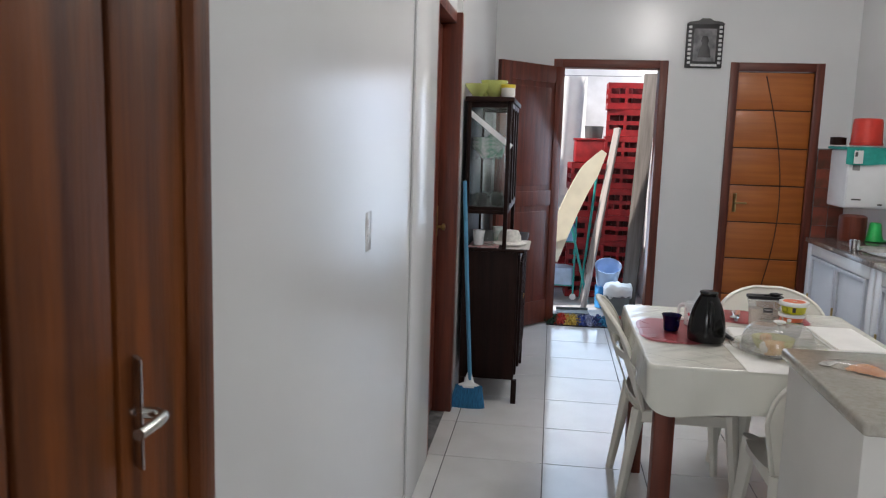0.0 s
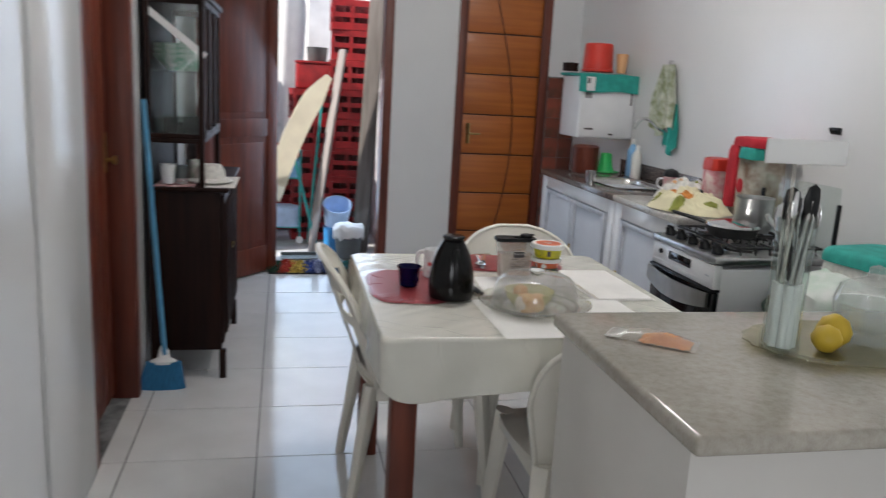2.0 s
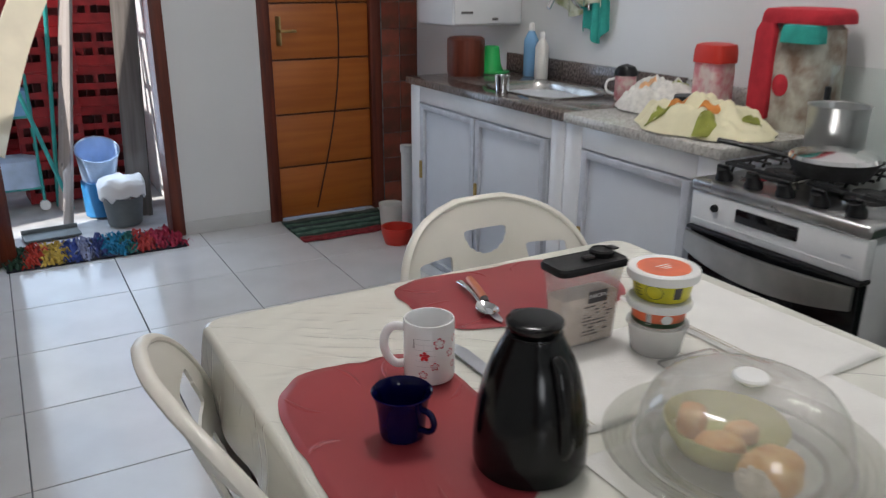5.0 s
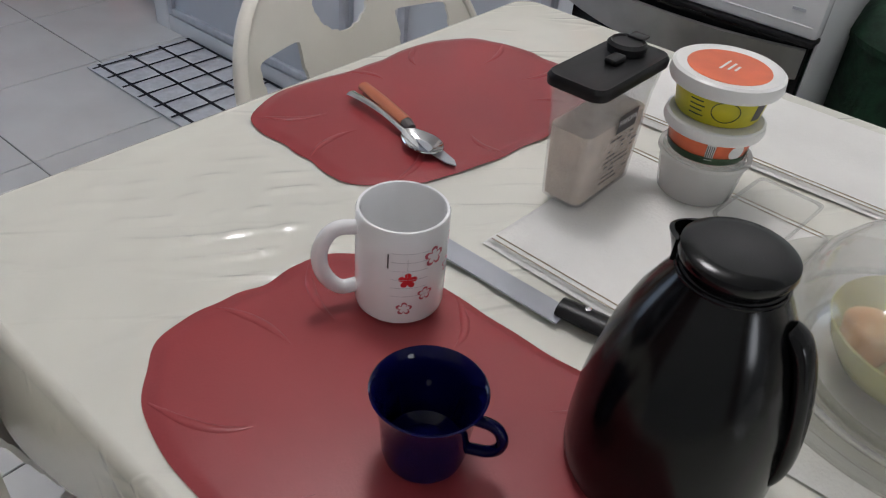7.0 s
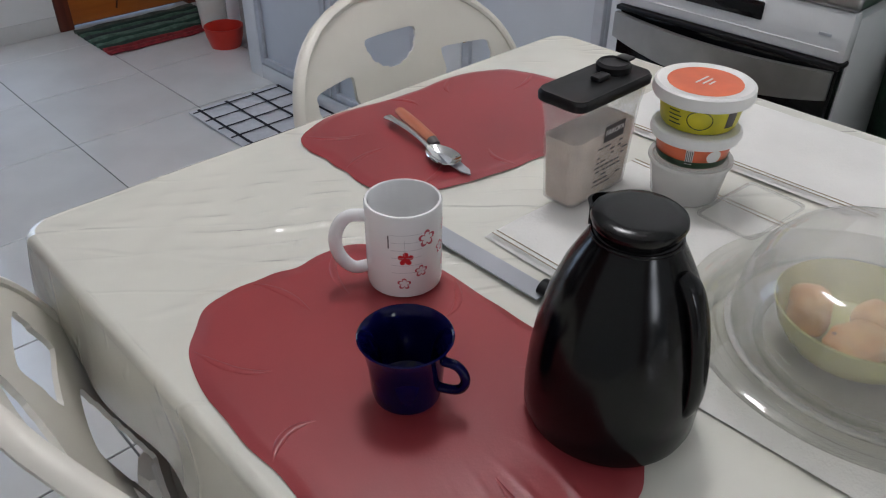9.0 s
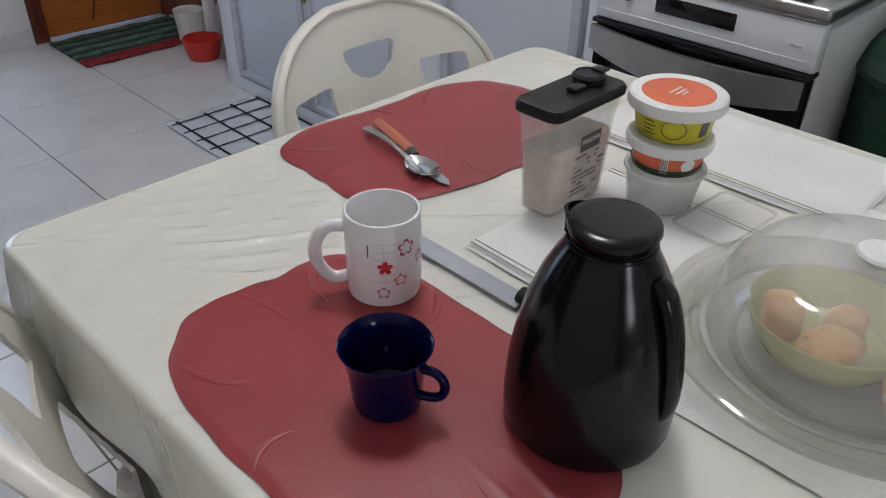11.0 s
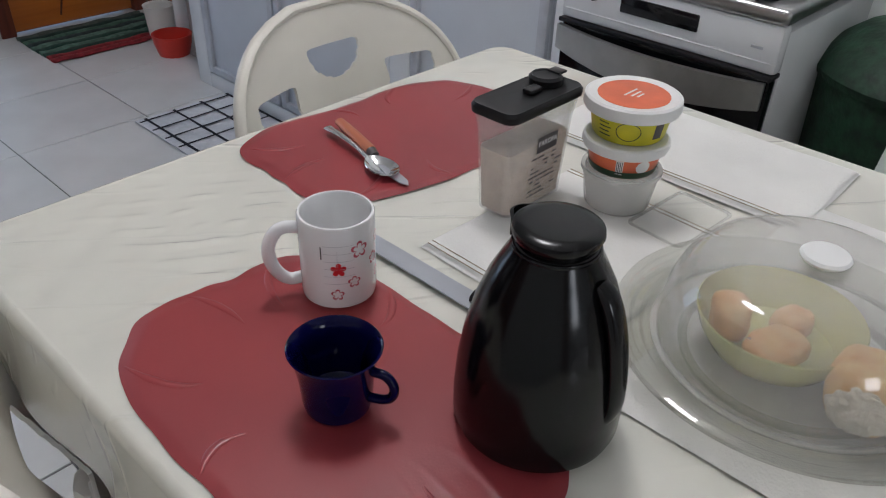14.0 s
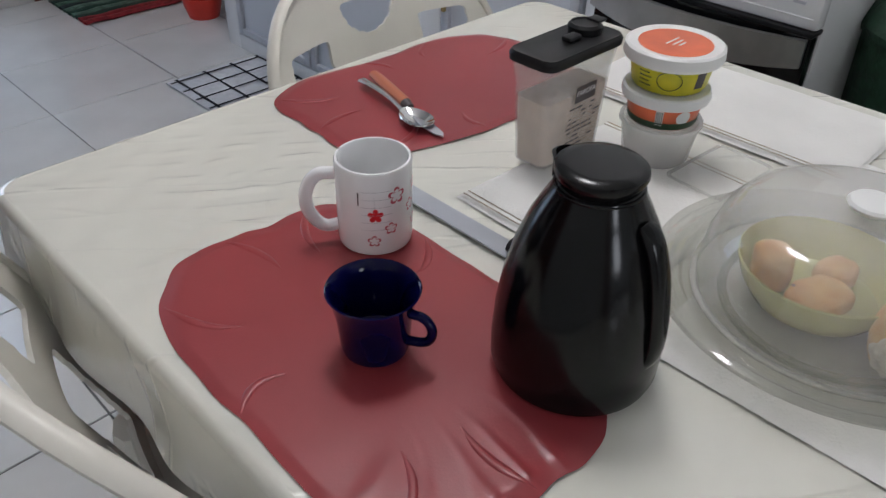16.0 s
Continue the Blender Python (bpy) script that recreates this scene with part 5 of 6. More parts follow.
def bread(at, size, seed, rot, label, crumb=True):
    th = thing("bread_piece", at, label, "bread", rot, group="bread under the dome")
    b = bmesh.new()
    bmesh.ops.create_icosphere(b, subdivisions=4, radius=1.0)
    for v in b.verts:
        p = v.co.copy()
        q = 3.2
        k = (abs(p.x) ** q + abs(p.y) ** q + abs(p.z) ** q) ** (-1 / q)
        p *= k * (1 + 0.10 * noise.noise(p * 1.6 + Vector((seed, 0, 0))) + 0.03 * noise.noise(p * 6))
        v.co = Vector((p.x * size[0], p.y * size[1], (p.z + 0.98) * size[2]))
    part("crust", b, M["bread_crust"], th)
    if crumb:
        b = bmesh.new()
        bmesh.ops.create_icosphere(b, subdivisions=4, radius=1.0)
        for v in b.verts:
            p = v.co * (1 + 0.14 * noise.noise(v.co * 4 + Vector((seed, 3, 0))) + 0.06 * noise.noise(v.co * 11))
            v.co = Vector((p.x * size[0] * 0.35 - size[0] * 0.78, p.y * size[1] * 0.86, (p.z + 1.08) * size[2] * 0.86))
        part("crumb", b, M["bread_crumb"], th, "torn pale crumb")
    return th


bread((0.818, 2.998, PC[2] + 0.0135), (0.021, 0.017, 0.021), 1.0, 35, "chunk of golden bread in the yellow bowl", False)
bread((0.816, 2.950, PC[2] + 0.0135), (0.028, 0.022, 0.012), 4.0, -20, "flat chunk of golden bread in the yellow bowl", False)
bread((0.858, 2.955, PC[2] + 0.0135), (0.016, 0.020, 0.013), 7.0, 80, "small chunk of bread in the bowl", False)
bread((0.808, 2.872, PC[2] + 0.0090), (0.038, 0.030, 0.026), 9.0, 12, "torn bread roll lying on the glass plate", True)


# ---- on and around the kitchen counters ----
CZ = 0.9035
M["teal"] = mat("teal_cloth", (0.02, 0.36, 0.30), 0.75, vary=0.15, scale=20, bump=0.3, bscale=150)
M["red_plastic"] = mat("red_plastic", (0.62, 0.035, 0.02), 0.35, vary=0.1, scale=8)
M["peach"] = mat("peach_plastic", (0.80, 0.45, 0.22), 0.4, vary=0.1, scale=8)
M["green_plastic"] = mat("bright_green_plastic", (0.03, 0.55, 0.13), 0.35, vary=0.12, scale=8)
M["bottle_blue"] = mat("pale_blue_plastic", (0.22, 0.45, 0.72), 0.25, vary=0.1, scale=8)
wb = thing("wall_cabinet", (0, 0, 0), "white wall-mounted box with stickers under teal cloth", "wall box")
part("body", box(1.925, 5.53, 1.115, XR - 0.001, 5.86, 1.50, 0.012, 3), M["white_enamel"], wb)
part("door", box(1.932, 5.522, 1.125, 2.285, 5.532, 1.49, 0.004), M["white_enamel"], wb)
for x, z, w, h, m in ((1.955, 1.365, 0.045, 0.05, "paper"), (1.965, 1.17, 0.06, 0.010, "dark_ink"), (2.13, 1.14, 0.03, 0.01, "dark_ink"), (2.26, 1.33, 0.012, 0.08, "dark_ink")):
    part("sticker", box(x, 5.519, z, x + w, 5.523, z + h, 0.0), M[m], wb)


def teal_pt(u, v):
    x = 1.905 + 0.392 * u
    if v < 0.35:
        y, z = 5.505 - 0.006 * math.sin(u * 20) , 1.405 + 0.108 * v / 0.35 - 0.006 * math.sin(u * 7) * (1 - v / 0.35)
    else:
        y, z = 5.505 + (v - 0.35) / 0.65 * 0.36, 1.515 + 0.004 * math.sin(u * 15 + v * 9)
    return Vector((x, y, z))


tagged(part("teal_cloth", sheet(teal_pt, 40, 20, 0.012), M["teal"]), "teal cloth draped over the white wall box", "cloth")
tag_ = thing("price_tag", (1.975, 5.492, 1.41), "white card tag hanging on the teal cloth", "tag")
part("card", box(-0.028, -0.002, 0.0, 0.028, 0.0, 0.085, 0.0005), M["paper_white"], tag_)
part("printed_bar", box(-0.022, -0.003, 0.045, -0.006, -0.002, 0.075), M["dark_ink"], tag_)
vessel("bucket", [(0, 0), (0.097, 0), (0.101, 0.003), (0.101, 0.016), (0.096, 0.02), (0.090, 0.15), (0.087, 0.172), (0.078, 0.178), (0, 0.180)], M["red_plastic"], (2.075, 5.66, 1.528), "red plastic bucket upside down on teal cloth", "bucket", seg=40)
# a plain cup shape stands in for a small peach figurine
vessel("peach_figurine", [(0, 0), (0.03, 0), (0.038, 0.12), (0.036, 0.12), (0.028, 0.005), (0, 0.005)], M["peach"], (2.225, 5.63, 1.528), "peach figurine, simplified to a cup shape, beside the red bucket", "cup")
vessel("storage_tin", [(0, 0), (0.05, 0), (0.05, 0.05), (0, 0.055)], M["espresso"], (1.92, 5.73, 1.528), "dark tin on the wall box", "tin")

M["towel"] = mat("printed_towel", (0.58, 0.60, 0.50), 0.9, color2=(0.22, 0.25, 0.13), scale=22, bump=0.5, bscale=180)


def hanging(y0, y1, z0, z1, amp, seed):
    def pt(u, v):
        w = 0.48 + 0.52 * min(1.0, v * 1.8)
        yc = (y0 + y1) / 2
        y = yc + (u - 0.5) * (y1 - y0) * w
        return Vector((XR - 0.018 - amp * (0.5 + 0.5 * math.sin(u * 19 + seed + v * 2)) * (0.4 + v), y, z1 - (z1 - z0) * v + 0.03 * math.sin(u * 7 + seed) * v))
    return pt


tw = thing("hanging_towel", (0, 0, 0), "printed dish towel hanging on the tiled wall", "towel")
part("cloth", sheet(hanging(4.93, 5.23, 1.20, 1.58, 0.022, 0.5), 44, 30, 0.003), M["towel"], tw)
part("teal_cloth", sheet(hanging(4.90, 5.06, 1.10, 1.36, 0.016, 2.0), 24, 20, 0.003), M["teal"], tw, "teal cloth hanging beneath")
part("hook", tube([(XR, 5.08, 1.60), (XR - 0.02, 5.08, 1.60), (XR - 0.022, 5.08, 1.58)], 0.004, 8), M["chrome"], tw)
hk = thing("wall_hook", (XR, 3.63, 1.30), "small black hook on the white tiled wall", "hook")
part("plate", box(-0.006, -0.03, -0.014, 0, 0.03, 0.014, 0.002), M["black_plastic"], hk)
part("peg", tube([(-0.004, 0, 0), (-0.028, 0, -0.004), (-0.034, 0, 0.012)], 0.005, 8), M["black_plastic"], hk)

tap = thing("tap", (0, 0, 0), "chrome gooseneck tap on the wall", "tap")
part("spout", tube([(XR, 5.02, 1.20), (2.22, 5.02, 1.21), (2.16, 5.02, 1.27), (2.10, 5.02, 1.27), (2.07, 5.02, 1.21)], 0.009, 12, smooth_path=3), M["chrome"], tap)
part("valve", tube([(XR - 0.03, 5.02, 1.2), (XR - 0.03, 5.02, 1.25)], 0.014, 12), M["chrome"], tap)
part("flange", lathe([(0, 0), (0.026, 0), (0.022, 0.008), (0, 0.01)], 20), M["chrome"], tap).matrix_basis = pose(XR, 5.02, 1.2, 0, -90, 0)

gp = thing("soap_holder", (2.14, 5.54, CZ), "bright green plastic soap holder by the sink", "soap holder")
part("cone", lathe([(0, 0), (0.06, 0), (0.058, 0.01), (0.045, 0.04), (0.035, 0.12), (0.03, 0.122), (0.04, 0.04), (0.05, 0.012), (0, 0.008)], 32), M["green_plastic"], gp)
part("saucer", lathe([(0.06, 0.0), (0.085, 0.004), (0.085, 0.009), (0.055, 0.009)], 32), M["green_plastic"], gp)


def bottle(at, r, h, m, cap, label):
    b = thing("bottle", at, label, "bottle", group="bottles by the sink")
    part("body", lathe([(0, 0), (r * 0.92, 0), (r, 0.006), (r, h * 0.68), (r * 0.6, h * 0.8), (r * 0.35, h * 0.86), (0, h * 0.86)], 28), m, b)
    part("cap", lathe([(r * 0.4, h * 0.86), (r * 0.4, h * 0.97), (r * 0.25, h), (0, h)], 20), cap, b)


bottle((2.235, 5.36, CZ), 0.033, 0.23, M["bottle_blue"], M["tub_white"], "pale blue detergent bottle by the sink")
bottle((2.215, 5.25, CZ), 0.030, 0.20, M["milky"], M["tub_white"], "white cleaning bottle by the sink")
vessel("steel_cup", [(0, 0), (0.024, 0), (0.03, 0.07), (0.028, 0.07), (0.022, 0.004), (0, 0.004)], M["chrome"], (1.80, 4.93, CZ), "small steel cup on the sink edge", "cup")
vessel("wooden_box", [(0, 0), (0.08, 0), (0.085, 0.02), (0.085, 0.16), (0.07, 0.17), (0, 0.172)], M["mahogany"], (1.99, 5.52, CZ), "brown lidded pot under the wall box", "pot", seg=32)

M["flower_cloth"] = mat("fruit_print_cloth", (0.74, 0.69, 0.47), 0.9, vary=0.06, scale=12, bump=0.4, bscale=160)
M["olive"] = mat("olive_print", (0.30, 0.32, 0.06), 0.9, vary=0.2, scale=20)
M["orange_print"] = mat("orange_print", (0.72, 0.27, 0.06), 0.9, vary=0.2, scale=20)


def heap(name, at, sx, sy, sz, seed, material, label, category="cloth", rough=1.0, rz=0.0, extra=()):
    """A crumpled cloth heap on a support."""
    def fn(u, v):
        a = 2 * math.pi * u
        r = v
        wob = 1 + 0.22 * noise.noise((math.cos(a) * 1.5 + seed, math.sin(a) * 1.5, seed))
        x, y = sx * r * wob * math.cos(a), sy * r * wob * math.sin(a)
        d = max(0.0, 1 - r ** 2.2)
        f = abs(noise.noise((x / sx * 2.4 + seed * 3, y / sy * 2.4, seed))) * 0.9 + abs(noise.noise((x / sx * 6, y / sy * 6 + seed, 1))) * 0.35
        return Vector((x, y, 0.004 + sz * (d * 0.75 + rough * (f - 0.2) * min(1, (1 - r) * 5) * 0.6) * (1 if r < 1 else 0) + 0.0))
    def safe(u, v):
        p = fn(u, v)
        p.z = max(p.z, 0.003)
        return p
    th = thing(name, at, label, category, rz)
    b = sheet(safe, 96, 34, closed_u=True)
    part("cloth", b, material, th)
    for (x, y, r, m, nm) in extra:
        def spot(u, v):
            a = 2 * math.pi * u
            px, py = x + r * v * math.cos(a) * (1 + 0.2 * math.sin(3 * a)), y + r * 0.8 * v * math.sin(a)
            rr = math.hypot(px / sx, py / sy)
            aa = math.atan2(py / sy, px / sx) / (2 * math.pi)
            wob = 1 + 0.22 * noise.noise((math.cos(aa * 6.28318) * 1.5 + seed, math.sin(aa * 6.28318) * 1.5, seed))
            q = safe(aa, min(0.98, rr / wob))
            return Vector((px, py, q.z + 0.0025))
        part(nm, sheet(spot, 24, 8, closed_u=True), m, th)
    return th


heap("printed_cloth", (1.90, 4.02, 0.9055), 0.165, 0.22, 0.105, 2.3, M["flower_cloth"], "crumpled cream cloth with orange fruit print", extra=(
    (-0.045, -0.06, 0.036, M["orange_print"], "orange_print"), (-0.03, 0.07, 0.032, M["orange_print"], "orange_print"), (-0.11, -0.11, 0.035, M["olive"], "olive_print"), (-0.115, 0.06, 0.04, M["olive"], "olive_print"), (0.03, -0.15, 0.03, M["olive"], "olive_print")))
heap("dish_cloth", (2.07, 4.36, 0.9055), 0.155, 0.165, 0.115, 5.1, M["lace"], "crumpled white cloth with faint print", extra=((-0.03, 0.04, 0.03, M["peach"], "peach_print"), (0.03, -0.05, 0.03, M["olive"], "green_print")))
pm = thing("printed_mug", (2.10, 4.58, 0.9055), "white printed mug with a black lid", "mug")
part("body", lathe([(0, 0), (0.036, 0), (0.038, 0.004), (0.038, 0.088), (0, 0.088)], 32), M["pink_cloth"], pm)
part("handle", tube([(-0.025, 0.028, 0.075), (-0.05, 0.045, 0.07), (-0.052, 0.047, 0.03), (-0.025, 0.028, 0.018)], 0.005, 8, smooth_path=2), M["porcelain"], pm)
part("lid", lathe([(0, 0.13), (0.03, 0.12), (0.042, 0.1), (0.041, 0.088), (0, 0.088)], 24), M["black_plastic"], pm, "black cloth-like lid")

M["red_cloth"] = mat("red_cloth", (0.52, 0.02, 0.035), 0.85, vary=0.15, scale=20, bump=0.3, bscale=150)
M["floral"] = mat("floral_cloth", (0.50, 0.49, 0.42), 0.9, color2=(0.20, 0.13, 0.09), scale=15, bump=0.3, bscale=150)


def soft_box(hx, hy, h, seed, seg=40):
    secs = []
    for k in range(13):
        z = h * k / 12
        s = 1 - 0.12 * (k / 12) ** 4 - (0.25 if k == 12 else 0)
        secs.append(([(x * s * (1 + 0.05 * noise.noise((x * 14, y * 14, z * 9 + seed))), y * s * (1 + 0.06 * noise.noise((y * 14, x * 14, z * 9 - seed)))) for x, y in rounded_rect(hx, hy, min(hx, hy) * 0.5, 8)], z))
    return loft(secs)


cov = thing("appliance_cover", (2.165, 3.915, 0.9055), "floral appliance cover with red cloth top", "cover")
part("cover", soft_box(0.085, 0.10, 0.31, 1.0), M["floral"], cov)
part("red_top", move(soft_box(0.094, 0.110, 0.042, 2.0), Matrix.Translation((0, 0, 0.300))), M["red_cloth"], cov, "dark red cloth top")
part("rose", lathe([(0, 0.006), (0.022, 0.004), (0.032, 0)], 16, sy=0.85), M["red_cloth"], cov, "printed red rose").matrix_basis = pose(-0.086, 0.0, 0.13, 0, -90, 0)
part("teal_patch", move(soft_box(0.03, 0.06, 0.05, 3.0), Matrix.Translation((-0.075, -0.045, 0.25))), M["teal"], cov, "teal patch")
part("red_flap", move(soft_box(0.018, 0.035, 0.27, 4.0), Matrix.Translation((-0.085, 0.065, 0.03))), M["red_cloth"], cov, "red hanging flap")
pk = thing("food_packet", (2.14, 4.215, 0.9055), "red and white food packet on the worktop", "packet")
part("pack", soft_box(0.05, 0.055, 0.21, 6.0), M["pink_cloth"], pk)
part("red_band", move(soft_box(0.053, 0.058, 0.06, 7.0), Matrix.Translation((0, 0, 0.165))), M["red_plastic"], pk, "red top band")
M["pot_alu"] = mat("cloudy_aluminium", (0.62, 0.63, 0.62), 0.30, metal=0.75, vary=0.12, scale=8)
vessel("aluminium_pot", [(0, 0), (0.066, 0), (0.072, 0.01), (0.074, 0.135), (0.078, 0.14), (0.072, 0.138), (0.067, 0.01), (0, 0.008)], M["pot_alu"], (2.0, 3.665, FZ + 0.034), "tall cloudy aluminium pot on the stove", "pot", seg=40)
vessel("black_tin", [(0, 0), (0.05, 0), (0.055, 0.04), (0.05, 0.075), (0, 0.08)], M["black_plastic"], (1.995, 4.165, 0.9055), "black tin behind the printed cloth", "tin")

GZ = FZ + 0.034
pan = thing("frying_pan", (1.84, 3.55, GZ), "dark frying pan with a steel lid", "pan", 20)
part("pan", lathe([(0, 0), (0.085, 0), (0.10, 0.03), (0.104, 0.04), (0.10, 0.04), (0.08, 0.006), (0, 0.005)], 40), M["black_iron"], pan)
part("lid", lathe([(0.103, 0.041), (0.098, 0.05), (0.05, 0.062), (0.0, 0.066)], 40), M["chrome"], pan, "steel lid")
part("handle", tube([(-0.02, 0.1, 0.035), (-0.03, 0.17, 0.045), (-0.04, 0.27, 0.055)], [0.01, 0.011, 0.009], 10, flat=0.7), M["black_plastic"], pan)
ket = thing("kettle", (2.02, 3.41, GZ), "cloudy aluminium kettle with black handle", "kettle")
ket.scale = (0.82, 0.82, 0.86)
part("body", lathe([(0, 0), (0.075, 0), (0.085, 0.01), (0.085, 0.05), (0.072, 0.1), (0.045, 0.125), (0, 0.13)], 40), M["pot_alu"], ket)
part("knob", lathe([(0.006, 0.128), (0.014, 0.14), (0.01, 0.152), (0, 0.154)], 16), M["black_plastic"], ket)
part("spout", tube([(-0.06, 0.03, 0.05), (-0.1, 0.05, 0.08), (-0.12, 0.06, 0.12)], [0.018, 0.013, 0.009], 12, smooth_path=2), M["pot_alu"], ket)
part("handle", tube([(-0.05, 0.03, 0.115), (-0.05, 0.03, 0.17), (0.0, 0.0, 0.195), (0.06, -0.035, 0.17), (0.065, -0.04, 0.1)], 0.008, 10, smooth_path=3), M["black_plastic"], ket)
glid = part("glass_lid", box(BX - 0.006, FY0 + 0.01, FZ + 0.004, BX, FY1 - 0.01, FZ + 0.26, 0.001), M["glass"], stove, "upright clear glass hob lid")
part("edge_strip", box(BX - 0.01, FY0, FZ, BX + 0.004, FY0 + 0.014, FZ + 0.2, 0.003), M["black_plastic"], glid, "black plastic edge")
part("edge_strip", box(BX - 0.01, FY1 - 0.014, FZ, BX + 0.004, FY1, FZ + 0.2, 0.003), M["black_plastic"], glid)

# green bin with a printed cloth over it
M["dark_green"] = mat("dark_green_plastic", (0.010, 0.052, 0.024), 0.6, color2=(0.004, 0.020, 0.010), scale=34, bump=0.8, bscale=70)
M["leaf_cloth"] = mat("leaf_print_cloth", (0.82, 0.83, 0.80), 0.9, color2=(0.52, 0.64, 0.54), scale=9, bump=0.35, bscale=150)
bin_ = thing("storage_bin", (1.985, 3.12, 0), "dark green plastic bin beside the stove", "bin")
part("body", lathe([(0, 0.0), (0.175, 0.0), (0.18, 0.01), (0.212, 0.68), (0, 0.68)], 48), M["dark_green"], bin_)
part("lid", lathe([(0.218, 0.675), (0.222, 0.69), (0.20, 0.725), (0.15, 0.765), (0.08, 0.79), (0, 0.797)], 48), M["dark_green"], bin_)


def over_bin(u, v):
    a = 2 * math.pi * (0.43 + 0.60 * u)
    if v < 0.45:
        r, z = 0.23 * v / 0.45, 0.885 - 0.07 * (v / 0.45) ** 2
    else:
        q = (v - 0.45) / 0.55
        r, z = 0.24 + 0.02 * math.sin(u * 30 + 2 * q) * q + 0.035 * q, 0.812 - 0.34 * q + 0.02 * math.sin(u * 13)
    return Vector((1.955 + r * math.cos(a), 2.985 + r * math.sin(a), z + 0.012 * noise.noise((u * 9, v * 9, 2))))


cl = tagged(part("printed_cloth", sheet(over_bin, 72, 26, 0.003), M["leaf_cloth"]), "white cloth with green leaf print over the bin", "cloth")

# on the peninsula
PZ = 0.9385
pk2 = thing("snack_packet", (0.812, 2.140, PZ), "clear packet of orange snacks on grey granite", "packet", -38)
M["snack"] = mat("orange_snack", (0.78, 0.34, 0.10), 0.8, color2=(0.65, 0.22, 0.06), scale=50, bump=1.0, bscale=90)
M["film"] = clear("clear_film", (0.95, 0.94, 0.92), 0.12, 1.4, 0.2, (0.85, 0.8, 0.72))
part("contents", sheet(lambda u, v: Vector(((u - 0.5) * 0.095 + 0.026, (v - 0.5) * 0.062, 0.003 + 0.016 * (1 - (2 * u - 1) ** 2) * (1 - (2 * v - 1) ** 2) + 0.003 * noise.noise((u * 12, v * 9, 0)))), 30, 18), M["snack"], pk2)
part("film", sheet(lambda u, v: Vector(((u - 0.5) * 0.17, (v - 0.5) * 0.075, 0.003 + 0.017 * (1 - (2 * u - 1) ** 2) ** 0.7 * (1 - (2 * v - 1) ** 2) ** 0.7 + 0.0015 * abs(noise.noise((u * 25, v * 14, 3)))) ), 40, 20), M["film"], pk2, "crinkled clear film")
part("label", box(-0.084, -0.030, 0.003, -0.056, 0.030, 0.0045), M["paper_white"], pk2, "white card strip with dark bars")
for k in range(7):
    part("printed_bar", box(-0.080, -0.026 + k * 0.008, 0.0046, -0.060, -0.023 + k * 0.008, 0.0049), M["dark_ink"], pk2)
M["cut_glass"] = clear("cut_glass", (0.92, 0.94, 0.93), 0.06, 1.6, 0.22, (0.75, 0.78, 0.76))
M["tray_glass"] = clear("amber_glass", (0.82, 0.80, 0.66), 0.05, 1.5, 0.15, (0.5, 0.47, 0.34))
tray = thing("glass_tray", (1.20, 2.085, PZ), "scalloped glass tray on the granite counter", "tray")
part("plate", sheet(lambda u, v: Vector(((0.215 * v * math.cos(2 * math.pi * u)) * (1 + 0.018 * v * math.sin(40 * math.pi * u)), (0.14 * v * math.sin(2 * math.pi * u)) * (1 + 0.018 * v * math.sin(40 * math.pi * u)), 0.003 + 0.014 * max(0, v - 0.75) * 4 * 0.5)), 160, 12, 0.003, closed_u=True), M["tray_glass"], tray)
uj = thing("utensil_jar", (1.035, 2.07, PZ + 0.006), "tall glass jar holding kitchen utensils", "jar")
part("jar", lathe([(0, 0), (0.034, 0), (0.036, 0.004), (0.033, 0.1), (0.036, 0.25), (0.035, 0.25), (0.0315, 0.1), (0.033, 0.006), (0, 0.006)], 40), M["glass"], uj)
random.seed(3)
for k in range(9):
    a = k * 2.4
    r0, r1 = 0.019, 0.027
    x0, y0, x1, y1 = r0 * math.cos(a), r0 * math.sin(a), r1 * math.cos(a + 0.6), r1 * math.sin(a + 0.6)
    h = 0.245 + 0.05 * random.random()
    ut = part("utensil", tube([(x0, y0, 0.008), (x0, y0, 0.128)], 0.0088, 10), M["tub_white"], uj, "white handled utensil")
    part("shaft", tube([(x0, y0, 0.125), (x1, y1, h)], 0.004, 8), M["steel"] if k % 3 else M["black_plastic"], ut)
    hd_ = part("head", lathe([(0, -0.03), (0.012, -0.022), (0.015, 0), (0.011, 0.022), (0, 0.03)], 16, sy=0.25), M["black_plastic"] if k % 2 else M["chrome"], ut)
    hd_.matrix_basis = pose(x1, y1, h, 0, 8 * math.sin(k), k * 50)
sp_ = thing("spatula", (1.035, 2.07, PZ + 0.012), "white plastic spatula standing in the jar", "spatula")
part("shaft", tube([(-0.005, 0.002, 0), (-0.045, -0.03, 0.36)], 0.0035, 8), M["film"], sp_)
part("blade", box(-0.105, -0.035, 0.345, 0.055, -0.029, 0.388, 0.0025), M["tub_white"], sp_, "flat white blade")
bowl2 = thing("sugar_bowl", (1.255, 2.105, PZ + 0.006), "clear cut-glass sugar bowl with lid", "bowl")
bowl2.scale = (1.25, 1.25, 1.3)
part("bowl", lathe([(0, 0), (0.035, 0), (0.055, 0.03), (0.058, 0.06), (0.054, 0.06), (0.05, 0.03), (0, 0.006)], 16), M["cut_glass"], bowl2)
part("lid", lathe([(0.058, 0.061), (0.05, 0.085), (0.015, 0.1), (0.012, 0.115), (0, 0.12)], 16), M["cut_glass"], bowl2)
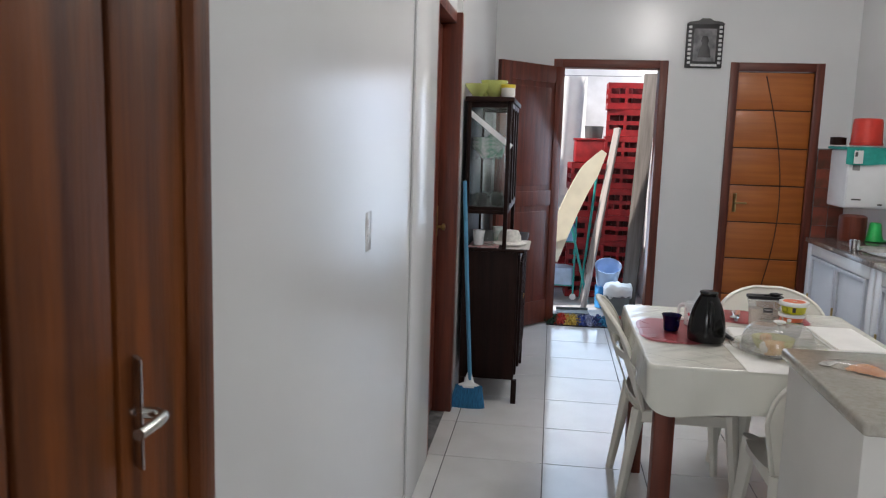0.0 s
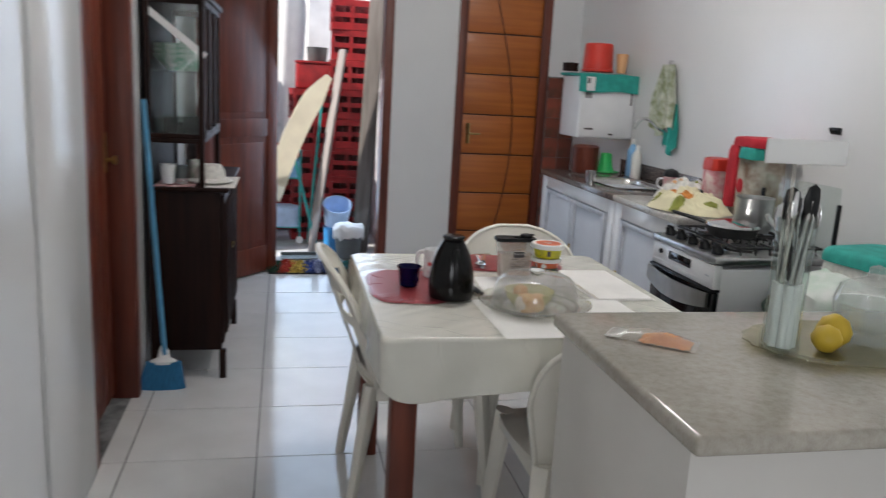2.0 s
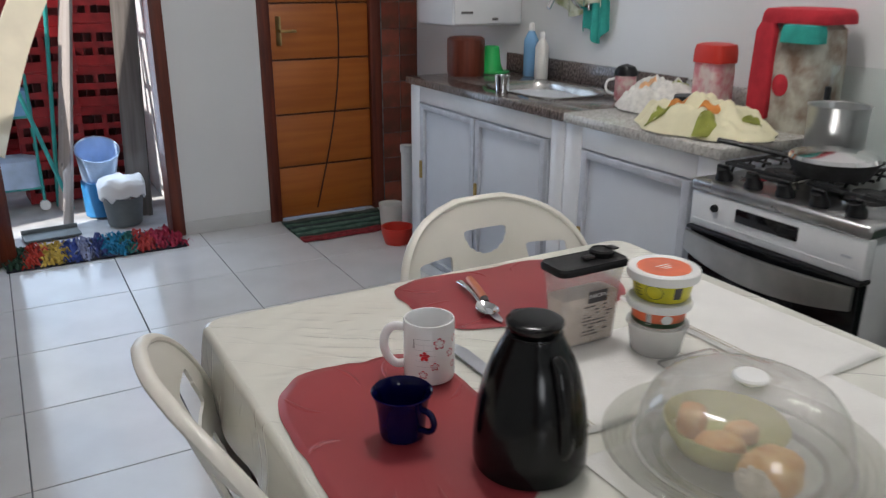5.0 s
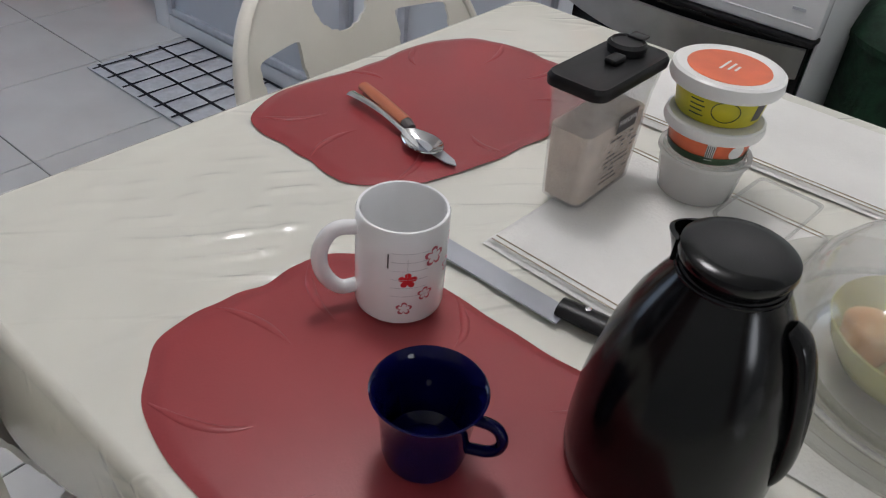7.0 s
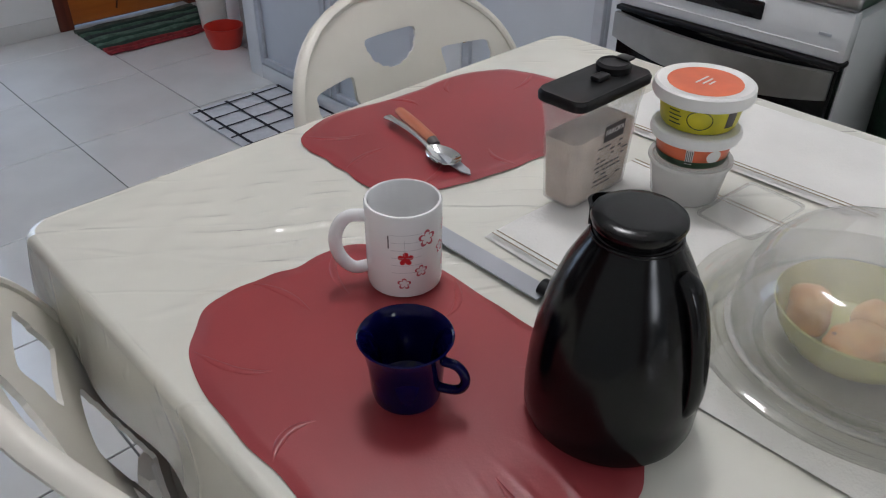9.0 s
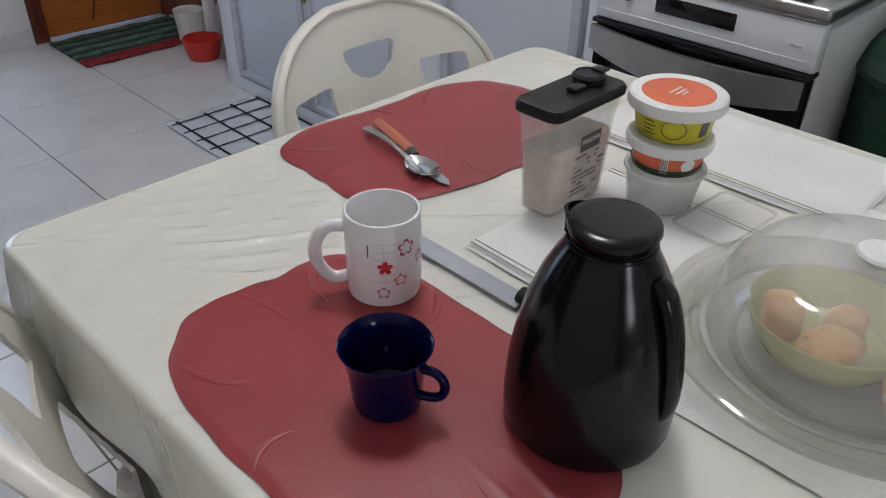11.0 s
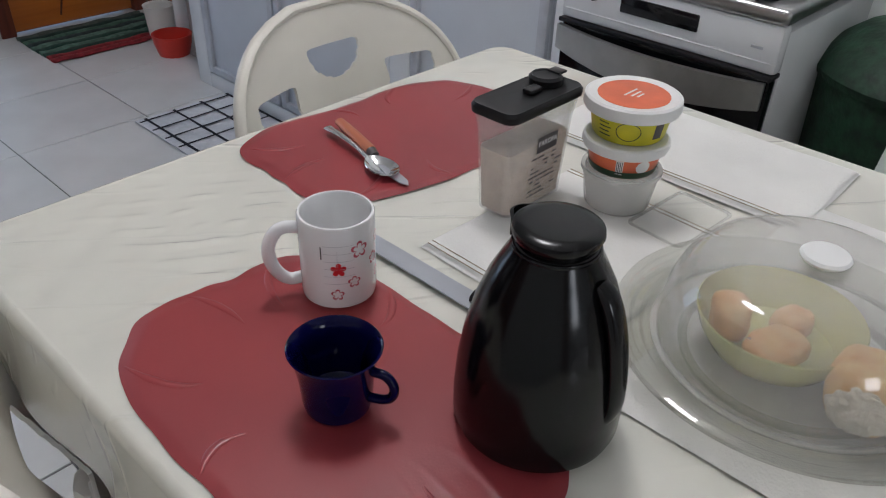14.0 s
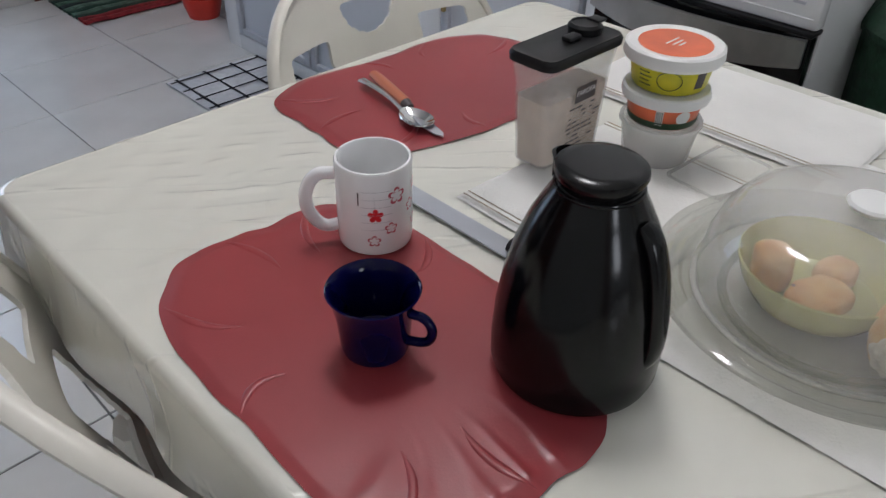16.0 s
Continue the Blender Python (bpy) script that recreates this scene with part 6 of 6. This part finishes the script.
vessel("yellow_lemon", [(0, 0), (0.014, 0.004), (0.03, 0.02), (0.033, 0.035), (0.024, 0.056), (0.008, 0.066), (0, 0.068)], mat("dull_yellow", (0.66, 0.45, 0.04), 0.5), (1.148, 2.07, PZ + 0.006), "yellow plastic lemon squeezer on the tray", "squeezer")
vessel("yellow_lemon", [(0, 0), (0.014, 0.004), (0.026, 0.018), (0.028, 0.03), (0.02, 0.046), (0, 0.055)], mat("dull_yellow", (0.66, 0.45, 0.04), 0.5), (1.115, 2.045, PZ + 0.006), "small yellow fruit-shaped pot on the tray", "pot")
tc = thing("folded_teal_cloth", (2.02, 2.96, 0.862), "folded teal cloth on the leaf-print cloth", "cloth", 10)
part("cloth", soft_box(0.15, 0.13, 0.05, 3.3), M["lace"], tc)
part("teal_layer", move(soft_box(0.155, 0.135, 0.045, 1.3), Matrix.Translation((0, 0, 0.042))), M["teal"], tc)
wf = thing("wire_ornament", (1.31, 2.05, PZ + 0.006), "black wire ornament with red beads", "ornament")
for k in range(6):
    a = k * math.pi / 3
    part("wire_petal", tube([(0.0, 0.0, 0.02 + 0.01 * k), (0.045 * math.cos(a), 0.045 * math.sin(a), 0.05 + 0.015 * k), (0.05 * math.cos(a + 0.6), 0.05 * math.sin(a + 0.6), 0.08 + 0.012 * k), (0.0, 0.0, 0.06 + 0.014 * k)], 0.0018, 6, smooth_path=2), M["black_iron"], wf)
    part("bead", lathe([(0, -0.006), (0.005, -0.003), (0.006, 0), (0.005, 0.003), (0, 0.006)], 12), M["red_plastic"], wf).location = (0.045 * math.cos(a), 0.045 * math.sin(a), 0.052 + 0.015 * k)
part("stem", tube([(0, 0, 0), (0, 0, 0.14)], 0.003, 8), M["black_iron"], wf)
part("foot", lathe([(0, 0), (0.03, 0), (0.03, 0.003), (0, 0.005)], 20), M["black_iron"], wf)

# corner by the orange door
vessel("plastic_pot", [(0, 0), (0.055, 0), (0.065, 0.14), (0.068, 0.15), (0.06, 0.148), (0.05, 0.006), (0, 0.006)], M["milky"], (1.905, 6.16, 0), "white plastic pot on the floor", "pot", seg=32)
vessel("plastic_pot", [(0, 0), (0.05, 0), (0.06, 0.13), (0.063, 0.14), (0.055, 0.138), (0.045, 0.006), (0, 0.006)], M["milky"], (1.905, 6.16, 0.008), "white plastic pot nested in another", "pot", seg=32)
vessel("red_pot", [(0, 0), (0.065, 0), (0.08, 0.05), (0.085, 0.09), (0.08, 0.09), (0.06, 0.006), (0, 0.006)], M["red_plastic"], (1.835, 5.94, 0), "red plastic pot on the floor by the cabinet", "pot", seg=32)
vessel("floor_pipe", [(0, 0), (0.028, 0), (0.028, 0.46), (0.034, 0.465), (0.034, 0.5), (0, 0.505)], M["tub_white"], (1.925, 6.0, 0), "white capped plastic pipe standing up", "pipe")

# rugs
M["rug_white"] = mat("woven_white", (0.62, 0.63, 0.66), 0.95, vary=0.06, scale=60, bump=0.6, bscale=300)
M["rug_black"] = mat("woven_black", (0.02, 0.02, 0.03), 0.95, vary=0.3, scale=60, bump=0.6, bscale=300)
rug = thing("checked_rug", (0, 0, 0), "white woven rug with black check lines", "rug")


def rug_pt(x0, x1, y0, y1, z, amp=0.004):
    return lambda u, v: Vector((x0 + (x1 - x0) * u, y0 + (y1 - y0) * v, z + amp * noise.noise((u * 4, v * 6, x0)) ** 2))


part("mat", sheet(rug_pt(1.355, 1.745, 4.62, 5.395, 0.006), 24, 40, 0.004), M["rug_white"], rug)
for k in range(4):
    x = 1.385 + k * 0.115
    part("line", sheet(rug_pt(x, x + 0.012, 4.625, 5.39, 0.0125), 2, 40), M["rug_black"], rug)
for k in range(9):
    y = 4.66 + k * 0.088
    part("line", sheet(rug_pt(1.36, 1.74, y, y + 0.010, 0.0127), 24, 2), M["rug_black"], rug)

rug2 = thing("striped_rug", (0, 0, 0), "green and red striped door rug", "rug")
cols = [(0.30, 0.02, 0.025), (0.30, 0.02, 0.025), (0.02, 0.06, 0.045), (0.10, 0.20, 0.15), (0.02, 0.07, 0.05), (0.12, 0.22, 0.17), (0.03, 0.05, 0.05), (0.08, 0.17, 0.12), (0.02, 0.05, 0.04), (0.10, 0.12, 0.10)]
for k, c in enumerate(cols):
    m_ = mat("rug_stripe", c, 0.95, vary=0.3, scale=40, bump=0.8, bscale=200)
    y = 6.15 + k * 0.040
    part("stripe", tube([(1.40 + q * 0.0295 , y + 0.02 + 0.004 * math.sin(q * 1.3 + k), 0.008 + 0.002 * math.sin(q * 0.9 + k)) for q in range(21)], 0.0215, 8, flat=0.35), m_, rug2)

rag = thing("rag_rug", (0, 0, 0), "shaggy multicoloured rag rug in the doorway", "rug")
part("backing", box(0.02, 6.40, 0, 0.85, 6.74, 0.008, 0.002), M["rug_black"], rag)
random.seed(8)
bands = [((0.02, 0.06, 0.03), 0.0), ((0.55, 0.05, 0.03), 0.10), ((0.66, 0.45, 0.08), 0.2), ((0.06, 0.10, 0.36), 0.32), ((0.35, 0.38, 0.55), 0.40), ((0.05, 0.07, 0.22), 0.47), ((0.02, 0.25, 0.42), 0.54), ((0.03, 0.18, 0.16), 0.66), ((0.55, 0.06, 0.05), 0.72), ((0.45, 0.03, 0.07), 0.82)]
for k, (c, s) in enumerate(bands):
    e = bands[k + 1][1] if k + 1 < len(bands) else 1.0
    b = bmesh.new()
    for q in range(int(900 * (e - s))):
        x, y = 0.02 + 0.83 * (s + (e - s) * random.random()), 6.40 + 0.34 * random.random()
        a, ln = random.random() * 6.28, 0.02 + 0.03 * random.random()
        d = Vector((math.cos(a), math.sin(a), 0)) * ln
        w = Vector((-math.sin(a), math.cos(a), 0)) * 0.006
        p = Vector((x, y, 0.008))
        up = Vector((0, 0, 0.012 + 0.022 * random.random()))
        v = [b.verts.new(t_) for t_ in (p - w, p + w, p + d * 0.5 + w + up, p + d * 0.5 - w + up, p + d + w * 0.8 + Vector((0, 0, 0.004)), p + d - w * 0.8 + Vector((0, 0, 0.004)))]
        b.faces.new((v[0], v[1], v[2], v[3]))
        b.faces.new((v[3], v[2], v[4], v[5]))
    part("rag_tuft", b, mat("rag", c, 0.95, vary=0.25, scale=30), rag, smooth=False)


# ---- the yard beyond the doorway ----
M["yard_wall"] = mat("whitewashed_wall", (0.82, 0.83, 0.85), 0.9, vary=0.12, scale=4, bump=0.5, bscale=30)
wall("yard_wall_east", [(0.93, YB + TH, 0, 1.08, 9.3, 2.7)], "whitewashed yard wall", "yard_wall")
wall("yard_wall_west", [(-1.5, YB + TH, 0, -1.35, 9.3, 2.7)], "whitewashed yard wall", "yard_wall")
wall("yard_wall_north", [(-1.5, 9.3, 0, 1.08, 9.45, 2.4)], "whitewashed yard wall with a worn top", "yard_wall")
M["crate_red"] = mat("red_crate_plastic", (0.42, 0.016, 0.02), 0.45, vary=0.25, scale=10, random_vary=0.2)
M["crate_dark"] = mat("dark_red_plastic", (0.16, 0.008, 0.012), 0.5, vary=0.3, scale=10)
# grey weathered wood, its colour darkened for the shade low in the yard
M["old_wood"] = wood("grey_weathered_wood", (0.17, 0.15, 0.135), (0.10, 0.085, 0.075), 0.8, "z", 0.0)
# weathered wood again, with the light on the ladder put into its colour
M["lit_wood"] = wood("lit_weathered_wood", (0.40, 0.36, 0.34), (0.28, 0.25, 0.23), 0.8, "z", 0.0)
M["cream_cloth"] = mat("cream_board_cover", (0.78, 0.72, 0.55), 0.85, vary=0.08, scale=6, bump=0.2, bscale=150)
M["teal_metal"] = mat("turquoise_painted_steel", (0.03, 0.36, 0.34), 0.4, vary=0.12, scale=12)
M["pale_blue"] = mat("pale_blue_bag", (0.45, 0.58, 0.78), 0.5, vary=0.15, scale=8, bump=0.3, bscale=30)
M["grey_plastic"] = mat("grey_plastic", (0.16, 0.18, 0.18), 0.5, vary=0.15, scale=10)


def crate(at, rz):
    """A slotted bottle crate 0.36 x 0.27 x 0.26."""
    c = thing("bottle_crate", at, "red slotted plastic bottle crate in a stack", "crate", rz, group="stacked red crates")
    hx, hy, h, t = 0.18, 0.135, 0.258, 0.012
    part("base", box(-hx, -hy, 0, hx, hy, 0.012, 0.002), M["crate_red"], c)
    for z0, z1 in ((0.012, 0.065), (0.11, 0.15), (0.205, h)):
        ring = bmesh.new()
        for b in ((-hx, -hy, hx, -hy + t), (-hx, hy - t, hx, hy), (-hx, -hy + t, -hx + t, hy - t), (hx - t, -hy + t, hx, hy - t)):
            box(b[0], b[1], z0, b[2], b[3], z1, bm=ring)
        part("band", ring, M["crate_red"], c, smooth=False)
    for x, y in ((-hx, -hy), (hx - 0.03, -hy), (-hx, hy - 0.02), (hx - 0.03, hy - 0.02), (-0.015, -hy), (-0.015, hy - 0.02)):
        part("post", box(x, y + 0.001, 0.012, x + 0.03, y + 0.019, h - 0.001, 0.001), M["crate_red"], c)
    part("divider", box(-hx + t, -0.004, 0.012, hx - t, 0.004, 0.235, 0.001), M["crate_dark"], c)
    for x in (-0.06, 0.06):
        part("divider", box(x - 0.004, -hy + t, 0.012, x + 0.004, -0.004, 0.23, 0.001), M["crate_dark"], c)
    return c


first = crate((0.36, 7.80, 0), 4)
for k in range(1, 5):
    copy_thing(first, pose(0.36 + 0.012 * math.sin(k * 3), 7.80 + 0.01 * math.sin(k * 2), 0.26 * k, 0, 0, 4 + 4 * math.sin(k * 5)))
for k in range(8):
    copy_thing(first, pose(0.70 + 0.01 * math.sin(k * 2.3), 8.12 + 0.01 * math.cos(k), 0.26 * k, 0, 0, -3 + 4 * math.sin(k * 3)))
for k in range(3):
    copy_thing(first, pose(0.02 + 0.01 * math.sin(k), 8.25, 0.26 * k, 0, 0, 6))


rb = thing("storage_box", (0.35, 7.80, 1.30), "plain red plastic box on top of the crates", "box", 3)
part("body", box(-0.135, -0.12, 0.0, 0.135, 0.12, 0.21, 0.012, 3), M["crate_red"], rb)
part("lid", box(-0.142, -0.127, 0.21, 0.142, 0.127, 0.232, 0.006, 2), M["crate_red"], rb)
vessel("grey_pot", [(0, 0), (0.075, 0), (0.08, 0.006), (0.09, 0.11), (0.094, 0.115), (0.088, 0.115), (0.076, 0.012), (0, 0.01)], M["grey_plastic"], (0.39, 7.80, 1.533), "dark grey pot on the red box", "pot")


def leaning(name, foot, head, w, t, label, category):
    f, h = Vector(foot), Vector(head)
    ln = (h - f).length
    b = box(-w / 2, -t / 2, 0, w / 2, t / 2, ln, 0.004)
    ob = part(name, b, M["old_wood"])
    ob.matrix_basis = Matrix.Translation(f) @ (h - f).to_track_quat("Z", "Y").to_matrix().to_4x4()
    return tagged(ob, label, category)


lad = thing("wooden_ladder", (0, 0, 0), "weathered wooden ladder, coloured pale as lit, leaning on crates", "ladder")
for dx, dy in ((0.0, 0.0), (0.0, 0.36)):
    f, h = Vector((0.345 + dx, 7.08 + dy, 0)), Vector((0.585 + dx, 7.36 + dy * 0.6, 1.63))
    ob = part("rail", box(-0.025, -0.014, 0, 0.025, 0.014, (h - f).length, 0.004), M["lit_wood"], lad)
    ob.matrix_basis = Matrix.Translation(f) @ (h - f).to_track_quat("Z", "Y").to_matrix().to_4x4()
for k in range(1, 6):
    q = k / 6
    a, c = Vector((0.345, 7.08, 0)).lerp(Vector((0.585, 7.36, 1.63)), q), Vector((0.345, 7.44, 0)).lerp(Vector((0.585, 7.576, 1.63)), q)
    part("rung", tube([a, c], 0.012, 8), M["lit_wood"], lad)
leaning("board", (0.735, 7.10, 0), (0.86, 7.45, 2.12), 0.13, 0.03, "wide grey weathered board leaning on the wall", "board")

iron = thing("ironing_board", (0, 0, 0), "folded ironing board with cream cover and turquoise legs", "ironing board")


def board_pt(u, v):
    q = v
    c = Vector((0.47, 7.50, 1.42)).lerp(Vector((0.02, 6.98, 0.50)), q)
    c.z += 0.10 * math.sin(q * math.pi) - 0.02
    w = 0.092 * min(1.0, 0.35 + 2.4 * q)
    return c + Vector((0.80, 0.0, -0.55)) * (u - 0.5) * 2 * w * 0.95


part("cover", sheet(board_pt, 12, 28, 0.03), M["cream_cloth"], iron, "cream cloth cover")
for p in (((0.44, 7.52, 1.36), (0.33, 7.55, 0.0)), ((0.18, 7.25, 0.85), (0.40, 7.45, 0.0))):
    part("leg", tube([p[0], p[1]], 0.012, 8), M["teal_metal"], iron, "turquoise steel leg")
cart = thing("trolley", (0.10, 7.62, 0), "turquoise trolley carrying pale blue bundles", "trolley")
for z in (0.13, 0.55):
    part("shelf", box(-0.17, -0.13, z, 0.17, 0.13, z + 0.015, 0.004), M["teal_metal"], cart)
for x in (-0.16, 0.16):
    for y in (-0.12, 0.12):
        part("post", tube([(x, y, 0.03), (x, y, 0.8)], 0.009, 8), M["teal_metal"], cart)
        part("wheel", lathe([(0, -0.012), (0.03, -0.012), (0.03, 0.012), (0, 0.012)], 20), M["tub_white"], cart).matrix_basis = pose(x, y, 0.03, 90, 0, 0)
b1 = thing("plastic_bundle", (0.10, 7.60, 0.145), "pale blue plastic bundle on the trolley", "bundle")
part("bag", soft_box(0.165, 0.12, 0.17, 5.0), M["pale_blue"], b1)
b2 = thing("plastic_bundle", (0.12, 7.60, 0.565), "blue and green bundle on the trolley", "bundle")
part("bag", soft_box(0.155, 0.11, 0.15, 9.0), M["bottle_blue"], b2)

BK = [(0, 0), (0.085, 0), (0.09, 0.005), (0.115, 0.22), (0.12, 0.223), (0.12, 0.235), (0.112, 0.232), (0.086, 0.01), (0, 0.008)]
gb = thing("waste_bucket", (0.635, 6.99, 0), "grey bucket lined with a white bag", "bucket")
part("bucket", lathe(BK, 40), M["grey_plastic"], gb)
def bin_bag(u, v):
    a = 2 * math.pi * u
    prof = ((0.110, 0.165), (0.124, 0.175), (0.126, 0.232), (0.112, 0.252), (0.070, 0.268), (0.0, 0.272))
    f = v * 5
    i = min(4, int(f))
    r, z = (prof[i][k] + (prof[i + 1][k] - prof[i][k]) * (f - i) for k in (0, 1))
    return Vector((r * math.cos(a), r * math.sin(a), z + 0.030 * noise.noise((r * 16 * math.cos(a), r * 16 * math.sin(a), z * 9)) + (0.012 * math.sin(a * 9) * max(0.0, 1 - v * 3))))


part("bag", sheet(bin_bag, 60, 20, closed_u=True), M["tub_white"], gb, "crumpled white bin bag")
part("handle", tube([(0.122 * math.cos(a), -0.122 * math.sin(a) * 0.95, 0.225 - 0.06 * math.sin(a)) for a in [math.pi * k / 16 for k in range(17)]], 0.003, 6), M["chrome"], gb)
bb2 = thing("bucket", (0.555, 7.26, 0), "pale blue plastic bucket standing on a tub", "bucket")
part("tub", lathe([(0, 0), (0.1, 0), (0.105, 0.2), (0, 0.2)], 36), M["blue_plastic"], bb2, "blue tub beneath")
tb = part("pail", lathe(BK, 40), M["pale_blue"], bb2)
tb.matrix_basis = pose(0.0, 0.03, 0.19, 28, 0, 0)
dp = thing("dustpan", (0.25, 6.93, 0), "flat grey metal dustpan on the floor", "dustpan", 5)
part("pan", box(-0.14, -0.07, 0, 0.14, 0.07, 0.012, 0.004), M["grey_plastic"], dp)
part("rim", box(-0.14, 0.058, 0.012, 0.14, 0.07, 0.035, 0.003), M["grey_plastic"], dp)
vessel("pot_plant_tub", [(0, 0), (0.1, 0), (0.12, 0.2), (0, 0.2)], M["grey_plastic"], (-0.25, 7.9, 0), "grey tub on the yard floor", "tub")
wc = tagged(part("hung_sheet", sheet(lambda u, v: Vector((-0.6 + 0.95 * u, 8.9 + 0.04 * math.sin(u * 22 + v), 2.2 - 1.3 * v)), 60, 20, 0.004), M["paper_white"]), "white sheet hanging over the yard wall line", "sheet")
lrp = thing("washing_line", (0, 0, 0), "thin washing line across the yard", "line")
part("cord", tube([(-1.36, 8.9, 2.21), (0.94, 8.9, 2.21)], 0.004, 6), M["grey_plastic"], lrp)


# ---- floor tiles ----
PITCH, GAP, OX, OY = 0.463, 0.0045, 0.030, 3.585
meshes = {}
for i in range(-2, 6):
    for j in range(-13, 8):
        x0, x1 = max(XL, OX + i * PITCH) , min(XR, OX + (i + 1) * PITCH)
        y0, y1 = max(YF, OY + j * PITCH), min(YB + TH * 0.5, OY + (j + 1) * PITCH)
        if x1 - x0 < 0.03 or y1 - y0 < 0.03:
            continue
        w, d = x1 - x0 - GAP, y1 - y0 - GAP
        key = (round(w, 3), round(d, 3))
        if key not in meshes:
            meshes[key] = mesh_of(box(-w / 2, -d / 2, -0.005, w / 2, d / 2, 0.0, 0.0012, 1), "floor_tile", M["tile"])
        t_ = new("floor_tile", meshes[key])
        t_.parent = floor
        t_.location = ((x0 + x1) / 2, (y0 + y1) / 2, 0.0)
